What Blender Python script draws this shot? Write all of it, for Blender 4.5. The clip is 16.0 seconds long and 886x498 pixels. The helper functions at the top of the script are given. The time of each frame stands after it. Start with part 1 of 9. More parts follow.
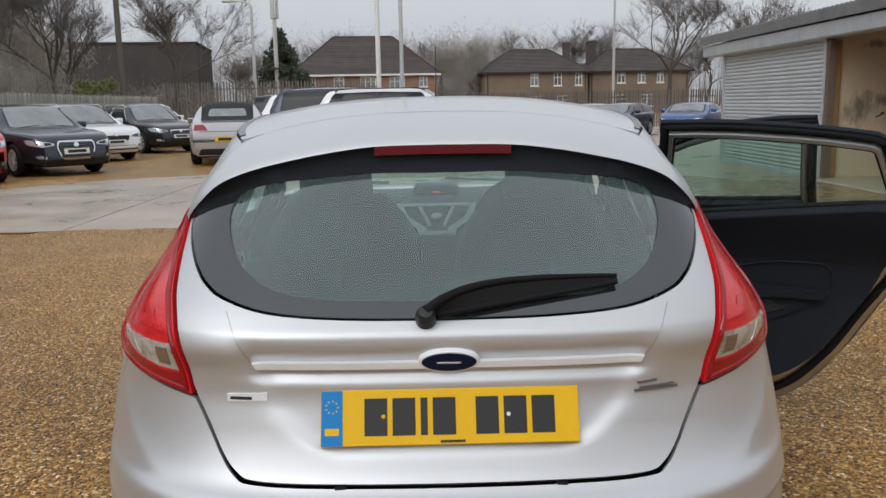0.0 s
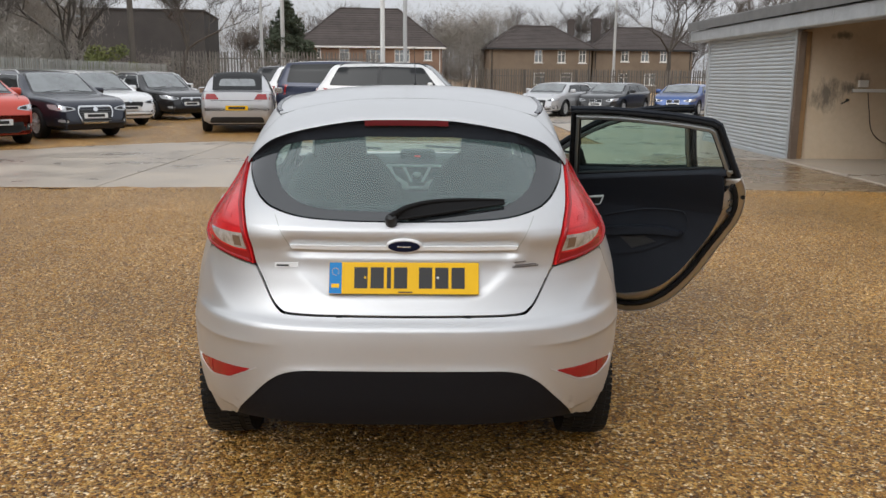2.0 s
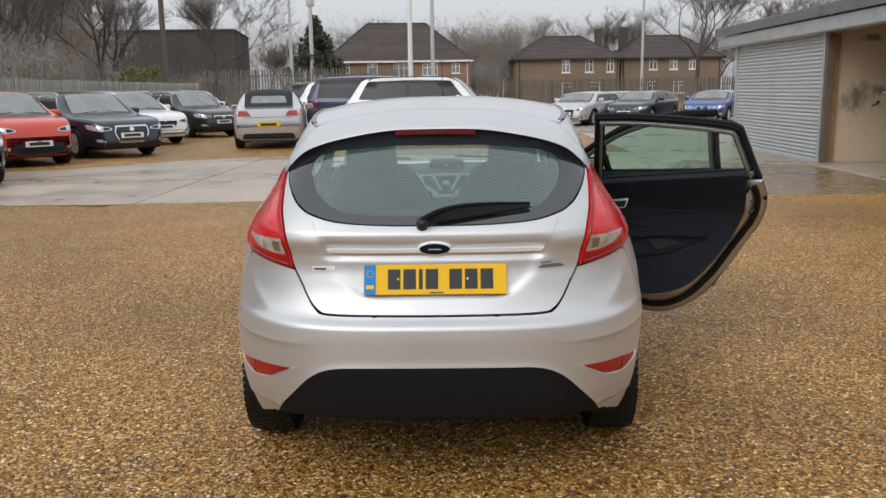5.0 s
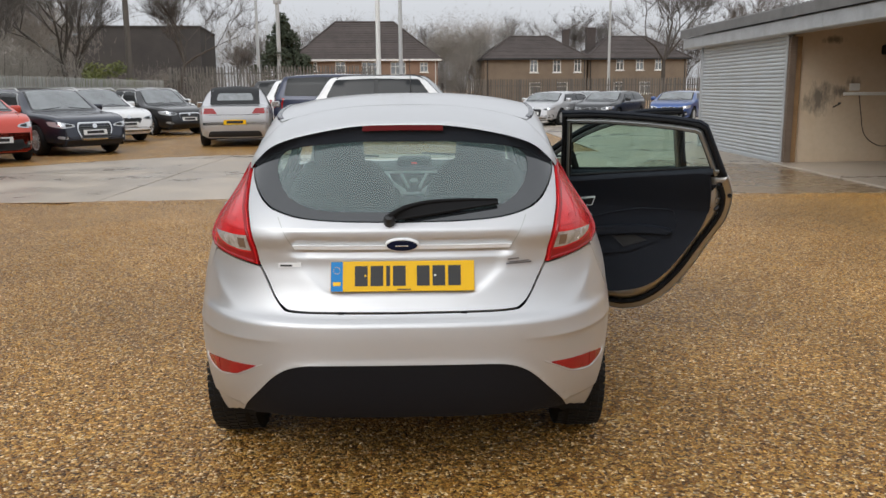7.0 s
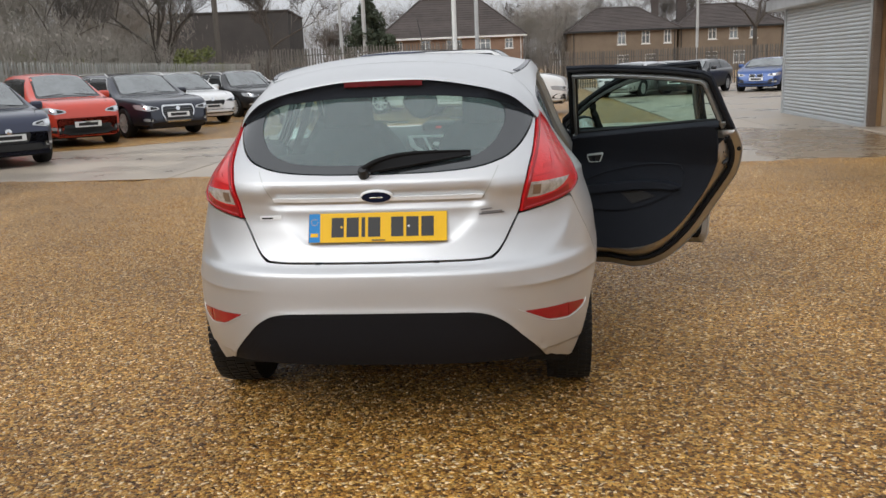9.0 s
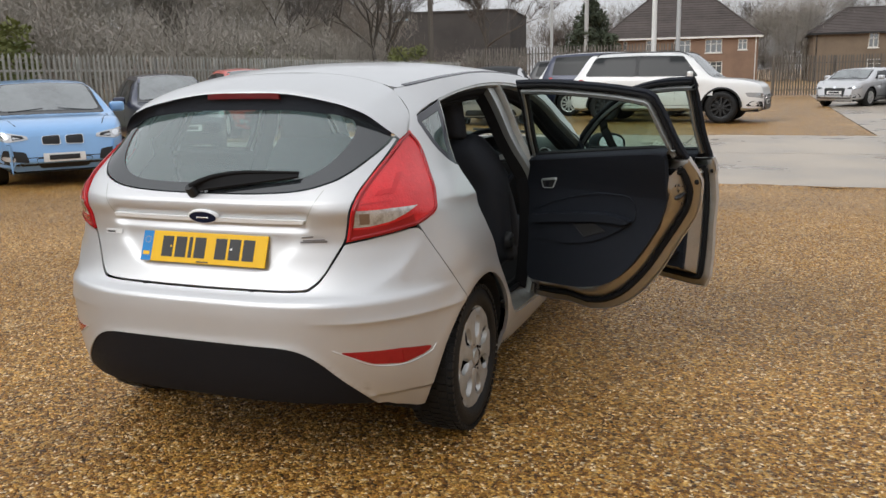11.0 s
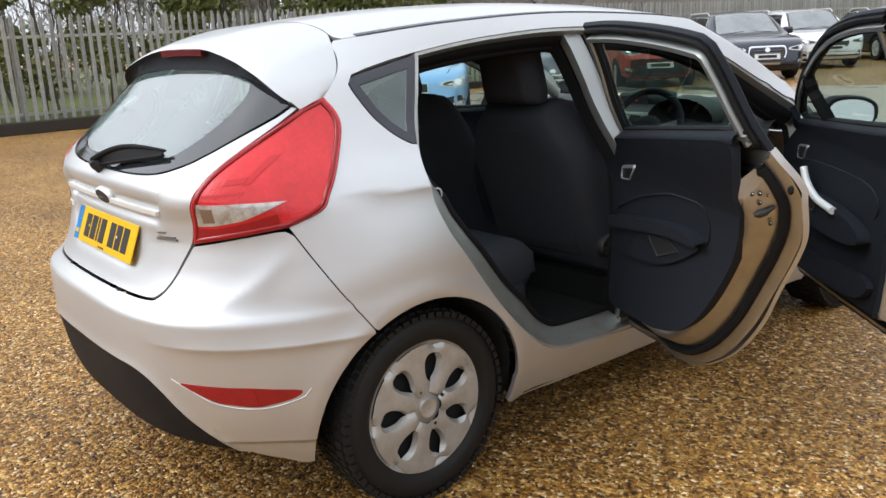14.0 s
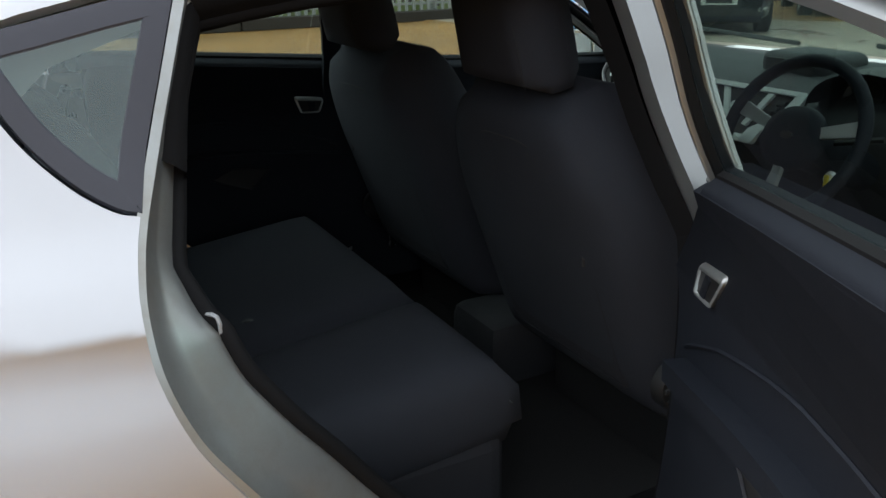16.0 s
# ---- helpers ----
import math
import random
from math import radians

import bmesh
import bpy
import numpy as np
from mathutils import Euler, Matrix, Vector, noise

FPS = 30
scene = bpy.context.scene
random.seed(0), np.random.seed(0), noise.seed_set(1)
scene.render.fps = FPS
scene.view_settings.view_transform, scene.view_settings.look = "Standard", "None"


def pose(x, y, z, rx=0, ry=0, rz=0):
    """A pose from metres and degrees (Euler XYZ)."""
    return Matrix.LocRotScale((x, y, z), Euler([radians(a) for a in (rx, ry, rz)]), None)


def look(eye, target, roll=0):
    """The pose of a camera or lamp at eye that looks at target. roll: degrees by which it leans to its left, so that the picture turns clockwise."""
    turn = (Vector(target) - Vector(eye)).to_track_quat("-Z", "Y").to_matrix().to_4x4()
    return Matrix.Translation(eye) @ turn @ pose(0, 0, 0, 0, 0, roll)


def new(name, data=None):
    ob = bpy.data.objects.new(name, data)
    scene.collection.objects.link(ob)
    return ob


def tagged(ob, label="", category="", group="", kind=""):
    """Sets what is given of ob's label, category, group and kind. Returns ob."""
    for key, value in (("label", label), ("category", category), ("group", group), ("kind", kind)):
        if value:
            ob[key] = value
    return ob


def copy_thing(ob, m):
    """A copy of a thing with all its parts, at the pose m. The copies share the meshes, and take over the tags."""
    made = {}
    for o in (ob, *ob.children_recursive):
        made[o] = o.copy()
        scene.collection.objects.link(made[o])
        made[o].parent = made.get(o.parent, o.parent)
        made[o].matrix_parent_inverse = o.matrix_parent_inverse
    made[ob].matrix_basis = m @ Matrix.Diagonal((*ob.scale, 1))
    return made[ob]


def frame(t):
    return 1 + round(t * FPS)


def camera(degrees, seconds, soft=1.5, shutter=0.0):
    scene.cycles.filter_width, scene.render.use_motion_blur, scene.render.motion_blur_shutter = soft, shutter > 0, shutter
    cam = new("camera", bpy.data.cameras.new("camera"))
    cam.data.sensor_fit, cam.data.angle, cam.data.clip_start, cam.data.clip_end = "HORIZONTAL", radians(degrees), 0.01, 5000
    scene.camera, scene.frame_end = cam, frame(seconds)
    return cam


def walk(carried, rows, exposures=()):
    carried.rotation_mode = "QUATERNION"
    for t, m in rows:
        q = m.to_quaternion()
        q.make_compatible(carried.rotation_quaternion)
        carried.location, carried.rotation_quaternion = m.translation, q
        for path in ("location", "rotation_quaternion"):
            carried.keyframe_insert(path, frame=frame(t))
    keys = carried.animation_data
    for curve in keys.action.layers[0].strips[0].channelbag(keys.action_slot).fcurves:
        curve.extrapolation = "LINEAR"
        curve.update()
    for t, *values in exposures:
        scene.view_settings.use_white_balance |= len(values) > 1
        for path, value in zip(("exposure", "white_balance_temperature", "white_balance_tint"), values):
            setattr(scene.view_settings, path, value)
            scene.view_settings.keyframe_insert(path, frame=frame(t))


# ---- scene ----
cam = camera(55.6, 16.0)
PATH = [
    (0, (-0.032, -1.559, 1.419), (-0.003, 0.411, 1.079), -1.0),
    (0.5, (-0.033, -1.946, 1.47), (0.029, 0.015, 1.085), 0.1),
    (1, (0.04, -2.299, 1.47), (0.095, -0.343, 1.056), 0.0),
    (1.5, (0.0, -2.598, 1.481), (0.042, -0.646, 1.047), 0.2),
    (2, (0.097, -2.788, 1.484), (0.123, -0.829, 1.084), 0.5),
    (2.5, (0.148, -2.903, 1.485), (0.148, -0.941, 1.093), -0.0),
    (3, (0.107, -2.92, 1.486), (0.093, -0.958, 1.101), -0.3),
    (3.5, (0.095, -2.927, 1.482), (0.063, -0.963, 1.106), -0.6),
    (4, (0.103, -2.934, 1.48), (0.055, -0.968, 1.117), -0.9),
    (6.5, (0.102, -2.924, 1.465), (0.062, -0.962, 1.079), -0.9),
    (7, (0.105, -2.92, 1.463), (0.133, -0.955, 1.089), -0.5),
    (7.5, (0.079, -2.915, 1.451), (0.095, -0.949, 1.083), -0.9),
    (8, (0.138, -2.944, 1.406), (0.118, -0.975, 1.052), -0.8),
    (8.5, (0.333, -3.019, 1.393), (0.177, -1.059, 1.026), -1.2),
    (9, (0.534, -2.98, 1.364), (0.346, -1.033, 0.945), -2.3),
    (9.5, (0.828, -2.876, 1.379), (0.601, -0.932, 0.97), -1.8),
    (9.7, (0.981, -2.865, 1.378), (0.723, -0.923, 0.973), -1.8),
    (11.8, (2.298, -1.96, 1.384), (1.407, -0.219, 0.965), 0.2),
    (12, (2.427, -1.891, 1.367), (1.513, -0.163, 0.946), 0.5),
    (12.5, (2.648, -1.727, 1.369), (1.591, -0.082, 0.948), -0.5),
    (13, (2.734, -1.43, 1.367), (1.601, 0.157, 0.922), -0.6),
    (13.5, (2.77, -1.067, 1.34), (1.339, 0.239, 0.844), -2.5),
    (14, (2.602, -0.713, 1.333), (1.088, 0.498, 0.841), -2.7),
    (14.5, (2.457, -0.348, 1.351), (0.917, 0.825, 0.848), -1.3),
    (15, (2.205, -0.036, 1.358), (0.59, 1.02, 0.832), -0.8),
    (15.5, (1.944, 0.301, 1.338), (0.295, 1.282, 0.773), -1.2),
    (16, (1.670, 0.602, 1.316), (0.004, 1.479, 0.643), -0.9),
]
walk(cam, [(t, look(eye, target, roll)) for t, eye, target, roll in PATH], [(0, -0.14, 6230), (1.0, 0.03, 6350), (9.7, 0.06, 6380), (11.8, 0.20, 6420), (12.5, 0.32, 6420), (13.5, 0.56, 6300), (14.5, 0.70, 6120), (15.5, 0.66, 6080), (16.0, 0.66, 6080)])

# ---- world and sun: an even overcast sky, wet ground ----
world = bpy.data.worlds.new("overcast_sky")
scene.world = world
world.use_nodes = True
wn = world.node_tree.nodes
wl = world.node_tree.links
sky = wn.new("ShaderNodeTexSky")
sky.sky_type = "NISHITA"
sky.sun_disc = False
sky.sun_elevation = radians(38)
sky.sun_rotation = radians(210)
sky.air_density, sky.dust_density, sky.ozone_density = 1.0, 6.0, 1.0
grey = wn.new("ShaderNodeHueSaturation")
grey.inputs["Saturation"].default_value = 0.08
cloud_co = wn.new("ShaderNodeTexCoord")
cloud = wn.new("ShaderNodeTexNoise")
cloud.inputs["Scale"].default_value = 2.2
cloud.inputs["Detail"].default_value = 5.0
cloud_ramp = wn.new("ShaderNodeMapRange")
cloud_ramp.inputs["To Min"].default_value = 0.88
cloud_ramp.inputs["To Max"].default_value = 1.12
even = wn.new("ShaderNodeMix")
even.data_type = "RGBA"
even.inputs[0].default_value = 0.72
even.inputs[7].default_value = (6.2, 6.35, 6.6, 1)
shade = wn.new("ShaderNodeVectorMath")
shade.operation = "SCALE"
# an overcast sky is brightest overhead
height = wn.new("ShaderNodeSeparateXYZ")
dome = wn.new("ShaderNodeMapRange")
dome.inputs["To Min"].default_value = 0.84
dome.inputs["To Max"].default_value = 1.30
both_shades = wn.new("ShaderNodeMath")
both_shades.operation = "MULTIPLY"
wl.new(cloud_co.outputs["Generated"], height.inputs[0])
wl.new(height.outputs["Z"], dome.inputs["Value"])
wl.new(dome.outputs["Result"], both_shades.inputs[0])
wl.new(cloud_ramp.outputs["Result"], both_shades.inputs[1])
wl.new(cloud_co.outputs["Generated"], cloud.inputs["Vector"])
wl.new(cloud.outputs["Fac"], cloud_ramp.inputs["Value"])
wl.new(sky.outputs["Color"], grey.inputs["Color"])
wl.new(grey.outputs["Color"], even.inputs[6])
wl.new(even.outputs[2], shade.inputs[0])
wl.new(both_shades.outputs[0], shade.inputs["Scale"])
wl.new(shade.outputs[0], wn["Background"].inputs["Color"])
wn["Background"].inputs["Strength"].default_value = 0.15

sun = new("sun", bpy.data.lights.new("sun", "SUN"))
sun.data.energy, sun.data.angle, sun.data.color = 0.5, radians(40), (1.0, 0.97, 0.93)
sun.matrix_world = pose(0, 0, 20, 52, 0, -30)


# ---- materials ----
def material(name, color=(0.5, 0.5, 0.5), rough=0.5, metal=0.0, spots=None, grain=0.0, grain_scale=60.0, wear=0.0,
             wear_scale=3.0, bump=0.0, bump_scale=120.0, coat=0.0, random_tint=0.0, spec=0.5, trans=0.0, ior=1.45, alpha=1.0, emit=0.0,
             wear_color=None, rough_wear=0.0):
    """A surface: base colour with fine grain and broad wear, roughness that follows the wear, and fine relief."""
    m = bpy.data.materials.new(name)
    m.use_nodes = True
    n, l = m.node_tree.nodes, m.node_tree.links
    b = n["Principled BSDF"]
    b.inputs["Base Color"].default_value = (*color, 1)
    b.inputs["Roughness"].default_value = rough
    b.inputs["Metallic"].default_value = metal
    b.inputs["Specular IOR Level"].default_value = spec
    b.inputs["Coat Weight"].default_value = coat
    b.inputs["Coat Roughness"].default_value = 0.04
    b.inputs["Transmission Weight"].default_value = trans
    b.inputs["IOR"].default_value = ior
    b.inputs["Alpha"].default_value = alpha
    if emit:
        b.inputs["Emission Color"].default_value = (*color, 1)
        b.inputs["Emission Strength"].default_value = emit
    co = n.new("ShaderNodeTexCoord")
    col = None
    if grain or wear or random_tint:
        rgb = n.new("ShaderNodeRGB")
        rgb.outputs[0].default_value = (*color, 1)
        col = rgb.outputs[0]

        def vary(col, fac, amount, other=None):
            mix = n.new("ShaderNodeMix")
            mix.data_type = "RGBA"
            hi = other or tuple(min(1, c * (1 + amount)) for c in color)
            mix.inputs[7].default_value = (*hi, 1)
            l.new(fac, mix.inputs[0])
            l.new(col, mix.inputs[6])
            return mix.outputs[2]

        if wear:
            w = n.new("ShaderNodeTexNoise")
            w.inputs["Scale"].default_value = wear_scale
            w.inputs["Detail"].default_value = 6
            w.inputs["Roughness"].default_value = 0.65
            l.new(co.outputs["Object"], w.inputs["Vector"])
            r = n.new("ShaderNodeMapRange")
            r.inputs["From Min"].default_value, r.inputs["From Max"].default_value = 0.42, 0.68
            l.new(w.outputs["Fac"], r.inputs["Value"])
            s = n.new("ShaderNodeMath")
            s.operation = "MULTIPLY"
            s.inputs[1].default_value = min(1.0, wear)
            l.new(r.outputs["Result"], s.inputs[0])
            col = vary(col, s.outputs[0], -0.55, wear_color or tuple(c * 0.45 for c in color))
            if rough_wear:
                rr = n.new("ShaderNodeMapRange")
                rr.inputs["To Min"].default_value, rr.inputs["To Max"].default_value = rough, min(1, max(0.02, rough + rough_wear))
                l.new(r.outputs["Result"], rr.inputs["Value"])
                l.new(rr.outputs["Result"], b.inputs["Roughness"])
        if grain:
            g = n.new("ShaderNodeTexNoise")
            g.inputs["Scale"].default_value = grain_scale
            g.inputs["Detail"].default_value = 3
            l.new(co.outputs["Object"], g.inputs["Vector"])
            s = n.new("ShaderNodeMath")
            s.operation = "MULTIPLY"
            s.inputs[1].default_value = grain
            l.new(g.outputs["Fac"], s.inputs[0])
            col = vary(col, s.outputs[0], -0.6, tuple(c * 0.35 for c in color))
        if random_tint:
            oi = n.new("ShaderNodeObjectInfo")
            hsv = n.new("ShaderNodeHueSaturation")
            rr = n.new("ShaderNodeMapRange")
            rr.inputs["To Min"].default_value, rr.inputs["To Max"].default_value = 1 - random_tint, 1 + random_tint
            l.new(oi.outputs["Random"], rr.inputs["Value"])
            l.new(rr.outputs["Result"], hsv.inputs["Value"])
            l.new(col, hsv.inputs["Color"])
            col = hsv.outputs["Color"]
        l.new(col, b.inputs["Base Color"])
    if bump:
        t = n.new("ShaderNodeTexNoise")
        t.inputs["Scale"].default_value = bump_scale
        t.inputs["Detail"].default_value = 4
        l.new(co.outputs["Object"], t.inputs["Vector"])
        bm_ = n.new("ShaderNodeBump")
        bm_.inputs["Strength"].default_value = bump
        bm_.inputs["Distance"].default_value = 0.01
        l.new(t.outputs["Fac"], bm_.inputs["Height"])
        l.new(bm_.outputs["Normal"], b.inputs["Normal"])
    return m


def gravel_material():
    """Wet golden pea shingle: stones of a centimetre, each with its own brown, tan or cream."""
    m = bpy.data.materials.new("wet_gravel")
    m.use_nodes = True
    n, l = m.node_tree.nodes, m.node_tree.links
    b = n["Principled BSDF"]
    co = n.new("ShaderNodeTexCoord")
    warp = n.new("ShaderNodeTexNoise")
    warp.inputs["Scale"].default_value = 40
    l.new(co.outputs["Object"], warp.inputs["Vector"])
    add = n.new("ShaderNodeVectorMath")
    add.operation = "MULTIPLY_ADD"
    add.inputs[1].default_value = (0.012, 0.012, 0.012)
    l.new(warp.outputs["Color"], add.inputs[0])
    l.new(co.outputs["Object"], add.inputs[2])
    v = n.new("ShaderNodeTexVoronoi")
    v.inputs["Scale"].default_value = 88
    v.inputs["Randomness"].default_value = 1.0
    l.new(add.outputs[0], v.inputs["Vector"])
    ramp = n.new("ShaderNodeValToRGB")
    e = ramp.color_ramp.elements
    e[0].position, e[0].color = 0.0, (0.035, 0.014, 0.004, 1)
    e[1].position, e[1].color = 1.0, (0.74, 0.60, 0.40, 1)
    for p, c in ((0.22, (0.158, 0.065, 0.010)), (0.5, (0.30, 0.142, 0.025)), (0.74, (0.42, 0.226, 0.048)), (0.9, (0.55, 0.345, 0.115))):
        x = e.new(p)
        x.color = (*c, 1)
    sep = n.new("ShaderNodeSeparateColor")
    l.new(v.outputs["Color"], sep.inputs[0])
    l.new(sep.outputs[0], ramp.inputs[0])
    big = n.new("ShaderNodeTexNoise")
    big.inputs["Scale"].default_value = 0.55
    big.inputs["Detail"].default_value = 7
    big.inputs["Roughness"].default_value = 0.62
    l.new(co.outputs["Object"], big.inputs["Vector"])
    br = n.new("ShaderNodeMapRange")
    br.inputs["From Min"].default_value, br.inputs["From Max"].default_value = 0.35, 0.65
    br.inputs["To Min"].default_value, br.inputs["To Max"].default_value = 0.66, 1.11
    l.new(big.outputs["Fac"], br.inputs["Value"])
    mul = n.new("ShaderNodeVectorMath")
    mul.operation = "SCALE"
    l.new(ramp.outputs[0], mul.inputs[0])
    clump = n.new("ShaderNodeTexNoise")
    clump.inputs["Scale"].default_value = 34
    clump.inputs["Detail"].default_value = 3
    clump.inputs["Roughness"].default_value = 0.7
    l.new(co.outputs["Object"], clump.inputs["Vector"])
    cr = n.new("ShaderNodeMapRange")
    cr.inputs["From Min"].default_value, cr.inputs["From Max"].default_value = 0.34, 0.66
    cr.inputs["To Min"].default_value, cr.inputs["To Max"].default_value = 0.42, 1.70
    l.new(clump.outputs["Fac"], cr.inputs["Value"])
    both_ = n.new("ShaderNodeMath")
    both_.operation = "MULTIPLY"
    l.new(br.outputs["Result"], both_.inputs[0])
    l.new(cr.outputs["Result"], both_.inputs[1])
    l.new(both_.outputs[0], mul.inputs["Scale"])
    l.new(mul.outputs[0], b.inputs["Base Color"])
    wet = n.new("ShaderNodeMapRange")
    wet.inputs["To Min"].default_value, wet.inputs["To Max"].default_value = 0.28, 0.6
    l.new(sep.outputs[1], wet.inputs["Value"])
    l.new(wet.outputs["Result"], b.inputs["Roughness"])
    bp = n.new("ShaderNodeBump")
    bp.invert = True
    bp.inputs["Strength"].default_value = 1.0
    b.inputs["Specular IOR Level"].default_value = 0.30
    bp.inputs["Distance"].default_value = 0.007
    l.new(v.outputs["Distance"], bp.inputs["Height"])
    l.new(bp.outputs["Normal"], b.inputs["Normal"])
    return m


M = {}
M["gravel"] = gravel_material()
M["concrete"] = material("wet_concrete", (0.47, 0.395, 0.31), 0.42, spec=0.42, grain=0.4, grain_scale=90, wear=0.8, wear_scale=0.55,
                         bump=0.25, bump_scale=60, rough_wear=-0.22, random_tint=0.06, wear_color=(0.17, 0.14, 0.11))
M["mud"] = material("wet_brown_silt", (0.24, 0.165, 0.095), 0.20, spec=0.45, grain=0.4, grain_scale=40, wear=0.6, wear_scale=1.4, wear_color=(0.33, 0.26, 0.18), rough_wear=0.2, bump=0.05, bump_scale=30)
M["post_timber"] = material("orange_brown_timber", (0.33, 0.19, 0.085), 0.7, grain=0.4, grain_scale=30, wear=0.4, wear_scale=4)
M["joint"] = material("dark_joint", (0.06, 0.05, 0.04), 0.8, grain=0.4)
M["galv"] = material("galvanised_steel", (0.54, 0.56, 0.57), 0.45, 0.45, grain=0.25, grain_scale=25, wear=0.4, wear_scale=2, bump=0.05)
M["fence"] = material("weathered_galvanised_pale", (0.40, 0.40, 0.37), 0.6, 0.25, grain=0.4, grain_scale=30, wear=0.5, wear_scale=4, random_tint=0.16)
M["fence_dark"] = material("dark_weathered_pale", (0.19, 0.175, 0.155), 0.8, grain=0.4, grain_scale=30, wear=0.4, random_tint=0.2)
M["fence_wood"] = material("brown_weathered_pale", (0.15, 0.130, 0.110), 0.8, grain=0.4, grain_scale=30, wear=0.4, random_tint=0.2)
M["sleeper"] = material("dark_timber_sleeper", (0.045, 0.036, 0.028), 0.85, grain=0.5, grain_scale=20, bump=0.4, bump_scale=30)
M["shutter"] = material("roller_shutter_slat", (0.50, 0.525, 0.54), 0.42, 0.35, wear=0.35, wear_scale=1.5, grain=0.15, random_tint=0.05, wear_color=(0.40, 0.39, 0.36))
M["roofsheet"] = material("grey_roof_sheet", (0.20, 0.20, 0.195), 0.75, grain=0.4, wear=0.5, wear_scale=2)
M["plaster"] = material("dirty_cream_plaster", (0.62, 0.50, 0.36), 0.85, grain=0.2, grain_scale=12, wear=0.55, wear_scale=1.1,
                        bump=0.2, bump_scale=40, wear_color=(0.40, 0.28, 0.17))


def stained_plaster():
    """Cream plaster with smears of black mould running down it."""
    m = material("stained_cream_plaster", (0.62, 0.50, 0.36), 0.85, grain=0.2, grain_scale=12, wear=0.55, wear_scale=1.1, wear_color=(0.55, 0.40, 0.25), bump=0.1, bump_scale=40)
    n, l = m.node_tree.nodes, m.node_tree.links
    b = n["Principled BSDF"]
    base = b.inputs["Base Color"].links[0].from_socket
    co = n.new("ShaderNodeTexCoord")
    total = None
    for cx, cz, rx, rz in ((7.42, 1.22, 0.48, 0.45), (8.05, 1.50, 0.22, 0.20), (7.80, 1.36, 0.30, 0.16), (7.6, 2.30, 0.35, 0.10)):
        mp = n.new("ShaderNodeVectorMath")
        mp.operation = "SUBTRACT"
        mp.inputs[1].default_value = (cx, 12.98, cz)
        l.new(co.outputs["Object"], mp.inputs[0])
        sc = n.new("ShaderNodeVectorMath")
        sc.operation = "DIVIDE"
        sc.inputs[1].default_value = (rx, 5.0, rz)
        l.new(mp.outputs[0], sc.inputs[0])
        le = n.new("ShaderNodeVectorMath")
        le.operation = "LENGTH"
        l.new(sc.outputs[0], le.inputs[0])
        rg = n.new("ShaderNodeMapRange")
        rg.inputs["From Min"].default_value, rg.inputs["From Max"].default_value = 0.1, 1.25
        rg.inputs["To Min"].default_value, rg.inputs["To Max"].default_value = 0.5, 0.0
        l.new(le.outputs["Value"], rg.inputs["Value"])
        if total is None:
            total = rg.outputs["Result"]
        else:
            mx = n.new("ShaderNodeMath")
            mx.operation = "MAXIMUM"
            l.new(total, mx.inputs[0])
            l.new(rg.outputs["Result"], mx.inputs[1])
            total = mx.outputs[0]
    st = n.new("ShaderNodeMapping")
    st.inputs["Scale"].default_value = (9.0, 1.0, 3.2)
    l.new(co.outputs["Object"], st.inputs["Vector"])
    no = n.new("ShaderNodeTexNoise")
    no.inputs["Scale"].default_value = 1.0
    no.inputs["Detail"].default_value = 6
    no.inputs["Roughness"].default_value = 0.7
    l.new(st.outputs[0], no.inputs["Vector"])
    ad = n.new("ShaderNodeMath")
    ad.operation = "ADD"
    l.new(total, ad.inputs[0])
    l.new(no.outputs["Fac"], ad.inputs[1])
    r2 = n.new("ShaderNodeMapRange")
    r2.inputs["From Min"].default_value, r2.inputs["From Max"].default_value = 0.72, 1.0
    r2.inputs["To Max"].default_value = 0.75
    l.new(ad.outputs[0], r2.inputs["Value"])
    mix = n.new("ShaderNodeMix")
    mix.data_type = "RGBA"
    mix.inputs[7].default_value = (0.075, 0.07, 0.065, 1)
    l.new(r2.outputs["Result"], mix.inputs[0])
    l.new(base, mix.inputs[6])
    l.new(mix.outputs[2], b.inputs["Base Color"])
    return m


M["plaster_stained"] = stained_plaster()
M["brickwall"] = material("grey_brown_brick", (0.20, 0.145, 0.105), 0.85, grain=0.5, grain_scale=35, wear=0.4, wear_scale=1.0, bump=0.2, bump_scale=30)
M["housewall"] = material("house_brick", (0.31, 0.20, 0.14), 0.9, grain=0.45, grain_scale=10, wear=0.4, wear_scale=0.6)
M["housewall_b"] = material("yellow_stock_brick", (0.235, 0.18, 0.13), 0.9, grain=0.45, grain_scale=10, wear=0.4, wear_scale=0.6)
M["rooftile"] = material("brown_roof_tile", (0.092, 0.075, 0.068), 0.85, grain=0.45, grain_scale=6, wear=0.5, wear_scale=0.7, random_tint=0.10)
M["render_white"] = material("white_frame_paint", (0.75, 0.74, 0.70), 0.5, grain=0.1)
M["dark_hoarding"] = material("black_stained_brick", (0.085, 0.077, 0.072), 0.9, grain=0.7, grain_scale=14, wear=0.7, wear_scale=0.35, wear_color=(0.045, 0.042, 0.042), bump=0.6, bump_scale=9)
M["bark"] = material("winter_bark", (0.115, 0.098, 0.082), 0.95, grain=0.5, grain_scale=18, bump=0.3, bump_scale=25)
M["twig"] = material("winter_twig", (0.165, 0.145, 0.130), 0.95, grain=0.4, grain_scale=8)
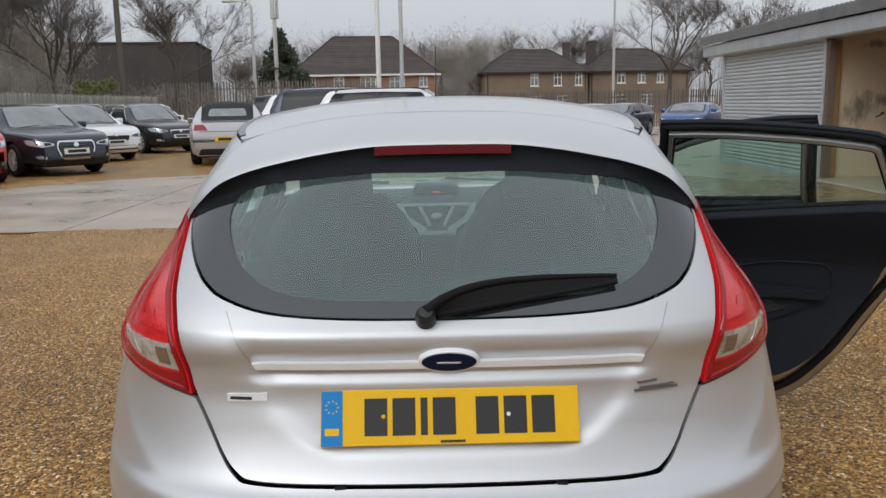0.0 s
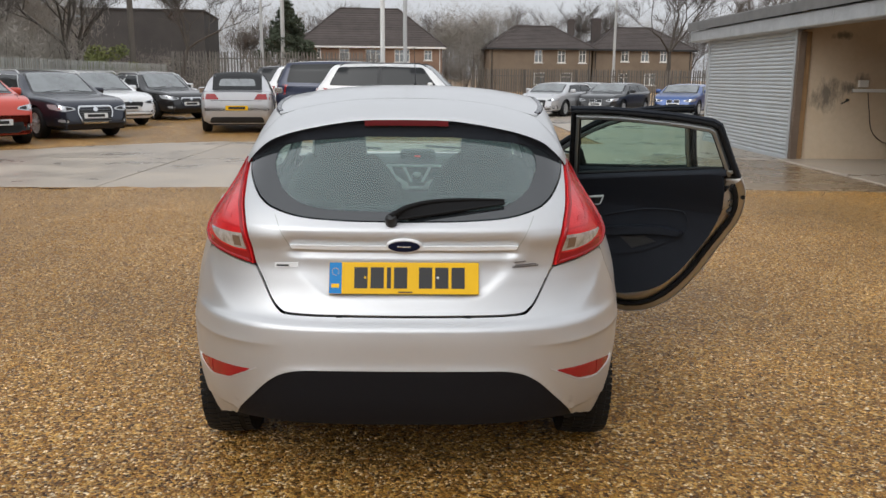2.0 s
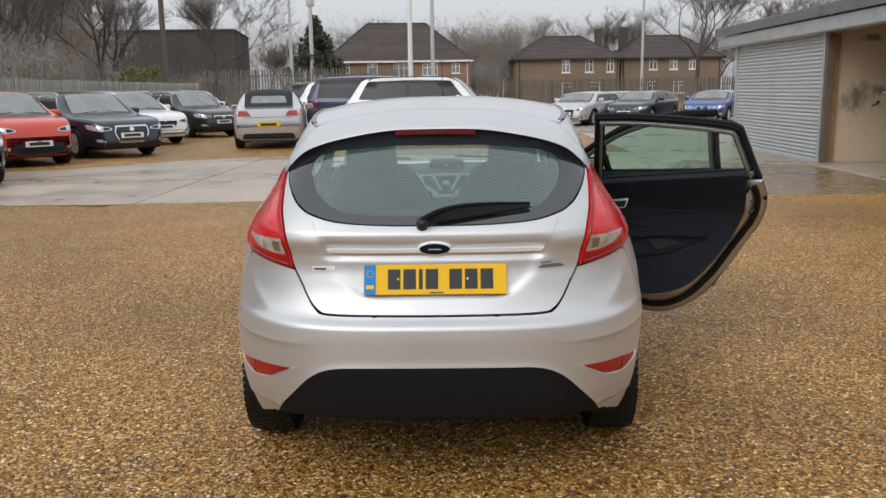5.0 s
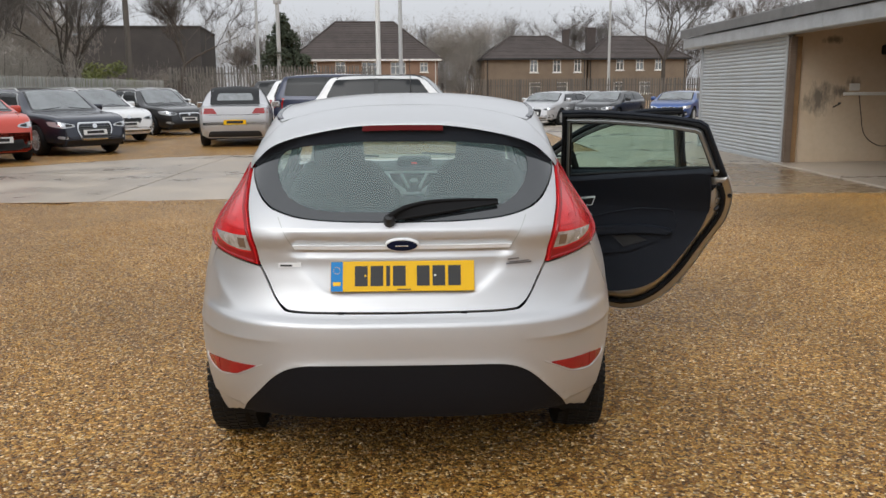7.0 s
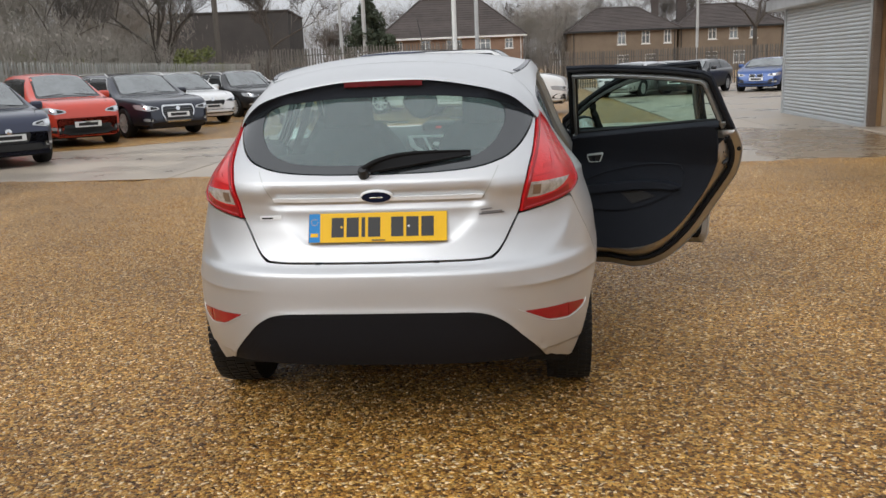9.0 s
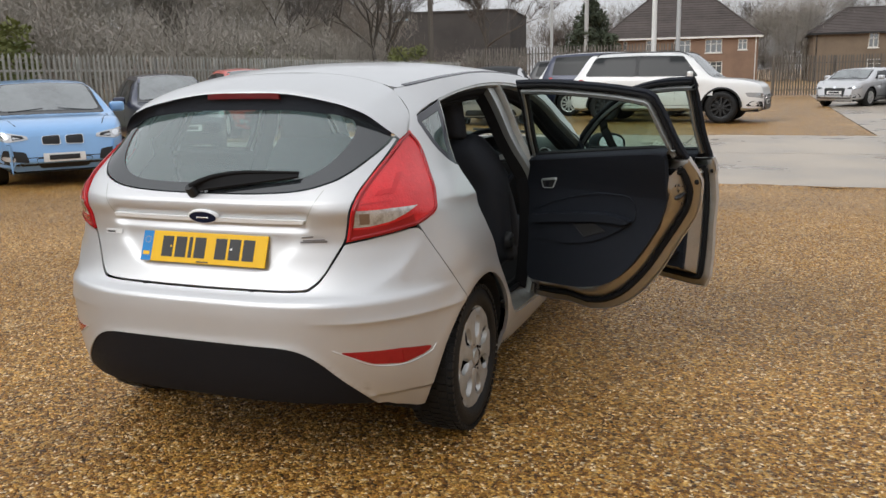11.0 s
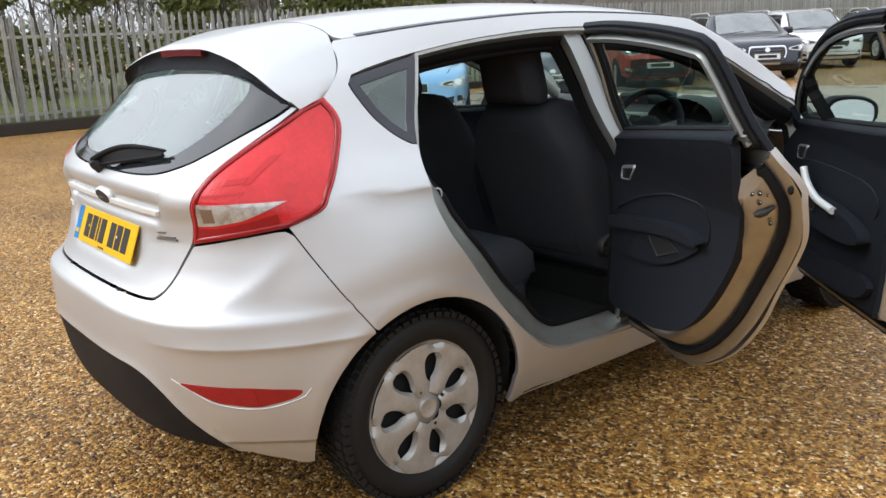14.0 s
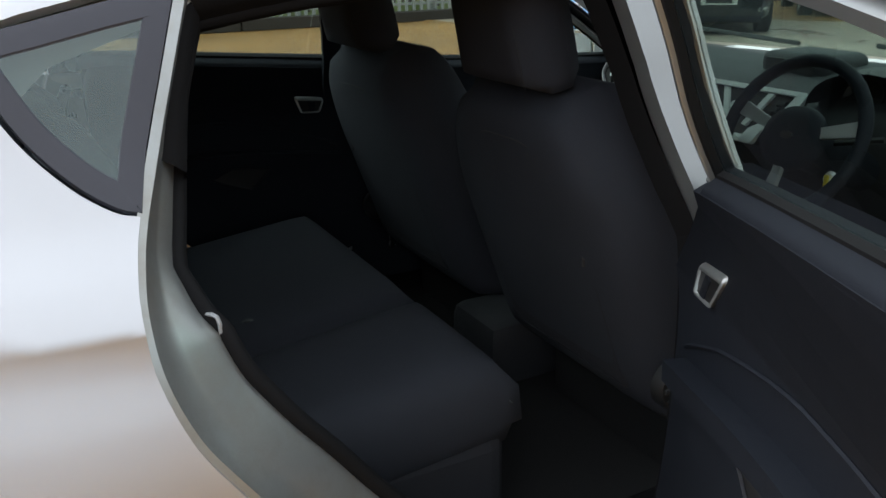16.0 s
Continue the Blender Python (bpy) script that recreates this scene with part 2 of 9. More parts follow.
M["leaf_dark"] = material("evergreen_leaf", (0.070, 0.085, 0.055), 0.7, spec=0.2, grain=0.5, grain_scale=4, wear=0.5, wear_scale=1.2, wear_color=(0.085, 0.095, 0.055))
M["leaf_yellow"] = material("ivy_and_privet_leaf", (0.21, 0.22, 0.06), 0.6, grain=0.5, grain_scale=5, wear=0.7, wear_scale=0.9, wear_color=(0.08, 0.115, 0.03))
M["grass"] = material("rough_grass", (0.13, 0.165, 0.035), 0.8, grain=0.6, grain_scale=14, wear=0.6, wear_scale=1.5, wear_color=(0.10, 0.085, 0.045))
M["pole_wood"] = material("grey_pole_timber", (0.16, 0.14, 0.12), 0.9, grain=0.5, grain_scale=14)
M["pole_steel"] = material("pale_steel_pole", (0.50, 0.50, 0.49), 0.5, 0.2, grain=0.15)
M["brush"] = material("winter_scrub", (0.40, 0.36, 0.32), 0.95, spec=0.1, grain=0.5, grain_scale=2, wear=0.5, wear_scale=0.4, wear_color=(0.28, 0.26, 0.20))
M["tyre"] = material("wet_black_rubber", (0.013, 0.013, 0.013), 0.55, spec=0.3, grain=0.3, grain_scale=80, bump=0.15, bump_scale=200)
M["black"] = material("black_plastic", (0.016, 0.017, 0.018), 0.45, grain=0.2, grain_scale=200, bump=0.08, bump_scale=600)
M["under"] = material("dark_underbody", (0.012, 0.012, 0.012), 0.9, grain=0.3)
# pale grey base paints the sky's reflection into the glass, with darker mottling
M["glass_sky_grey"] = material("sky_grey_windscreen", (0.15, 0.168, 0.168), 0.04, ior=2.6, grain=0.5, grain_scale=3, wear=0.7, wear_scale=2.2, wear_color=(0.05, 0.055, 0.056))
M["frit_car"] = material("black_windscreen_border", (0.012, 0.013, 0.014), 0.08, spec=0.6)
M["grille_grey"] = material("dull_grey_grille_bar", (0.16, 0.165, 0.17), 0.3, 0.6)
M["glass_side"] = material("dark_car_side_glass", (0.012, 0.014, 0.015), 0.05, ior=1.45, spec=0.3, grain=0.1)
M["chrome"] = material("chrome", (0.72, 0.73, 0.74), 0.12, 1.0)
M["alloy"] = material("silver_alloy", (0.70, 0.70, 0.69), 0.34, 0.55, grain=0.1)
M["lens_clear"] = material("clear_lamp_lens", (0.62, 0.64, 0.66), 0.08, 0.4, coat=1.0, grain=0.3, grain_scale=50)
M["lens_red"] = material("red_lamp_lens", (0.33, 0.012, 0.012), 0.12, coat=1.0, grain=0.2, grain_scale=90)
M["plate_white"] = material("white_number_plate", (0.75, 0.75, 0.73), 0.4)
M["plate_yellow"] = material("yellow_number_plate", (0.80, 0.47, 0.004), 0.4, spec=0.3, grain=0.1, grain_scale=60)
M["ink"] = material("black_print", (0.02, 0.02, 0.02), 0.5)
M["cloth"] = material("black_soft_top", (0.028, 0.029, 0.030), 0.85, grain=0.3, bump=0.2, bump_scale=300)


def paint(name, color, metal=0.0, rough=0.28):
    return material(name, color, rough, metal, coat=0.8, grain=0.06, grain_scale=900, wear=0.10, wear_scale=2.0)


M["paint_red"] = paint("orange_red_paint", (0.60, 0.060, 0.030))
M["paint_ink"] = paint("dark_blue_black_paint", (0.022, 0.026, 0.040), 0.35)
M["paint_white"] = paint("white_paint", (0.80, 0.80, 0.79))
M["paint_black"] = paint("black_paint", (0.012, 0.012, 0.013))
M["paint_navy"] = paint("navy_paint", (0.018, 0.024, 0.055), 0.3)
M["paint_grey"] = paint("grey_silver_paint", (0.34, 0.34, 0.34), 0.5)
M["paint_silver_car"] = paint("pale_silver_paint", (0.55, 0.55, 0.56), 0.5)
M["paint_blue"] = paint("bright_blue_paint", (0.035, 0.085, 0.26), 0.3)
M["paint_lightblue"] = paint("light_blue_paint", (0.22, 0.42, 0.72), 0.1)


# ---- mesh tools ----
def part(name, bm, mat, parent=None, label="", smooth=0.0, category="", kind=""):
    """One mesh object from a bmesh, under a thing or a part. smooth: faces meeting at less than this many degrees blend."""
    me = bpy.data.meshes.new(name)
    bm.normal_update()
    if smooth:
        for f in bm.faces:
            f.smooth = True
        for e in bm.edges:
            if len(e.link_faces) == 2 and e.calc_face_angle(0) > radians(smooth):
                e.smooth = False
    bm.to_mesh(me)
    bm.free()
    me.materials.append(M[mat] if isinstance(mat, str) else mat)
    ob = new(name, me)
    if parent is not None:
        ob.parent = parent
    return tagged(ob, label, category, kind=kind)


def thing(name, label, category, m=None, group="", kind=""):
    ob = new(name)
    ob.empty_display_size = 0.2
    if m is not None:
        ob.matrix_world = m
    return tagged(ob, label, category, group, kind)


def box(bm, x0, y0, z0, x1, y1, z1, bevel=0.0, m=None, seg=1):
    vs = [bm.verts.new((x, y, z)) for z in (z0, z1) for y in (y0, y1) for x in (x0, x1)]
    fs = [bm.faces.new([vs[i] for i in f]) for f in ((0, 2, 3, 1), (4, 5, 7, 6), (0, 1, 5, 4), (2, 6, 7, 3), (0, 4, 6, 2), (1, 3, 7, 5))]
    out = vs
    if bevel:
        es = list({e for f in fs for e in f.edges})
        r = bmesh.ops.bevel(bm, geom=es, offset=bevel, segments=seg, affect="EDGES", profile=0.5)
        out = list({v for f in r["faces"] for v in f.verts} | {v for v in vs if v.is_valid})
    if m is not None:
        for v in out:
            v.co = m @ v.co
    return out


def tube(bm, pts, radii, n=8, caps=True):
    """A tapered tube along points."""
    rings = []
    up = Vector((0.13, 0.21, 0.97))
    for i, p in enumerate(pts):
        a = Vector(pts[max(0, i - 1)])
        b = Vector(pts[min(len(pts) - 1, i + 1)])
        d = (b - a).normalized()
        s = d.cross(up)
        if s.length < 0.05:
            s = d.cross(Vector((1, 0, 0)))
        s.normalize()
        t = s.cross(d)
        r = radii[i] if isinstance(radii, (list, tuple)) else radii
        rings.append([bm.verts.new(Vector(p) + (s * math.cos(k * math.tau / n) + t * math.sin(k * math.tau / n)) * r) for k in range(n)])
    for a, b in zip(rings, rings[1:]):
        for k in range(n):
            bm.faces.new((a[k], a[(k + 1) % n], b[(k + 1) % n], b[k]))
    if caps:
        bm.faces.new(rings[0][::-1])
        bm.faces.new(rings[-1])
    return rings


def lathe(bm, prof, n=32, m=None, axis="x", close=False):
    """Turns a profile of (radius, height) round an axis."""
    rings = []
    for r, h in prof:
        ring = []
        for k in range(n):
            a = k * math.tau / n
            c, s = r * math.cos(a), r * math.sin(a)
            co = Vector((h, c, s)) if axis == "x" else Vector((c, h, s)) if axis == "y" else Vector((c, s, h))
            ring.append(bm.verts.new(m @ co if m is not None else co))
        rings.append(ring)
    for a, b in zip(rings, rings[1:] + ([rings[0]] if close else [])):
        for k in range(n):
            bm.faces.new((a[k], a[(k + 1) % n], b[(k + 1) % n], b[k]))
    return rings


def curve_points(ctrl, n=8):
    """A smooth open curve through control points (Catmull-Rom)."""
    p = [Vector(c) for c in ctrl]
    p = [p[0] * 2 - p[1]] + p + [p[-1] * 2 - p[-2]]
    out = []
    for i in range(1, len(p) - 2):
        for k in range(n):
            t = k / n
            out.append(0.5 * ((2 * p[i]) + (p[i + 1] - p[i - 1]) * t + (2 * p[i - 1] - 5 * p[i] + 4 * p[i + 1] - p[i + 2]) * t * t
                              + (3 * p[i] - p[i - 1] - 3 * p[i + 1] + p[i + 2]) * t ** 3))
    return out + [p[-2]]


def rounded(poly, r, n=5):
    """A polygon in the plane with its corners rounded; r one radius or one a corner."""
    out = []
    k = len(poly)
    for i in range(k):
        a, b, c = Vector(poly[i - 1]), Vector(poly[i]), Vector(poly[(i + 1) % k])
        rr = r[i] if isinstance(r, (list, tuple)) else r
        u, w = a - b, c - b
        d = min(rr, u.length * 0.48, w.length * 0.48)
        if d < 1e-4:
            out.append(b)
            continue
        s, e = b + u.normalized() * d, b + w.normalized() * d
        for j in range(n + 1):
            t = j / n
            out.append((1 - t) ** 2 * s + 2 * t * (1 - t) * b + t * t * e)
    return out


def knots(x, ks):
    """Smooth (monotone) interpolation through (x, value) knots."""
    if x <= ks[0][0]:
        return ks[0][1]
    if x >= ks[-1][0]:
        return ks[-1][1]
    for i in range(len(ks) - 1):
        if x <= ks[i + 1][0]:
            break
    d = [(ks[j + 1][1] - ks[j][1]) / (ks[j + 1][0] - ks[j][0]) for j in range(len(ks) - 1)]

    def slope(j):
        if j == 0:
            return d[0]
        if j == len(ks) - 1:
            return d[-1]
        a, b = d[j - 1], d[j]
        return 0 if a * b <= 0 else 2 * a * b / (a + b)

    h = ks[i + 1][0] - ks[i][0]
    t = (x - ks[i][0]) / h
    return ((2 * t ** 3 - 3 * t * t + 1) * ks[i][1] + (t ** 3 - 2 * t * t + t) * h * slope(i)
            + (3 * t * t - 2 * t ** 3) * ks[i + 1][1] + (t ** 3 - t * t) * h * slope(i + 1))


def cells(poly, cu, cv):
    """Cuts a plane polygon along a grid: points and faces."""
    def clip(p, ax, lim, keep_less):
        out = []
        for i in range(len(p)):
            a, b = p[i - 1], p[i]
            ia, ib = (a[ax] <= lim, b[ax] <= lim) if keep_less else (a[ax] >= lim, b[ax] >= lim)
            if ia != ib:
                t = (lim - a[ax]) / (b[ax] - a[ax])
                q = [a[0] + (b[0] - a[0]) * t, a[1] + (b[1] - a[1]) * t]
                q[ax] = lim
                out.append(q)
            if ib:
                out.append(b)
        return out

    p = [[c[0], c[1]] for c in poly]
    u0, u1 = min(c[0] for c in p), max(c[0] for c in p)
    nu = max(1, math.ceil((u1 - u0) / cu))
    pts, index, faces = [], {}, []
    for i in range(nu):
        a, b = u0 + (u1 - u0) * i / nu, u0 + (u1 - u0) * (i + 1) / nu
        strip = clip(clip(p, 0, a, False), 0, b, True)
        if len(strip) < 3:
            continue
        v0, v1 = min(c[1] for c in p), max(c[1] for c in p)
        nv = max(1, math.ceil((v1 - v0) / cv))
        s0, s1 = min(c[1] for c in strip), max(c[1] for c in strip)
        for j in range(nv):
            c, d = v0 + (v1 - v0) * j / nv, v0 + (v1 - v0) * (j + 1) / nv
            if d < s0 or c > s1:
                continue
            q = clip(clip(strip, 1, c, False), 1, d, True)
            ids = []
            for x in q:
                key = (round(x[0], 4), round(x[1], 4))
                if key not in index:
                    index[key] = len(pts)
                    pts.append(x)
                if not ids or ids[-1] != index[key]:
                    ids.append(index[key])
            if len(ids) > 1 and ids[0] == ids[-1]:
                ids.pop()
            again = True
            while again and len(ids) > 2:
                again = False
                for k in range(len(ids)):
                    a_, b_, c_ = pts[ids[k - 1]], pts[ids[k]], pts[ids[(k + 1) % len(ids)]]
                    e_, f_ = (b_[0] - a_[0], b_[1] - a_[1]), (c_[0] - b_[0], c_[1] - b_[1])
                    if abs(e_[0] * f_[1] - e_[1] * f_[0]) < 1e-9 and e_[0] * f_[0] + e_[1] * f_[1] <= 0:
                        ids.pop(k)
                        if len(ids) > 1 and ids[k - 1] == ids[k % len(ids)]:
                            ids.pop(k % len(ids))
                        again = True
                        break
            if len(set(ids)) >= 3 and len(set(ids)) == len(ids):
                area = sum(pts[ids[k - 1]][0] * pts[ids[k]][1] - pts[ids[k]][0] * pts[ids[k - 1]][1] for k in range(len(ids)))
                if abs(area) > 1e-7:
                    faces.append(ids if area > 0 else ids[::-1])
    return pts, faces


def inset(poly, d):
    """Moves a plane outline inwards by d."""
    n = len(poly)
    area = sum(poly[k - 1][0] * poly[k][1] - poly[k][0] * poly[k - 1][1] for k in range(n))
    sg = 1 if area > 0 else -1
    out = []
    for k in range(n):
        a, b, c = Vector(poly[k - 1]), Vector(poly[k]), Vector(poly[(k + 1) % n])
        e, f = (b - a), (c - b)
        if e.length < 1e-6 or f.length < 1e-6:
            out.append((b.x, b.y))
            continue
        e.normalize()
        f.normalize()
        ne, nf = Vector((-e.y, e.x)) * sg, Vector((-f.y, f.x)) * sg
        m = ne + nf
        m = m / max(0.5, m.length_squared / 2) if m.length > 0.2 else ne
        out.append((b.x + m.x * d, b.y + m.y * d))
    return out


def ring_poly(outer, inner):
    """One outline for the band between two closed loops, joined by a hair-thin slit."""
    def area(p):
        return sum(p[k - 1][0] * p[k][1] - p[k][0] * p[k - 1][1] for k in range(len(p)))

    def towards(p, q, d):
        v = Vector((q[0] - p[0], q[1] - p[1]))
        v = v.normalized() * min(d, v.length * 0.4)
        return (p[0] + v.x, p[1] + v.y)

    outer, inner = [(p[0], p[1]) for p in outer], [(p[0], p[1]) for p in inner]
    if area(outer) * area(inner) > 0:
        inner = inner[::-1]
    j = min(range(len(inner)), key=lambda k: (inner[k][0] - outer[0][0]) ** 2 + (inner[k][1] - outer[0][1]) ** 2)
    inner = inner[j:] + inner[:j]
    return outer + [towards(outer[0], outer[-1], 0.0007)] + [towards(inner[0], inner[1], 0.0007)] + inner[1:] + [inner[0]]


def skin(name, poly, surf, mat, parent, cu=0.05, cv=0.05, depth=0.012, label="", flip=False, out=0.0):
    """A panel: the polygon laid on a surface surf(u, v) -> (place, outward normal), with its edges turned in by depth."""
    pts, faces = cells(poly, cu, cv)
    bm = bmesh.new()
    vs, ns = [], []
    for u, v in pts:
        p, nrm = surf(u, v)
        vs.append(bm.verts.new(p + nrm * out))
        ns.append(nrm)
    for f in faces:
        try:
            bm.faces.new([vs[i] for i in (f[::-1] if flip else f)])
        except ValueError:
            pass
    bm.normal_update()
    lookup = {v: n_ for v, n_ in zip(vs, ns)}
    loose = [v for v in vs if not v.link_faces]
    for v in loose:
        bm.verts.remove(v)
    normals_front = set(bm.faces)
    if bm.faces and sum(f.normal.dot(lookup[f.verts[0]]) * f.calc_area() for f in bm.faces) < 0:
        bmesh.ops.reverse_faces(bm, faces=list(bm.faces))
    if depth:
        edges = [e for e in bm.edges if e.is_boundary]
        back = {}
        for e in edges:
            for v in e.verts:
                if v not in back:
                    back[v] = bm.verts.new(v.co - lookup[v] * depth)
        for e in edges:
            lp = e.link_loops[0]
            a, b = lp.vert, lp.link_loop_next.vert
            try:
                f = bm.faces.new((b, a, back[a], back[b]))
            except ValueError:
                pass
    for f in bm.faces:
        f.smooth = True
    me = bpy.data.meshes.new(name)
    bm.verts.index_update()
    custom = []
    bm.normal_update()
    for f in bm.faces:
        for lp in f.loops:
            custom.append(lookup[lp.vert] if f in normals_front else f.normal.copy())
    bm.to_mesh(me)
    bm.free()
    me.normals_split_custom_set([tuple(c) for c in custom])
    me.materials.append(M[mat] if isinstance(mat, str) else mat)
    ob = new(name, me)
    ob.parent = parent
    return tagged(ob, label)


# ---- the ground ----
GROUND_EDGE = 900


def ground_sheet():
    bm = bmesh.new()
    xs = [-GROUND_EDGE, -60, -20, -6, 6, 20, 60, GROUND_EDGE]
    grid = [[bm.verts.new((x, y, 0)) for y in xs] for x in xs]
    for i in range(len(xs) - 1):
        for j in range(len(xs) - 1):
            bm.faces.new((grid[i][j], grid[i + 1][j], grid[i + 1][j + 1], grid[i][j + 1]))
    part("ground", bm, "gravel", None, "wet golden brown shingle yard with darker damp patches", category="ground", kind="structure")


ground_sheet()


def loose_shingle():
    """Loose stones on the surface round the silver hatchback."""
    rng = np.random.default_rng(4)
    n = 120000
    x, y = rng.uniform(-3.6, 4.4, n), rng.uniform(-2.2, 6.5, n)
    r = 0.0032 + 0.0062 * rng.random(n) ** 1.6
    a = rng.uniform(0, 6.28, n)
    ca, sa = np.cos(a), np.sin(a)
    sx, sy, sz = r * rng.uniform(0.8, 1.4, n), r * rng.uniform(0.6, 1.0, n), r * rng.uniform(0.5, 0.9, n)
    base = np.array([(1, 0, 0), (0, 1, 0), (-1, 0, 0), (0, -1, 0), (0.25, 0.1, 1), (-0.35, -0.1, 0.9)])
    px, py = base[:, 0] * sx[:, None], base[:, 1] * sy[:, None]
    verts = np.stack((x[:, None] + px * ca[:, None] - py * sa[:, None], y[:, None] + px * sa[:, None] + py * ca[:, None], base[:, 2] * sz[:, None] - 0.001), -1).reshape(-1, 3)
    tri = np.array([(0, 1, 4), (1, 2, 5), (1, 5, 4), (2, 3, 5), (3, 0, 4), (3, 4, 5)])
    faces = (np.arange(n)[:, None, None] * 6 + tri).reshape(-1, 3)
    me = bpy.data.meshes.new("loose_shingle")
    me.from_pydata(verts.tolist(), [], faces.tolist())
    m = M["shingle_isle"] = bpy.data.materials.new("shingle_stones")
    m.use_nodes = True
    n, l = m.node_tree.nodes, m.node_tree.links
    g = n.new("ShaderNodeNewGeometry")
    ramp = n.new("ShaderNodeValToRGB")
    e = ramp.color_ramp.elements
    e[0].position, e[0].color = 0.0, (0.05, 0.022, 0.007, 1)
    e[1].position, e[1].color = 1.0, (0.72, 0.60, 0.42, 1)
    for p, c in ((0.3, (0.23, 0.10, 0.020)), (0.65, (0.36, 0.19, 0.045)), (0.88, (0.48, 0.30, 0.10))):
        q = e.new(p)
        q.color = (*c, 1)
    l.new(g.outputs["Random Per Island"], ramp.inputs[0])
    l.new(ramp.outputs[0], n["Principled BSDF"].inputs["Base Color"])
    n["Principled BSDF"].inputs["Roughness"].default_value = 0.30
    n["Principled BSDF"].inputs["Specular IOR Level"].default_value = 0.35
    me.materials.append(m)
    tagged(new("loose_shingle", me), "loose wet golden shingle stones on the yard", "gravel", kind="stuff")


loose_shingle()


def concrete_lane():
    lane = thing("concrete_road", "wet beige concrete slab roadway crossing the gravel yard", "road", kind="structure")
    rng = random.Random(3)
    bm = bmesh.new()
    box(bm, -60, 8.3, -0.05, 40, 16.6, 0.004)
    box(bm, 4.0, 16.6, -0.05, 40, 46, 0.004)
    part("slab_bed", bm, "joint", lane)

    def slab(x0, y0, x1, y1):
        bm = bmesh.new()
        g = 0.012
        n = 6
        edge = []
        for (ax, ay), (bx, by) in zip(((x0 + g, y0 + g), (x1 - g, y0 + g), (x1 - g, y1 - g), (x0 + g, y1 - g)),
                                      ((x1 - g, y0 + g), (x1 - g, y1 - g), (x0 + g, y1 - g), (x0 + g, y0 + g))):
            for k in range(n):
                edge.append((ax + (bx - ax) * k / n + rng.uniform(-.006, .006), ay + (by - ay) * k / n + rng.uniform(-.006, .006)))
        top = [bm.verts.new((x, y, 0.016)) for x, y in edge]
        low = [bm.verts.new((x, y, 0.0)) for x, y in edge]
        bm.faces.new(top)
        for k in range(len(edge)):
            bm.faces.new((low[k - 1], low[k], top[k], top[k - 1]))
        part("slab", bm, "concrete", lane)

    x = -58.3
    while x < 39:
        slab(x, 8.3, x + 4.9, 12.45)
        slab(x, 12.45, x + 4.9, 16.6)
        x += 4.9
    y = 16.6
    while y < 45:
        x = 4.0
        while x < 38:
            slab(x, y, x + 5.6, y + 4.9)
            x += 5.6
        y += 4.9


def gravel_spill():
    """Shingle washed over the edges of the slabs in uneven tongues."""
    rng = random.Random(12)
    ph = [rng.uniform(0, 6.28) for k in range(6)]

    def ragged(x, amp):
        return amp * (0.5 * math.sin(x * 0.9 + ph[0]) + 0.35 * math.sin(x * 2.3 + ph[1]) + 0.25 * math.sin(x * 5.1 + ph[2]) + 0.18 * math.sin(x * 11.0 + ph[3]) + 0.12 * math.sin(x * 23.0 + ph[4]))

    bm = bmesh.new()
    for kind in (0, 1):
        rows = []
        x0, x1 = (-30.0, 12.0) if kind == 0 else (-30.0, 4.0)
        n = int((x1 - x0) / 0.07)
        for i in range(n + 1):
            x = x0 + (x1 - x0) * i / n
            if kind == 0:
                # near edge; one broad tongue behind the silver hatchback's nose
                e = 8.36 + ragged(x, 0.16) + 0.9 * math.exp(-((x + 0.9) / 1.1) ** 2)
                ys = (8.0, 8.28, e - 0.03, e)
            else:
                # far edge, which comes nearer beside the parked cars
                e = knots(x, [(-30, 11.6), (-13, 12.2), (-8.9, 13.6), (-6.8, 15.2), (-5.0, 16.3), (-2, 16.45), (4, 16.5)]) + ragged(x + 3.0, 0.20)
                ys = (16.9, 16.62, min(16.60, e + 0.03), min(16.58, e))
            rows.append([bm.verts.new((x, y, z)) for y, z in zip(ys, (-0.004, 0.024, 0.026, 0.017))])
        for a, b in zip(rows, rows[1:]):
            for k in range(3):
                bm.faces.new((a[k], a[k + 1], b[k + 1], b[k]))
    bmesh.ops.recalc_face_normals(bm, faces=list(bm.faces))
    part("gravel_spill", bm, "gravel", None, "wet golden shingle washed over the edges of the slabs", category="gravel", kind="stuff")


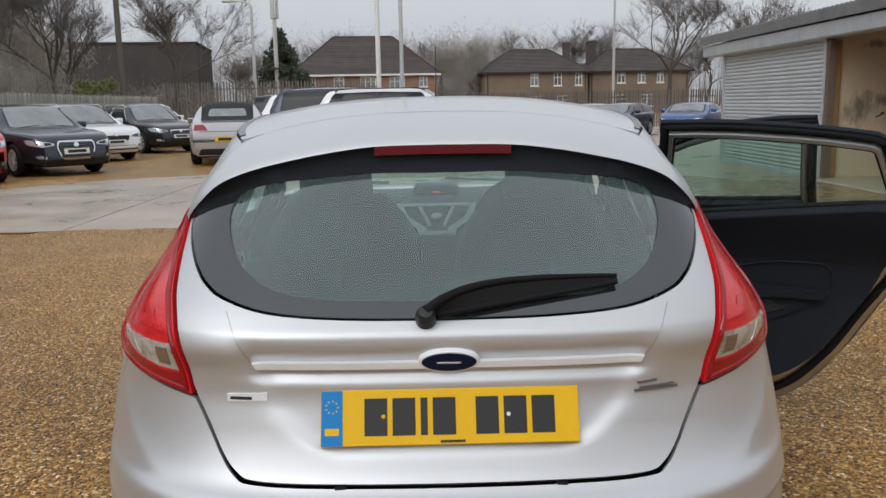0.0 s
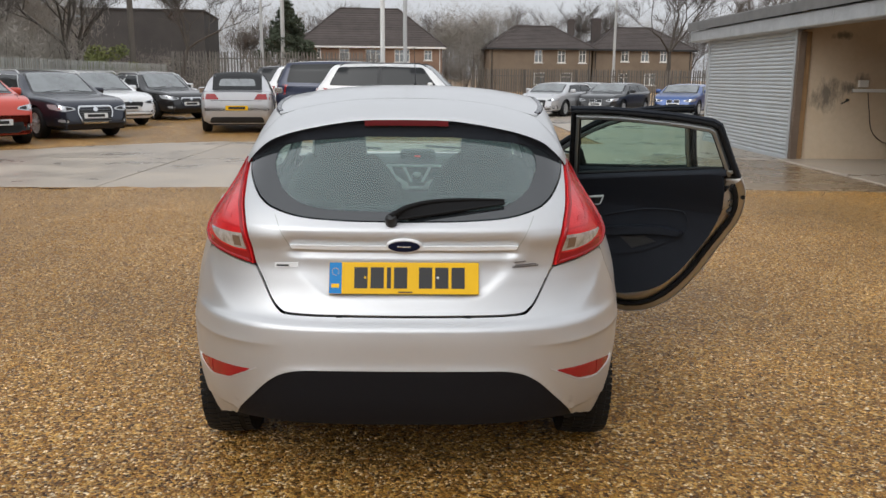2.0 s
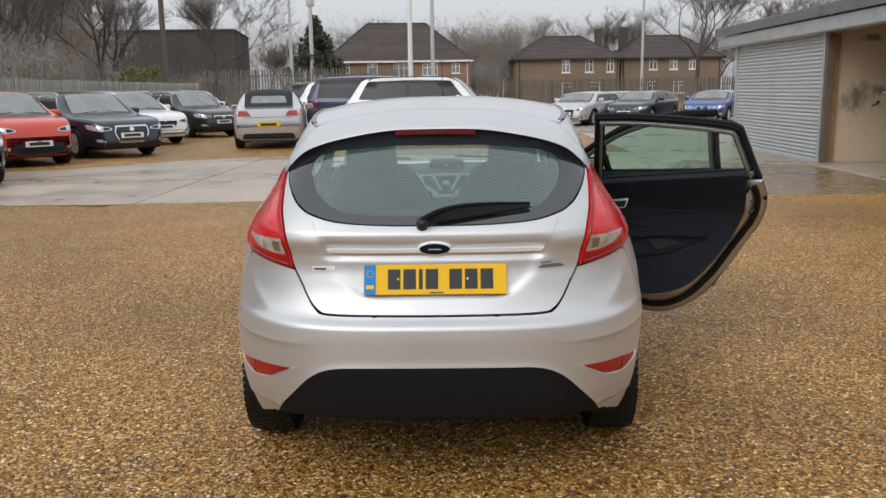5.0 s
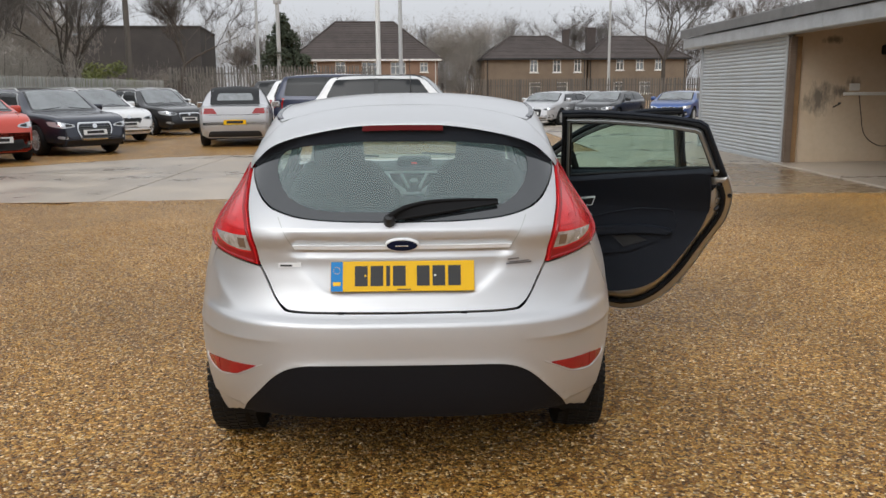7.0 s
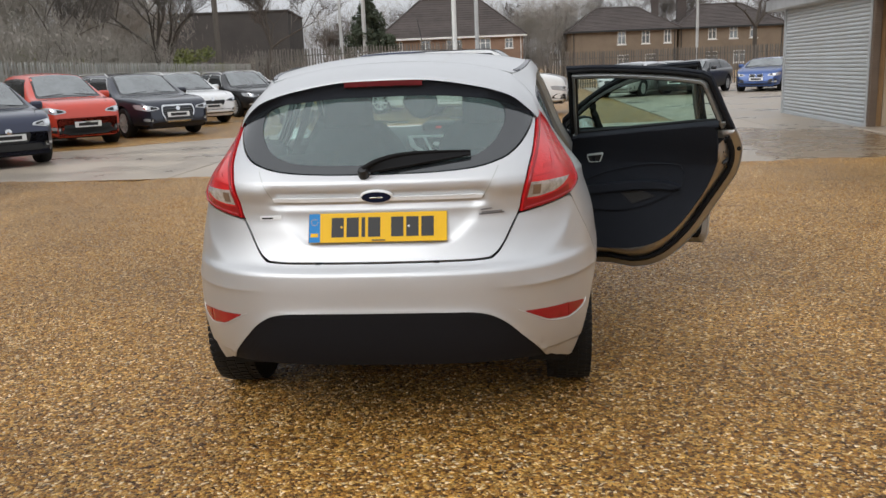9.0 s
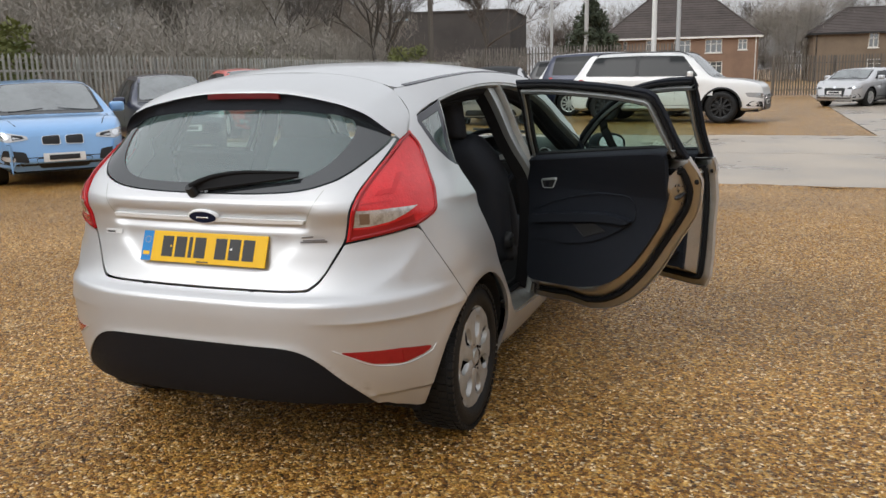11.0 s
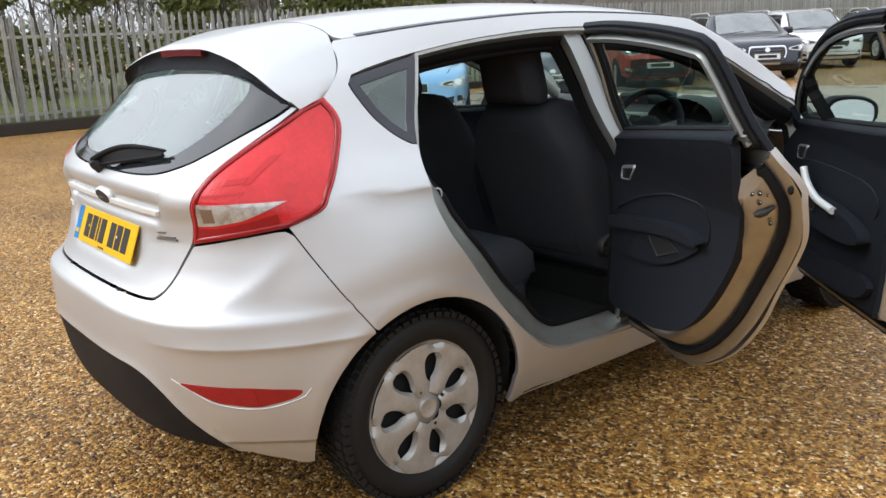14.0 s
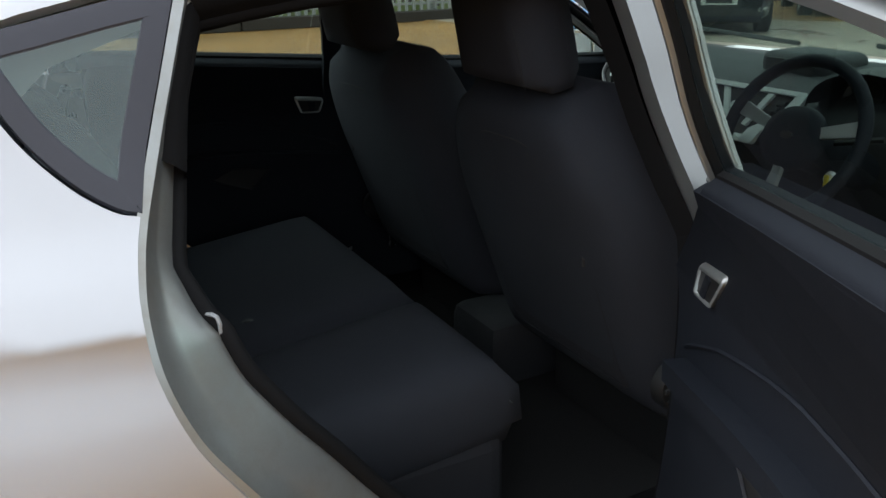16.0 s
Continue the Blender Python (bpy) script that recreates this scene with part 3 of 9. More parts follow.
def wet_mud():
    """A thin film of brown water and silt on the slabs before the workshop."""
    bm = bmesh.new()
    n = 90
    mid = Vector((5.5, 10.6))
    rim = []
    for k in range(n):
        a = k * math.tau / n
        r = 1 + 0.14 * math.sin(3 * a + 1) + 0.09 * math.sin(7 * a) + 0.06 * math.sin(13 * a + 2) + 0.03 * math.sin(29 * a)
        x = min(6.74, mid.x + 1.9 * r * math.cos(a))
        rim.append((x, max(8.34 + 0.1 * math.sin(x * 9), mid.y + 3.0 * r * math.sin(a) - 0.5 * math.cos(a))))
    c = bm.verts.new((mid.x, mid.y, 0.0205))
    inner = [bm.verts.new((mid.x + (x - mid.x) * 0.96, mid.y + (y - mid.y) * 0.96, 0.0205)) for x, y in rim]
    outer = [bm.verts.new((x, y, 0.0165)) for x, y in rim]
    for k in range(n):
        bm.faces.new((c, inner[k - 1], inner[k]))
        bm.faces.new((inner[k - 1], outer[k - 1], outer[k], inner[k]))
    bmesh.ops.recalc_face_normals(bm, faces=list(bm.faces))
    part("wet_mud", bm, "mud", None, "thin brown film of wet silt on the slabs", category="mud", kind="stuff")


# ---- palisade fences ----
def pale_mesh(name, h, w, mat, top="point"):
    bm = bmesh.new()
    prof = [(-w / 2, 0.0), (-w / 2 + 0.012, 0.018), (-0.010, 0.018), (0, 0.010), (0.010, 0.018), (w / 2 - 0.012, 0.018), (w / 2, 0.0)]
    rows = [(0.0, 1.0), (h - 0.09, 1.0), (h, 0.12)]
    rings = []
    for z, s in rows:
        rings.append([bm.verts.new((x * s, y, z)) for x, y in prof])
        rings[-1] += [bm.verts.new((x * s, y - 0.004, z)) for x, y in reversed(prof)]
    for a, b in zip(rings, rings[1:]):
        for k in range(len(a)):
            bm.faces.new((a[k - 1], a[k], b[k], b[k - 1]))
    bm.faces.new(rings[-1])
    me = bpy.data.meshes.new(name)
    bm.to_mesh(me)
    bm.free()
    me.materials.append(M[mat])
    return me


def palisade(name, a, b, h, step, mat, label, face, lift=0.0, limit=300):
    """A palisade fence from a to b; face: +1 when the pales stand to the left of that line."""
    a, b = Vector((*a, 0)), Vector((*b, 0))
    d = (b - a)
    length = d.length
    d.normalize()
    side = Vector((-d.y, d.x, 0)) * face
    ang = math.degrees(math.atan2(d.y, d.x)) + (0 if face > 0 else 180)
    f = thing(name, label, "fence", kind="structure")
    rng = random.Random(5)
    rot = Matrix.Rotation(math.atan2(d.y, d.x), 4, "Z")
    for z in (0.32 + lift, h - 0.38 + lift):
        bm = bmesh.new()
        box(bm, 0, -0.025, z - 0.025, length, 0.025, z + 0.025, m=Matrix.Translation(a) @ rot)
        part("rail", bm, mat, f)
    k = 0.0
    while k <= length:
        bm = bmesh.new()
        p = a + d * k - side * 0.06
        box(bm, p.x - 0.045, p.y - 0.045, 0, p.x + 0.045, p.y + 0.045, h - 0.05 + lift)
        part("post", bm, mat, f)
        k += 2.75
    me = pale_mesh("pale", h - 0.06, 0.072, mat)
    n = int(length / step)
    extra = bmesh.new()
    for i in range(n):
        p = a + d * (i * step + step / 2) + side * 0.03
        m = Matrix.Translation((p.x, p.y, 0.06 + lift + rng.uniform(-.012, .012))) @ Matrix.Rotation(radians(ang), 4, "Z") @ Matrix.Rotation(rng.gauss(0, 0.008), 4, "Y")
        if i < limit:
            ob = new("pale", me)
            ob.parent = f
            ob.matrix_local = m
        else:
            v0 = len(extra.verts)
            extra.from_mesh(me)
            extra.verts.ensure_lookup_table()
            for v in extra.verts[v0:]:
                v.co = m @ v.co
    if len(extra.verts):
        part("far_pales", extra, mat, f, kind="stuff")
    else:
        extra.free()
    return f


FENCE_X = -13.62
FAR_Y = 42.6


def sleeper_kerb():
    k = thing("sleeper_kerb", "dark wet timber sleepers laid along the foot of the fence", "kerb", kind="structure")
    rng = random.Random(9)
    y = -24.0
    while y < 42:
        bm = bmesh.new()
        box(bm, FENCE_X + 0.06 + rng.uniform(-.02, .02), y + 0.01, 0, FENCE_X + 0.30, y + 2.58, 0.20 + rng.uniform(-.015, .015), bevel=0.012)
        part("sleeper", bm, "sleeper", k)
        y += 2.6


# ---- the workshop: shuttered bay, open bay, steel fascia and sheet roof ----
def workshop():
    w = thing("workshop_building", "low workshop with grey roller shutter, steel fascia and open plastered bay", "building", kind="structure")
    X, Y0, Y1 = 6.80, 7.4, 18.55

    def wall(name, mat, *b, bevel=0.0, label=""):
        bm = bmesh.new()
        box(bm, *b, bevel=bevel)
        return part(name, bm, mat, w, label)

    wall("end_wall", "brickwall", X + 0.05, Y1 - 0.50, 0, X + 8, Y1 - 0.40, 2.75)
    wall("corner_pier", "galv", X - 0.02, 18.03, 0, X + 0.05, 18.12, 2.42, bevel=0.01)
    wall("back_wall", "plaster", X + 7.8, Y0, 0, X + 8.05, Y1 - 0.40, 2.75)
    wall("partition_wall", "plaster_stained", X + 0.10, 12.98, 0, X + 7.8, 13.20, 2.75)
    wall("near_wall", "plaster", X + 0.05, Y0 - 0.25, 0, X + 8.05, Y0, 2.75)
    wall("pier", "brickwall", X - 0.02, 12.86, 0, X + 0.09, 12.975, 2.36)
    wall("timber_post", "post_timber", X + 0.092, 12.90, 0.04, X + 0.20, 12.978, 2.36, bevel=0.006, label="orange-brown timber post")
    wall("pier", "brickwall", X - 0.02, Y0, 0, X + 0.30, Y0 + 0.45, 2.36)
    wall("bay_floor", "concrete", X - 0.25, Y0, 0, X + 7.8, 12.98, 0.045, bevel=0.01)
    wall("bay_ceiling", "plaster", X + 0.1, Y0, 2.62, X + 7.8, Y1 - 0.2, 2.70)
    # brick courses of the pier
    z = 0.02
    row = 0
    while z < 2.30:
        bm = bmesh.new()
        box(bm, X - 0.034, 12.852 + 0.006 * (row % 2), z, X + 0.086, 12.972, z + 0.062, bevel=0.003)
        part("brick", bm, "brickwall", w)
        z += 0.075
        row += 1
    # roller shutter
    sh = wall("shutter_guide", "galv", X - 0.045, 12.985, 0, X + 0.06, 13.075, 2.40, bevel=0.006, label="galvanised shutter guide")
    wall("shutter_guide", "galv", X - 0.045, 17.93, 0, X + 0.06, 18.02, 2.40, bevel=0.006)
    z = 0.03
    while z < 2.38:
        bm = bmesh.new()
        prof = [(0.0, 0.0), (-0.012, 0.010), (-0.020, 0.034), (-0.012, 0.060), (0.0, 0.072)]
        a = [bm.verts.new((X + px, 13.075, z + pz)) for px, pz in prof]
        b = [bm.verts.new((X + px, 17.93, z + pz)) for px, pz in prof]
        for i in range(len(prof) - 1):
            bm.faces.new((a[i], b[i], b[i + 1], a[i + 1]))
        c = [bm.verts.new((X + 0.012, yy, z + pz)) for yy in (13.075, 17.93) for pz in (0.0, 0.072)]
        bm.faces.new((a[0], c[0], c[2], b[0]))
        bm.faces.new((a[-1], b[-1], c[3], c[1]))
        part("shutter_slat", bm, "shutter", w)
        z += 0.0755
    wall("bottom_bar", "galv", X - 0.03, 13.08, 0.0, X + 0.02, 17.92, 0.045, bevel=0.005)
    # fascia and roof
    bm = bmesh.new()
    box(bm, X - 0.24, Y0 - 0.4, 2.40, X + 0.10, Y1 + 0.35, 2.66, bevel=0.02)
    for k in range(5):
        yy = Y0 + 1.4 + k * 2.4
        box(bm, X - 0.244, yy, 2.405, X - 0.239, yy + 0.03, 2.655)
    part("fascia", bm, "galv", w, "dull galvanised steel fascia")
    bm = bmesh.new()
    n = int((Y1 + 0.5 - Y0 + 0.5) / 0.038)
    rows = []
    for xx, zz in ((X - 0.30, 2.665), (X - 0.30, 2.86), (X + 8.2, 3.02)):
        rows.append([bm.verts.new((xx, Y0 - 0.5 + i * 0.038, zz + (0.014 if (i // 2) % 2 else -0.014) * (zz > 2.7))) for i in range(n)])
    for a, b in zip(rows, rows[1:]):
        for i in range(n - 1):
            bm.faces.new((a[i], b[i], b[i + 1], a[i + 1]))
    part("roof", bm, "roofsheet", w, "weathered corrugated roof sheet")
    bm = bmesh.new()
    box(bm, X + 0.3, Y0 - 0.35, 2.68, X + 8.1, Y1 + 0.2, 2.78)
    part("roof_deck", bm, "roofsheet", w)


workshop()


def workshop_fittings():
    """Pipe, socket, cable and grime on the plaster of the open bay."""
    pipe = thing("wall_trunking", "white cable trunking with a grey socket on the plaster wall", "trunking")
    bm = bmesh.new()
    box(bm, 7.86, 12.93, 1.28, 10.6, 12.98, 1.34, bevel=0.006)
    part("trunking", bm, "render_white", pipe)
    bm = bmesh.new()
    box(bm, 7.96, 12.90, 1.37, 8.13, 12.98, 1.50, bevel=0.008)
    part("socket", bm, "render_white", pipe)
    bm = bmesh.new()
    pts = curve_points([(8.15, 12.95, 1.30), (8.20, 12.93, 0.95), (8.30, 12.93, 0.55), (8.6, 12.92, 0.34), (9.0, 12.93, 0.40)], 6)
    tube(bm, pts, 0.008, 6)
    part("cable", bm, "ink", pipe, "hanging black cable")
    tap = thing("wall_hook", "small black iron hook on the plaster wall", "hook")
    bm = bmesh.new()
    tube(bm, curve_points([(7.78, 12.98, 1.14), (7.78, 12.90, 1.14), (7.72, 12.88, 1.11), (7.64, 12.88, 1.07)], 4), 0.014, 6)
    part("hook", bm, "ink", tap)
    lampb = thing("wall_box", "dark hood of a small wall-mounted box", "box")
    bm = bmesh.new()
    box(bm, 8.50, 12.70, 2.02, 8.95, 12.98, 2.20, bevel=0.03)
    part("hood", bm, "under", lampb)


workshop_fittings()


# ---- houses ----
def house(name, label, m, L, D, eave, ridge, hip, wall_mat, windows, chimneys, overhang=0.4, storeys=2):
    h = thing(name, label, "house", m)
    bm = bmesh.new()
    t = 0.3
    # front wall with real openings
    cols = sorted({0.0, L} | {w[0] for w in windows} | {w[0] + w[2] for w in windows})
    rows = sorted({0.0, eave} | {w[1] for w in windows} | {w[1] + w[3] for w in windows})
    for a, b in zip(cols, cols[1:]):
        for c, d in zip(rows, rows[1:]):
            if any(w[0] - 1e-6 <= a and b <= w[0] + w[2] + 1e-6 and w[1] - 1e-6 <= c and d <= w[1] + w[3] + 1e-6 for w in windows):
                continue
            box(bm, a, 0, c, b, t, d)
    box(bm, 0, t, 0, t, D, eave)
    box(bm, L - t, t, 0, L, D, eave)
    box(bm, t, D - t, 0, L - t, D, eave)
    part("wall", bm, wall_mat, h)
    # hipped roof in tile courses
    o = overhang
    corners = [(-o, -o), (L + o, -o), (L + o, D + o), (-o, D + o)]
    r0, r1 = (hip, D / 2), (L - hip, D / 2)
    bm = bmesh.new()
    tube(bm, [(*r0, ridge + 0.03), (*r1, ridge + 0.03)], 0.11, 6)
    for c, r in ((corners[0], r0), (corners[1], r1), (corners[2], r1), (corners[3], r0)):
        tube(bm, [(*c, eave + 0.03), (*r, ridge + 0.03)], 0.10, 6)
    roof_part = part("roof", bm, "rooftile", h, "hipped tile roof with ridge tiles")
    n = 16
    for (a, b, ta, tb) in ((corners[0], corners[1], r0, r1), (corners[1], corners[2], r1, r1), (corners[2], corners[3], r1, r0), (corners[3], corners[0], r0, r0)):
        for i in range(n):
            s, e = i / n, (i + 1) / n
            def at(c, tt, k):
                return (c[0] + (tt[0] - c[0]) * k, c[1] + (tt[1] - c[1]) * k)
            z0 = eave + (ridge - eave) * s
            z1 = eave + (ridge - eave) * e
            p, q = at(a, ta, s), at(b, tb, s)
            bm = bmesh.new()
            r, u = at(b, tb, e), at(a, ta, e)
            v = [bm.verts.new((*p, z0 + 0.05)), bm.verts.new((*q, z0 + 0.05)), bm.verts.new((*r, z1)), bm.verts.new((*u, z1)),
                 bm.verts.new((*p, z0)), bm.verts.new((*q, z0))]
            if (Vector(r) - Vector(u)).length > 1e-3:
                bm.faces.new((v[0], v[1], v[2], v[3]))
            else:
                bm.faces.new((v[0], v[1], v[2]))
            bm.faces.new((v[4], v[5], v[1], v[0]))
            part("tile_course", bm, "rooftile", roof_part)
    bm = bmesh.new()
    for a, b in zip(corners, corners[1:] + corners[:1]):
        a3, b3 = Vector((*a, eave - 0.16)), Vector((*b, eave - 0.16))
        dd = (b3 - a3)
        ang = math.atan2(dd.y, dd.x)
        box(bm, 0, -0.02, 0, dd.length, 0.10, 0.20, m=Matrix.Translation(a3) @ Matrix.Rotation(ang, 4, "Z"))
    part("gutter_board", bm, "render_white" if wall_mat == "housewall" else "ink", h, "gutter board")
    for (x, z, ww, wh, panes) in windows:
        f = 0.08
        bm = bmesh.new()
        loops = [[bm.verts.new((px, py, pz)) for px, pz in ((x + i, z + i), (x + ww - i, z + i), (x + ww - i, z + wh - i), (x + i, z + wh - i))] for i, py in ((0, 0.16), (0, 0.06), (f, 0.06), (f, 0.16))]
        for la, lb in zip(loops, loops[1:] + loops[:1]):
            for k in range(4):
                bm.faces.new((la[k - 1], la[k], lb[k], lb[k - 1]))
        win = part("window", bm, "render_white", h, "white window frame")
        for k in range(1, panes):
            bm = bmesh.new()
            box(bm, x + ww * k / panes - 0.04, 0.062, z + f, x + ww * k / panes + 0.04, 0.15, z + wh - f)
            part("mullion", bm, "render_white", win)
        bm = bmesh.new()
        box(bm, x + f, 0.066, z + wh * 0.62, x + ww - f, 0.145, z + wh * 0.62 + 0.06)
        part("transom", bm, "render_white", win)
        bm = bmesh.new()
        box(bm, x + f, 0.10, z + f, x + ww - f, 0.12, z + wh - f)
        part("pane", bm, "glass_sky_grey", win)
        bm = bmesh.new()
        box(bm, x - 0.08, -0.08, z - 0.10, x + ww + 0.08, 0.1, z - 0.002)
        part("sill", bm, "render_white", win)
    for (x, y, w_, d_, zt) in chimneys:
        bm = bmesh.new()
        box(bm, x, y, eave + 0.8, x + w_, y + d_, zt)
        box(bm, x - 0.08, y - 0.08, zt - 0.35, x + w_ + 0.08, y + d_ + 0.08, zt - 0.18)
        ch = part("chimney", bm, "rooftile", h)
        for k in range(2 if wall_mat == "housewall" else 0):
            bm = bmesh.new()
            lathe(bm, [(0.0, zt + 0.42), (0.13, zt + 0.42), (0.16, zt - 0.02)], 10, Matrix.Translation((x + w_ * (0.3 + 0.4 * k), y + d_ / 2, 0)), "z")
            part("chimney_pot", bm, "housewall", ch)
    for x in (0.25, L - 0.25):
        bm = bmesh.new()
        tube(bm, [(x, -0.08, eave - 0.1), (x, -0.08, 0)], 0.05, 6)
        part("downpipe", bm, "render_white" if wall_mat == "housewall" else "ink", h)
    return h


# ---- trees, hedge and poles ----
def winter_tree(seed, h, spread, mat="bark", twig="twig", depth=5, trunk=None, lean=0.0):
    """A bare tree: trunk, limbs that fork, and fine twigs. Returns (wood, twigs) bmeshes."""
    rng = random.Random(seed)
    wood, fine = [[], []], [[], []]

    def limb(store, a, b, ra, rb, n):
        vs, fs = store
        d = (b - a).normalized()
        s = d.cross(Vector((0.3, 0.5, 0.8)))
        s.normalize()
        t = s.cross(d)
        k = len(vs)
        for c, r in ((a, ra), (b, rb)):
            for i in range(n):
                w = i * math.tau / n
                vs.append(tuple(c + (s * math.cos(w) + t * math.sin(w)) * r))
        for i in range(n):
            j = (i + 1) % n
            fs.append((k + i, k + j, k + n + j, k + n + i))

    tips = []

    def grow(p, d, length, r, level):
        q = p
        segs = 3 if level < 2 else 2
        for s in range(segs):
            d = (d + Vector((rng.gauss(0, 0.13), rng.gauss(0, 0.13), rng.gauss(0.03, 0.07)))).normalized()
            e = q + d * (length / segs)
            r2 = r * (0.86 if level < depth - 1 else 0.7)
            limb(wood if level < 3 else fine, q, e, r, r2, 6 if level < 2 else 4 if level < 3 else 3)
            q, r = e, r2
            if level >= 3:
                tips.append((q, d))
            if level >= 1 and level < depth and s < segs - 1 and rng.random() < 0.75:
                side = (d + Vector((rng.uniform(-1, 1), rng.uniform(-1, 1), rng.uniform(-0.1, 0.7))) * spread).normalized()
                grow(q, side, length * rng.uniform(0.5, 0.72), r * 0.6, level + 1)
        if level < depth:
            for k in range(rng.choice((2, 3, 3)) if level else 4):
                side = (d * 0.9 + Vector((rng.uniform(-1, 1), rng.uniform(-1, 1), rng.uniform(-0.15, 0.55))) * spread).normalized()
                grow(q, side, length * rng.uniform(0.6, 0.85), r * rng.uniform(0.55, 0.75), level + 1)

    r0 = trunk or h * 0.018
    grow(Vector((0, 0, -0.1)), Vector((lean, 0, 1)).normalized(), h * 0.30, r0, 0)
    vs, fs = fine
    for p, d in tips:
        for k in range(3):
            u = (d * 0.8 + Vector((rng.gauss(0, 0.45), rng.gauss(0, 0.45), rng.gauss(0.3, 0.3)))).normalized() * h * rng.uniform(0.03, 0.10)
            v = u.orthogonal().normalized() * h * 0.0009
            q = p - d * h * 0.05 * rng.random()
            i = len(vs)
            vs += [tuple(q - v), tuple(q + v), tuple(q + u)]
            fs.append((i, i + 1, i + 2))
    return wood, fine


def mesh_of(name, data, mat):
    me = bpy.data.meshes.new(name)
    me.from_pydata(data[0], [], data[1])
    me.materials.append(M[mat])
    return me


TREES = {}


def plant_tree(kind, x, y, scale=1.0, turn=0.0, z=0.0, label="bare winter tree with dark branching twigs"):
    if kind not in TREES:
        seed, h, spread, depth = kind
        wood, fine = winter_tree(seed, h, spread, depth=depth)
        t = thing("tree", label, "tree", pose(x, y, z, 0, 0, turn) @ Matrix.Scale(scale, 4), "bare trees beyond the fence")
        o = new("trunk", mesh_of("trunk", wood, "bark"))
        o.parent = t
        o = new("crown", mesh_of("crown", fine, "twig"))
        o.parent = t
        TREES[kind] = t
        return t
    src = TREES[kind]
    t = copy_thing(src, pose(x, y, z, 0, 0, turn))
    t.scale = (scale, scale, scale)
    return t


def twig_cloud(name, rng, centres, count, size, mat, parent):
    """Bare twigs: long thin slivers that strive upwards, gathered round clump centres."""
    vs, fs = [], []
    for i in range(count):
        cx, cy, cz, r = rng.choice(centres)
        d = Vector((rng.gauss(0, 0.5), rng.gauss(0, 0.5), rng.gauss(0, 0.5))) * r
        p = Vector((cx + d.x, cy + d.y, max(0.05, cz + d.z)))
        u = Vector((rng.gauss(0, 0.55), rng.gauss(0, 0.55), abs(rng.gauss(0, 0.5)) + 0.25)).normalized() * size * rng.uniform(0.5, 1.4)
        v = u.orthogonal().normalized() * rng.uniform(0.006, 0.016) * (size / 0.55)
        k = len(vs)
        vs += [tuple(p - v), tuple(p + v), tuple(p + u)]
        fs.append((k, k + 1, k + 2))
    o = new(name, mesh_of(name, (vs, fs), mat))
    o.parent = parent
    return tagged(o, "", kind="stuff")


def leaf_cloud(name, rng, centres, count, size, mat, parent, slim=0.5):
    """Leaves: small bent quads gathered round clump centres (x, y, z, radius)."""
    vs, fs = [], []
    weights = [c[3] ** 2 for c in centres]
    for i in range(count):
        cx, cy, cz, r = rng.choices(centres, weights)[0]
        d = Vector((rng.gauss(0, 1), rng.gauss(0, 1), rng.gauss(0, 1))).normalized() * r * rng.uniform(0.55, 1.12)
        p = Vector((cx, cy, max(0.05, cz + d.z * 0.9))) + Vector((d.x, d.y, 0))
        s = size * rng.uniform(0.6, 1.3)
        u = Vector((rng.gauss(0, 1), rng.gauss(0, 1), rng.gauss(0, 1))).normalized()
        v = u.orthogonal().normalized()
        k = len(vs)
        vs += [tuple(p - u * s), tuple(p + v * s * slim), tuple(p + u * s), tuple(p - v * s * slim)]
        fs.append((k, k + 1, k + 2, k + 3))
    o = new(name, mesh_of(name, (vs, fs), mat))
    o.parent = parent
    return o


def pole(name, label, x, y, h, r0, r1, mat, extras=None, category="pole"):
    p = thing(name, label, category, pose(x, y, 0))
    bm = bmesh.new()
    tube(bm, [(0, 0, -0.2), (0, 0, h * 0.5), (0, 0, h)], [r0, (r0 + r1) / 2, r1], 10)
    part("shaft", bm, mat, p)
    if extras:
        extras(p, h)
    return p


# ---- parked cars ----
from mathutils.bvhtree import BVHTree


def wheel(parent, x, y, r, w, rim_mat, spokes, side, steer=0.0):
    """A wheel at (x, y), outer face towards side (+1 right)."""
    m = Matrix.Translation((x, y, r)) @ Matrix.Rotation(steer, 4, "Z") @ Matrix.Scale(side, 4, (1, 0, 0))
    bm = bmesh.new()
    lathe(bm, [(r * 0.66, w / 2 - 0.012), (r * 0.80, w / 2), (r * 0.94, w / 2 - 0.012), (r, w / 2 - 0.04), (r, -w / 2 + 0.04), (r * 0.92, -w / 2), (r * 0.5, -w / 2)], 28, m)
    if side < 0:
        bmesh.ops.reverse_faces(bm, faces=list(bm.faces))
    t = part("wheel", bm, "tyre", parent, smooth=40)
    bm = bmesh.new()
    lathe(bm, [(r * 0.67, w / 2 - 0.012), (r * 0.60, w / 2 - 0.02), (r * 0.58, w / 2 - 0.07)], 28, m)
    lathe(bm, [(0.001, w / 2 - 0.010), (r * 0.14, w / 2 - 0.012), (r * 0.16, w / 2 - 0.03)], 16, m)
    for k in range(spokes):
        a = k * math.tau / spokes
        mm = m @ Matrix.Rotation(a, 4, "X")
        box(bm, w / 2 - 0.05, -r * 0.056, r * 0.10, w / 2 - 0.016, r * 0.056, r * 0.62, m=mm)
    part("rim", bm, rim_mat, t, smooth=40)
    # black disc that stands for the shade behind the spokes
    bm = bmesh.new()
    lathe(bm, [(0.001, w / 2 - 0.075), (r * 0.60, w / 2 - 0.075)], 20, m)
    part("brake_shade", bm, "under", t)
    return t


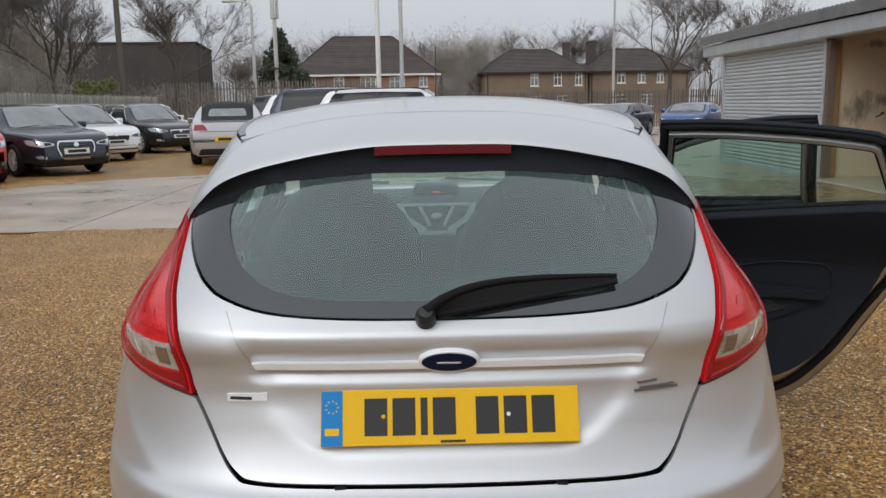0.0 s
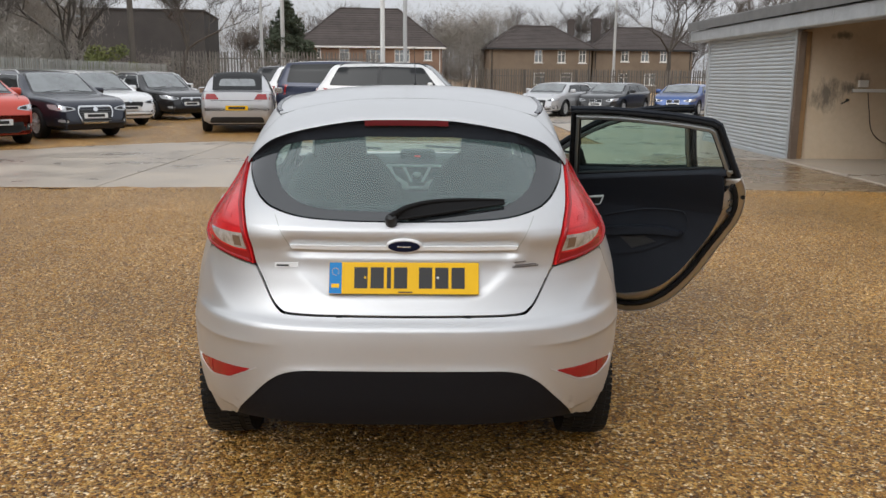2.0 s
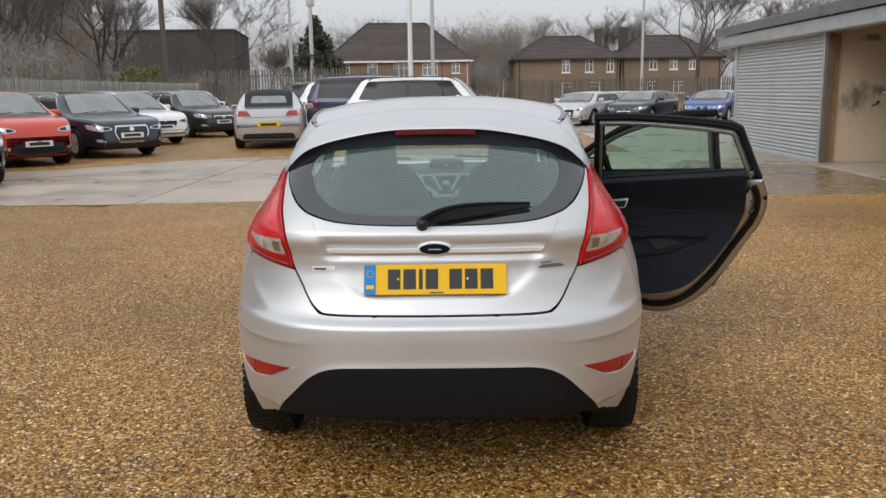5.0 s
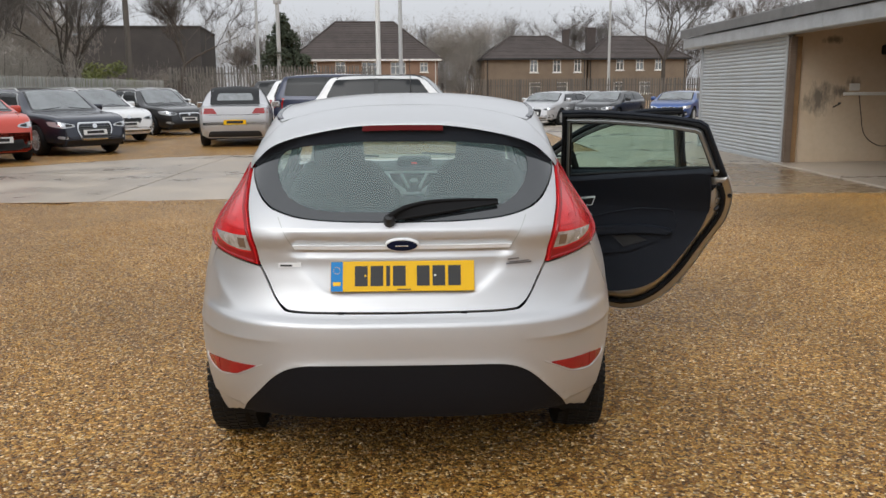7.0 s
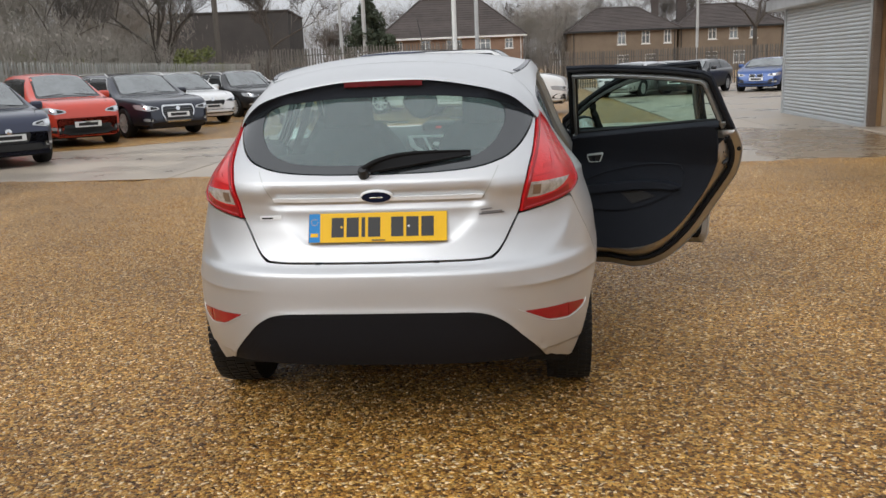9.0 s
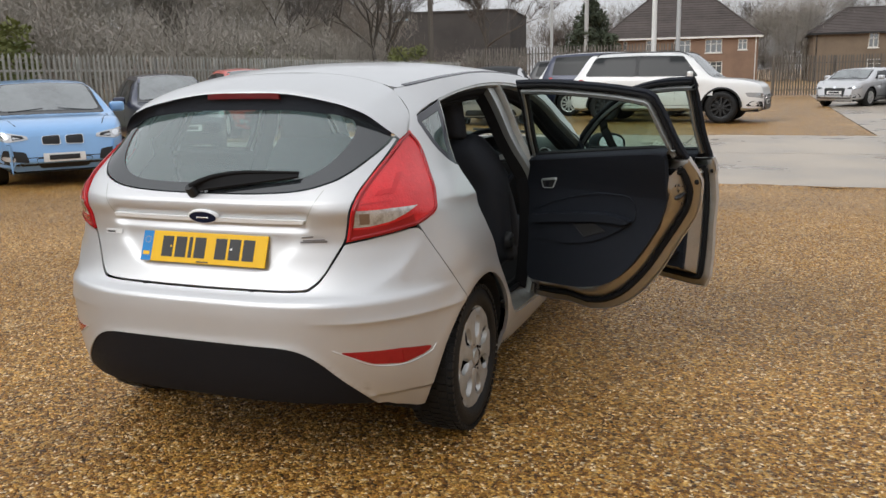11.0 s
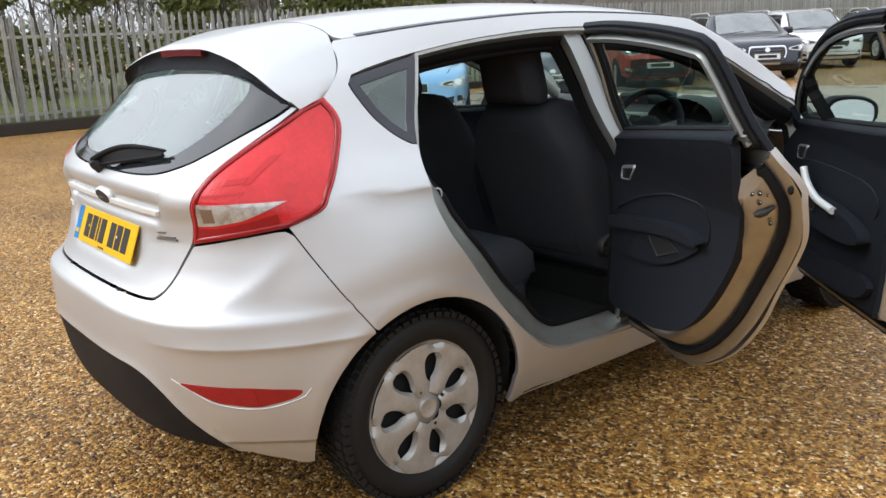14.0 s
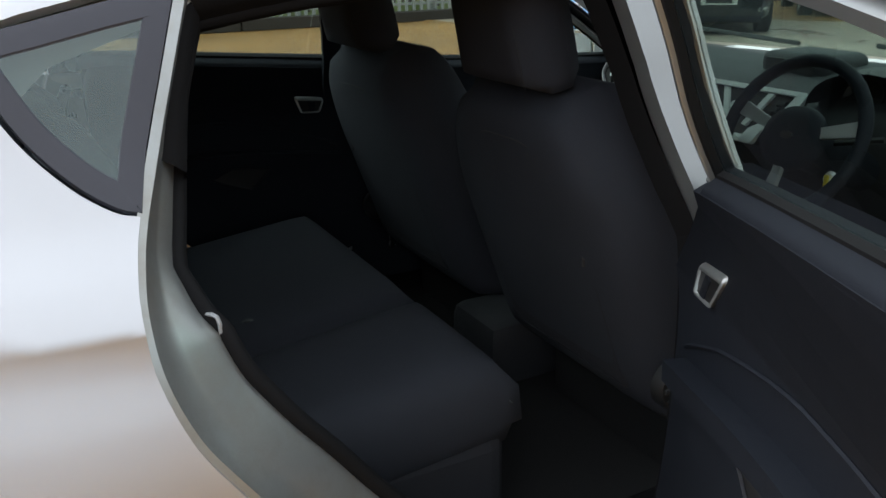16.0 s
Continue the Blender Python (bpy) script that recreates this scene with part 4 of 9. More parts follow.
def parked_car(label, m, L=4.6, W=0.90, H=1.45, belt=0.93, hood=0.93, nose=0.80, tail=0.95, glass=(0.12, 0.75, 2.75, 3.55), axles=(0.95, 3.65), r=0.33,
               color="paint_ink", rim="alloy", spokes=10, badge=True, grille=(0.42, 0.28, 0.62), lamp_z=0.66, rear_lamp=(0.62, 0.72, 0.24, 0.10), plate_rear="plate_yellow",
               softtop=False, rails=False, low=0.22, bars=7, chrome_grille=True, group="parked cars", tumble=0.42, plate_z=0.50, rear_plate_z=0.72, kidney=False):
    """A parked car; its own y runs from the tail (0) to the nose (L). glass: tail-glass foot, roof's rear end, roof's front end, windscreen's foot."""
    car = thing("parked_car", label, "car", m, group)
    g0, g1, g2, g3 = glass
    roof = [(0.0, tail - 0.30), (0.04, tail - 0.04), (max(0.06, g0), tail), (g1, H - 0.05), ((g1 + g2) / 2, H), (g2, H - 0.045), (g3, hood), (g3 + (L - g3) * 0.45, hood - (hood - nose) * 0.28), (L - 0.24, nose + 0.03), (L - 0.10, nose - 0.045), (L - 0.035, nose - 0.16), (L - 0.01, nose - 0.30), (L, nose - 0.46)]

    def top(y):
        return knots(y, roof)

    def half(y):
        f = abs(y - L * 0.48) / (L * 0.52)
        return W * (1 - 0.16 * min(1, f) ** 4 - 0.10 * min(1, f) ** 14)

    def section(y):
        w, t = half(y), top(y)
        end = max(0, 1 - min(y, L - y) / 0.10)
        b = min(belt + 0.03 * (1 - y / L), t - 0.03)
        h = t - b
        wb = w * 0.955
        wr = wb - tumble * h - 0.02
        z0 = low + 0.16 * end
        k = min(1.0, h / 0.3)
        pts = [(0, z0), (w * 0.80, z0), (w * 0.95, z0 + 0.07), (w * 0.985, z0 + 0.22), (w, 0.50 * belt + 0.12), (w * 0.995, b - 0.14), (w * 0.985, b - 0.05), (wb, b),
               (wb + (wr - wb) * 0.33, b + h * 0.33), (wb + (wr - wb) * 0.66, b + h * 0.66), (wr * 0.985, b + h * 0.86), (wr * 0.90, b + h * (0.96 + 0.0 * k)), (wr * 0.6, b + h * 1.0), (0, t + 0.015 * k)]
        return [(x * (1 - 0.03 * end), z) for x, z in pts]

    ny = max(40, int(L / 0.07))
    ys = [L * (0.5 - 0.5 * math.cos(math.pi * i / ny)) * 0.35 + L * i / ny * 0.65 for i in range(ny + 1)]
    bm = bmesh.new()
    rows = []
    for y in ys:
        s = section(y)
        fine = []
        for a, b in zip(s, s[1:]):
            fine.append(a)
            if 2 <= len(fine) <= 12:
                fine.append(((a[0] + b[0]) / 2, (a[1] + b[1]) / 2))
        fine.append(s[-1])
        rows.append([bm.verts.new((x, y, z)) for x, z in fine] + [bm.verts.new((-x, y, z)) for x, z in reversed(fine[1:-1])])
    for a, b in zip(rows, rows[1:]):
        for k in range(len(a)):
            bm.faces.new((a[k - 1], b[k - 1], b[k], a[k]))
    bm.faces.new(rows[0])
    bm.faces.new(rows[-1][::-1])
    bmesh.ops.recalc_face_normals(bm, faces=list(bm.faces))
    whole = bm.copy()
    whole.normal_update()
    bvh = BVHTree.FromBMesh(whole)
    whole.free()
    R = r * 1.17
    for v in bm.verts:
        for ya in axles:
            d = Vector((v.co.y - ya, v.co.z - r))
            if abs(v.co.x) > W * 0.5 and abs(d.length - R) < 0.055 and v.co.z < belt:
                d = d.normalized() * R
                v.co.y, v.co.z = ya + d.x, r + d.y
    dead = [f for f in bm.faces if any(all(math.hypot(v.co.y - ya, v.co.z - r) <= R + 0.004 for v in f.verts) for ya in axles) and abs(f.calc_center_median().x) > W * 0.5]
    bmesh.ops.delete(bm, geom=dead, context="FACES")
    body = part("body", bm, color, car, smooth=32)
    bm = bmesh.new()
    box(bm, -W * 0.74, 0.12, low - 0.02, W * 0.74, L - 0.12, belt - 0.25)
    part("underbody", bm, "under", car)

    def press(name, poly, axis, mat, parent=body, off=0.004, cell=0.14, label_="", depth=0.01, corner=0.05):
        poly = rounded(poly, corner, 3) if corner else [Vector(p) for p in poly]
        far = {"+x": Vector((3, 0, 0)), "-x": Vector((-3, 0, 0)), "+y": Vector((0, L + 2, 0)), "-y": Vector((0, -2, 0)), "+z": Vector((0, 0, 4))}[axis]
        way = {"+x": Vector((-1, 0, 0)), "-x": Vector((1, 0, 0)), "+y": Vector((0, -1, 0)), "-y": Vector((0, 1, 0)), "+z": Vector((0, 0, -1))}[axis]

        def surf(u, v):
            o = Vector((far.x, u, v)) if "x" in axis else Vector((u, far.y, v)) if "y" in axis else Vector((u, v, far.z))
            hit, nrm, _, _ = bvh.ray_cast(o, way)
            if hit is None:
                hit, nrm, _, _ = bvh.find_nearest(o + way * 2)
            if nrm.dot(way) > 0:
                nrm = -nrm
            return hit.copy(), nrm.copy()

        return skin(name, poly, surf, mat, parent, cell, cell, depth, label_, out=off)

    zb = belt + 0.035
    roof_z = H - 0.10
    gl = "cloth" if softtop else "glass_side"
    mid = (g1 + g2) / 2 + 0.05
    for s in ("+x", "-x"):
        a = max(0.35, g0 + 0.35)
        rear_win = [(a, zb + 0.03), (mid - 0.04, zb + 0.0), (mid - 0.04, roof_z), (g1 + 0.12, roof_z - 0.03)]
        front_win = [(mid + 0.05, zb), (g3 - 0.42, zb), (g2 - 0.02, roof_z - 0.03), (mid + 0.05, roof_z)]
        wide = [(rear_win[0][0] - 0.03, rear_win[0][1] - 0.010), (front_win[1][0] + 0.03, zb - 0.010), (g2 + 0.0, roof_z - 0.016), (mid, roof_z + 0.010), (g1 + 0.11, roof_z - 0.018)]
        press("window_surround", wide, s, gl if softtop else ("alloy" if chrome_grille and tumble > 0.35 else "black"), off=0.006, depth=0.004, corner=0.06)
        press("side_window", rear_win, s, gl, off=0.011)
        press("side_window", front_win, s, "glass_side", off=0.011)
        for ya, yb in ((mid - 0.005, mid + 0.007), (mid + 0.98, mid + 0.992), (mid - 0.80, mid - 0.788)):
            press("door_gap", [(ya, low + 0.28), (yb, low + 0.28), (yb, zb - 0.04), (ya, zb - 0.04)], s, "under", cell=0.2, corner=0, depth=0.001, off=0.002)
        for yh in (mid + 0.12, mid - 0.74):
            press("door_handle", [(yh, belt - 0.13), (yh + 0.17, belt - 0.13), (yh + 0.17, belt - 0.10), (yh, belt - 0.10)], s, color, cell=0.3, corner=0.012, off=0.02, depth=0.02)
        press("sill_trim", [(axles[0] + R + 0.04, low + 0.05), (axles[1] - R - 0.04, low + 0.05), (axles[1] - R - 0.04, low + 0.15), (axles[0] + R + 0.04, low + 0.15)], s, "black", cell=0.3)
    if softtop:
        press("soft_top", [(-W * 0.66, g0 + 0.02), (W * 0.66, g0 + 0.02), (W * 0.62, g2), (-W * 0.62, g2)], "+z", "cloth", cell=0.12, off=0.012)
        press("rear_window", [(-W * 0.5, tail + 0.09), (W * 0.5, tail + 0.09), (W * 0.44, H - 0.16), (-W * 0.44, H - 0.16)], "-y", "glass_sky_grey", cell=0.12, off=0.018)
    else:
        wr = W * 0.955 - tumble * (H - belt)
        press("rear_window", [(-W * 0.70, tail + 0.08), (W * 0.70, tail + 0.08), (wr * 0.86, H - 0.12), (-wr * 0.86, H - 0.12)], "-y", "glass_sky_grey", cell=0.12, corner=0.08)
    wr = W * 0.955 - tumble * (H - belt)
    scr = [(-W * 0.80, g3 - 0.05), (W * 0.80, g3 - 0.05), (wr * 0.92, g2 + 0.05), (-wr * 0.92, g2 + 0.05)]
    edge = press("windscreen_border", scr, "+z", "frit_car", cell=0.12, corner=0.07)
    press("windscreen", [(-W * 0.74, g3 - 0.15), (W * 0.74, g3 - 0.15), (wr * 0.85, g2 + 0.09), (-wr * 0.85, g2 + 0.09)], "+z", "glass_sky_grey", edge, cell=0.12, corner=0.09, off=0.008)
    # joints of the bonnet
    for k in (-1, 1):
        line = [(k * W * 0.79, g3 + 0.02), (k * W * 0.77, g3 + 0.3), (k * W * 0.72, L - 0.55), (k * W * 0.60, L - 0.20)]
        line = [(q.x, q.y) for q in curve_points([(x, y, 0) for x, y in line], 3)]
        press("bonnet_gap", [(x - 0.006, y) for x, y in line] + [(x + 0.006, y) for x, y in reversed(line)], "+z", "under", cell=0.3, corner=0, depth=0.001, off=0.002)
    bm = bmesh.new()
    for s in (-1, 1):
        tube(bm, [(s * 0.55, g3 - 0.06, hood + 0.05), (s * 0.10, g3 - 0.13, hood + 0.09)], 0.008, 5)
    part("wiper", bm, "black", car)
    # nose
    gw, gz0, gz1 = grille
    gr = press("grille", [(-gw * 0.85, gz0), (gw * 0.85, gz0), (gw, gz1), (-gw, gz1)], "+y", "black", cell=0.15, off=0.006)
    if kidney:
        for s in (-1, 1):
            k0, k1 = sorted((s * 0.03, s * 0.26))
            kid = press("grille_half", [(k0, 0.56), (k1, 0.57), (k1, 0.68), (k0, 0.69)], "+y", "chrome", cell=0.08, off=0.010, corner=0.03)
            press("grille_mesh", [(k0 + 0.009, 0.567), (k1 - 0.009, 0.577), (k1 - 0.009, 0.674), (k0 + 0.009, 0.683)], "+y", "black", kid, cell=0.08, off=0.016, corner=0.025)
        for s in (-1, 1):
            press("side_intake", [(s * W * 0.48, low + 0.12), (s * W * 0.84, low + 0.16), (s * W * 0.80, low + 0.30), (s * W * 0.52, low + 0.26)][::s], "+y", "black", cell=0.1, off=0.008, corner=0.03)
    if chrome_grille:
        hull = [(q.x, q.y) for q in rounded([(-gw * 0.80, gz0 - 0.02), (gw * 0.80, gz0 - 0.02), (gw, gz0 + (gz1 - gz0) * 0.62), (gw * 0.93, gz1 + 0.012), (-gw * 0.93, gz1 + 0.012), (-gw, gz0 + (gz1 - gz0) * 0.62)], 0.05, 3)]
        slim = [(x * (1 - 0.028 / gw), (gz0 + gz1) / 2 + (z - (gz0 + gz1) / 2) * (1 - 0.056 / (gz1 - gz0))) for x, z in hull]
        press("grille_frame", ring_poly(hull, slim), "+y", "chrome", gr, off=0.018, cell=0.15, corner=0)
        for k in range(bars):
            z = gz0 + (gz1 - gz0) * (k + 0.5) / bars
            press("grille_bar", [(-gw * 0.84, z - 0.006), (gw * 0.84, z - 0.006), (gw * 0.84, z + 0.006), (-gw * 0.84, z + 0.006)], "+y", "alloy" if bars < 5 else "grille_grey", gr, off=0.012, cell=0.3, corner=0)
    if badge:
        zc = gz1 - (gz1 - gz0) * 0.2 if chrome_grille else gz1 + 0.02
        press("badge", [(0.055 * math.cos(k * math.tau / 14), zc + 0.045 * math.sin(k * math.tau / 14)) for k in range(14)], "+y", "chrome", gr, off=0.024, cell=0.2, corner=0)
    press("lower_intake", [(-W * 0.62, low + 0.08), (W * 0.62, low + 0.08), (W * 0.58, low + 0.19), (-W * 0.58, low + 0.19)], "+y", "black", cell=0.15, off=0.006)
    for s in (-1, 1):
        hl = press("headlight", [(s * W * 0.46, lamp_z - 0.035), (s * W * 0.74, lamp_z - 0.065), (s * W * 0.90, lamp_z - 0.02), (s * W * 0.915, lamp_z + 0.085), (s * W * 0.80, lamp_z + 0.070), (s * W * 0.48, lamp_z + 0.010)][::s], "+y", "lens_clear", cell=0.06, off=0.006, corner=0.025)
        press("lamp_reflector", [(s * W * (0.76 + 0.055 * math.cos(k * math.tau / 10)), lamp_z + 0.010 + 0.040 * math.sin(k * math.tau / 10)) for k in range(10)][::s], "+y", "chrome", hl, cell=0.1, off=0.010, corner=0, depth=0.002)
        press("lamp_surround", [(s * W * 0.52, lamp_z - 0.022), (s * W * 0.68, lamp_z - 0.038), (s * W * 0.68, lamp_z + 0.030), (s * W * 0.54, lamp_z + 0.008)][::s], "+y", "black", hl, cell=0.1, off=0.009, corner=0.01, depth=0.002)
        press("side_intake", [(s * W * 0.60, low + 0.08), (s * W * 0.88, low + 0.12), (s * W * 0.87, low + 0.24), (s * W * 0.64, low + 0.21)][::s], "+y", "black", cell=0.1, off=0.005, corner=0.03)
        press("fog_lamp", [(s * W * 0.66, low + 0.14), (s * W * 0.82, low + 0.16), (s * W * 0.82, low + 0.22), (s * W * 0.66, low + 0.20)][::s], "+y", "lens_clear", cell=0.1, off=0.008)
    pl = press("number_plate", [(-0.26, plate_z - 0.055), (0.26, plate_z - 0.055), (0.26, plate_z + 0.055), (-0.26, plate_z + 0.055)], "+y", "plate_white", cell=0.3, off=0.022, depth=0.015, corner=0.008)
    press("plate_print", [(-0.19, plate_z - 0.03), (0.19, plate_z - 0.03), (0.19, plate_z + 0.03), (-0.19, plate_z + 0.03)], "+y", "ink", pl, cell=0.3, off=0.026, depth=0.001, corner=0)
    # tail
    lx, lz, lw, lh = rear_lamp
    for s in (-1, 1):
        press("tail_light", [(s * W * (lx - 0.1), lz - lh / 2), (s * W * 0.93, lz - lh / 2), (s * W * 0.93, lz + lh / 2), (s * W * lx, lz + lh / 2)][::s], "-y", "lens_red", cell=0.08, off=0.006, corner=0.02)
    pl = press("number_plate", [(-0.26, rear_plate_z - 0.055), (0.26, rear_plate_z - 0.055), (0.26, rear_plate_z + 0.055), (-0.26, rear_plate_z + 0.055)], "-y", plate_rear, cell=0.3, off=0.012, depth=0.012, corner=0.008)
    press("plate_print", [(-0.19, rear_plate_z - 0.03), (0.19, rear_plate_z - 0.03), (0.19, rear_plate_z + 0.03), (-0.19, rear_plate_z + 0.03)], "-y", "ink", pl, cell=0.3, off=0.016, depth=0.001, corner=0)
    press("bumper_valance", [(-W * 0.72, low + 0.03), (W * 0.72, low + 0.03), (W * 0.66, low + 0.17), (-W * 0.66, low + 0.17)], "-y", "black", cell=0.15, off=0.006)
    press("boot_gap", [(-W * 0.66, lz - lh / 2 - 0.03), (W * 0.66, lz - lh / 2 - 0.03), (W * 0.66, lz - lh / 2 - 0.02), (-W * 0.66, lz - lh / 2 - 0.02)], "-y", "under", cell=0.2, off=0.003, depth=0.001, corner=0)
    # bonnet edge, mirrors, wheels
    for s in (-1, 1):
        bm = bmesh.new()
        x = s * (W + 0.08)
        box(bm, x - 0.11, g3 - 0.62, belt + 0.0, x + 0.11, g3 - 0.50, belt + 0.15, bevel=0.04, seg=2)
        mir = part("wing_mirror", bm, color if not softtop else "paint_silver_car", car, smooth=50)
        bm = bmesh.new()
        box(bm, x - 0.09, g3 - 0.632, belt + 0.02, x + 0.09, g3 - 0.622, belt + 0.13)
        part("mirror_glass", bm, "chrome", mir)
        if rails:
            bm = bmesh.new()
            xx = s * (wr + 0.01)
            tube(bm, [(xx, g1 + 0.15, H - 0.08), (xx, g1 + 0.3, H - 0.005), (xx * 1.01, g2 - 0.1, H - 0.005), (xx * 1.01, g2 + 0.1, H - 0.08)], 0.016, 6)
            part("roof_rail", bm, "alloy" if rails != "black" else "black", car)
        if tumble < 0.35:
            for ya in axles:
                bm = bmesh.new()
                bow = [(ya + R * 1.02 * math.cos(a), r + R * 1.02 * math.sin(a)) for a in [math.pi * k / 14 for k in range(15)]]
                tube(bm, [(s * (half(yy) * 0.985 + 0.004), yy, zz) for yy, zz in bow], 0.030, 6)
                part("arch_trim", bm, "black", car, "black wheel arch trim", smooth=60)
        for ya in axles:
            wheel(car, s * (W - 0.135), ya, r, 0.22, rim, spokes, s)
    return car


# ---- placing the surroundings ----
concrete_lane()
gravel_spill()
wet_mud()
sleeper_kerb()
palisade("palisade_fence", (FENCE_X, 41.5), (FENCE_X, -24), 2.02, 0.158, "fence", "grey galvanised palisade fence along the edge of the yard", 1)
palisade("palisade_fence", (FENCE_X, FAR_Y), (-2.4, FAR_Y), 2.75, 0.16, "fence_dark", "dark weathered palisade fence at the far end of the yard", -1)
palisade("palisade_fence", (2.2, FAR_Y), (24, FAR_Y), 1.98, 0.125, "fence_wood", "dark weathered palisade fence below the houses", -1)

house("house", "semi-detached brick house with a hipped brown tile roof", pose(-14.75, 92, 0, 0, 0, 6), 15.9, 9, 4.75, 9.1, 4.6, "housewall",
      [(2.1, 3.5, 0.4, 1.0, 1), (4.5, 3.35, 1.1, 1.2, 2), (7.4, 3.0, 1.7, 1.5, 3), (10.6, 3.1, 1.7, 1.4, 3), (13.9, 3.35, 0.9, 1.1, 2), (7.3, 0.9, 1.8, 1.3, 3), (10.6, 0.9, 1.8, 1.3, 3)], [])
house("house", "yellow brick house with slate-brown hipped roof and chimney", pose(6.3, 92, 0, 0, 0, 4), 11.4, 9, 4.7, 7.3, 3.5, "housewall_b",
      [(5.0, 3.2, 0.9, 1.4, 2), (7.6, 3.2, 0.9, 1.4, 2), (10.0, 3.2, 0.8, 1.4, 2), (5.0, 0.8, 1.3, 1.3, 2), (8.0, 0.8, 1.3, 1.3, 2)], [(9.5, 3.6, 0.7, 0.6, 8.1)])
house("house", "yellow brick house with slate-brown hipped roof and chimney", pose(18.0, 93.5, 0, 0, 0, 4), 11.4, 9, 4.7, 7.3, 3.5, "housewall_b",
      [(3.2, 3.4, 0.9, 1.3, 2), (5.5, 3.4, 0.9, 1.3, 2), (7.7, 3.4, 0.8, 1.3, 2), (3.0, 0.8, 1.3, 1.3, 2), (6.0, 0.8, 1.3, 1.3, 2)], [(0.7, 3.6, 1.0, 0.7, 8.3)])


def dark_building():
    b = thing("dark_building", "large windowless black-stained brick building behind the fence", "building", pose(-34.5, 72, 0, 0, 0, 8))
    bm = bmesh.new()
    box(bm, 0, 0, 0, 14.5, 12, 7.0)
    part("wall", bm, "dark_hoarding", b)
    bm = bmesh.new()
    box(bm, -0.1, -0.1, 7.0, 14.6, 12.1, 7.14)
    part("coping", bm, "dark_hoarding", b)
    g = bmesh.new()
    for k, (x, z, w, h) in enumerate(((1.3, 4.6, 1.0, 1.0), (1.6, 6.0, 1.6, 0.3), (3.4, 6.3, 1.6, 0.25), (1.2, 5.5, 0.6, 0.3))):
        pts = rounded([(x, z), (x + w, z + 0.1), (x + w * 0.9, z + h), (x + 0.1, z + h * 0.8)], 0.2, 3)
        g.faces.new([g.verts.new((p.x, -0.06, p.y)) for p in pts])
    part("paint_patch", g, material("faded_blue_patch", (0.30, 0.40, 0.46), 0.8, wear=0.5), b, "faded pale blue paint patches")


dark_building()


def closing_walls():
    # unseen walls, added so upright paint and glass mirror less low sky
    for name, b in (("wall_south", (-26, -27.5, 0, 36, -27.2, 5.2)), ("wall_east", (36, -27.5, 0, 36.3, 60, 5.2))):
        bm = bmesh.new()
        box(bm, *b)
        part(name, bm, "housewall", None, "unseen brown brick wall added to darken low reflections", category="wall", kind="structure")


closing_walls()


def mast_head(p, h):
    bm = bmesh.new()
    for k in range(3):
        a = k * 2.09 + 0.4
        x, y = 0.28 * math.cos(a), 0.28 * math.sin(a)
        box(bm, x - 0.13, y - 0.13, h - 0.2, x + 0.13, y + 0.13, h + 1.7, bevel=0.03)
    part("antenna", bm, "pole_steel", p)


def lamp_head(p, h):
    bm = bmesh.new()
    tube(bm, curve_points([(0, 0, h - 0.1), (-0.1, 0, h + 0.15), (-0.7, 0, h + 0.28), (-1.0, 0, h + 0.28)], 4), 0.035, 6)
    part("arm", bm, "pole_steel", p)
    bm = bmesh.new()
    box(bm, -1.5, -0.12, h + 0.22, -0.95, 0.12, h + 0.34, bevel=0.04)
    part("lamp_hood", bm, "pole_steel", p)


pole("telegraph_pole", "grey weathered timber telegraph pole beyond the fence", -15.35, 41.7, 9.0, 0.17, 0.13, "pole_wood")
pole("street_lamp", "slim pale steel lamp post with a bracket arm", -9.17, 44.0, 6.6, 0.10, 0.07, "pole_steel", lamp_head, "lamp post")
pole("antenna_mast", "pale steel phone mast with three antenna panels", -14.0, 78.4, 9.6, 0.22, 0.18, "pole_steel", mast_head, "mast")
pole("flag_pole", "tall white painted steel pole", -1.62, 26.5, 9.0, 0.085, 0.065, "render_white")
pole("flag_pole", "tall grey steel pole", -0.86, 26.5, 9.0, 0.075, 0.05, "pole_steel")
pole("street_lamp", "slim pale steel lamp post with a bracket arm", 11.2, 50.0, 8.4, 0.10, 0.06, "pole_steel", lamp_head, "lamp post")

# trees
KINDS = [(11, 10.0, 0.85, 5), (23, 9.0, 0.75, 5), (37, 11.0, 0.95, 5)]
rng = random.Random(8)
for (k, x, y, s, t) in ((0, -17.5, 40, 1.0, 10), (1, -19.5, 43, 1.05, 80), (2, -16.0, 52, 1.0, 200), (0, -21, 36, 0.9, 150), (1, -22.5, 31, 0.85, 250), (2, -24, 47, 1.1, 40),
                        (2, 13.8, 47, 0.95, 60), (1, 24, 60, 1.0, 100), (0, 30, 70, 1.1, 200)):
    plant_tree(KINDS[k], x, y, s, t)
for i in range(40):
    x = -75 + i * 3.6 + rng.uniform(-1.5, 1.5)
    plant_tree(KINDS[i % 3], x, 112 + rng.uniform(-6, 14), rng.uniform(0.9, 1.25), rng.uniform(0, 360))
for i in range(16):
    plant_tree(KINDS[(i + 1) % 3], -27 - rng.uniform(0, 12), -22 + i * 4.6 + rng.uniform(-1, 1), rng.uniform(0.6, 0.85), rng.uniform(0, 360))


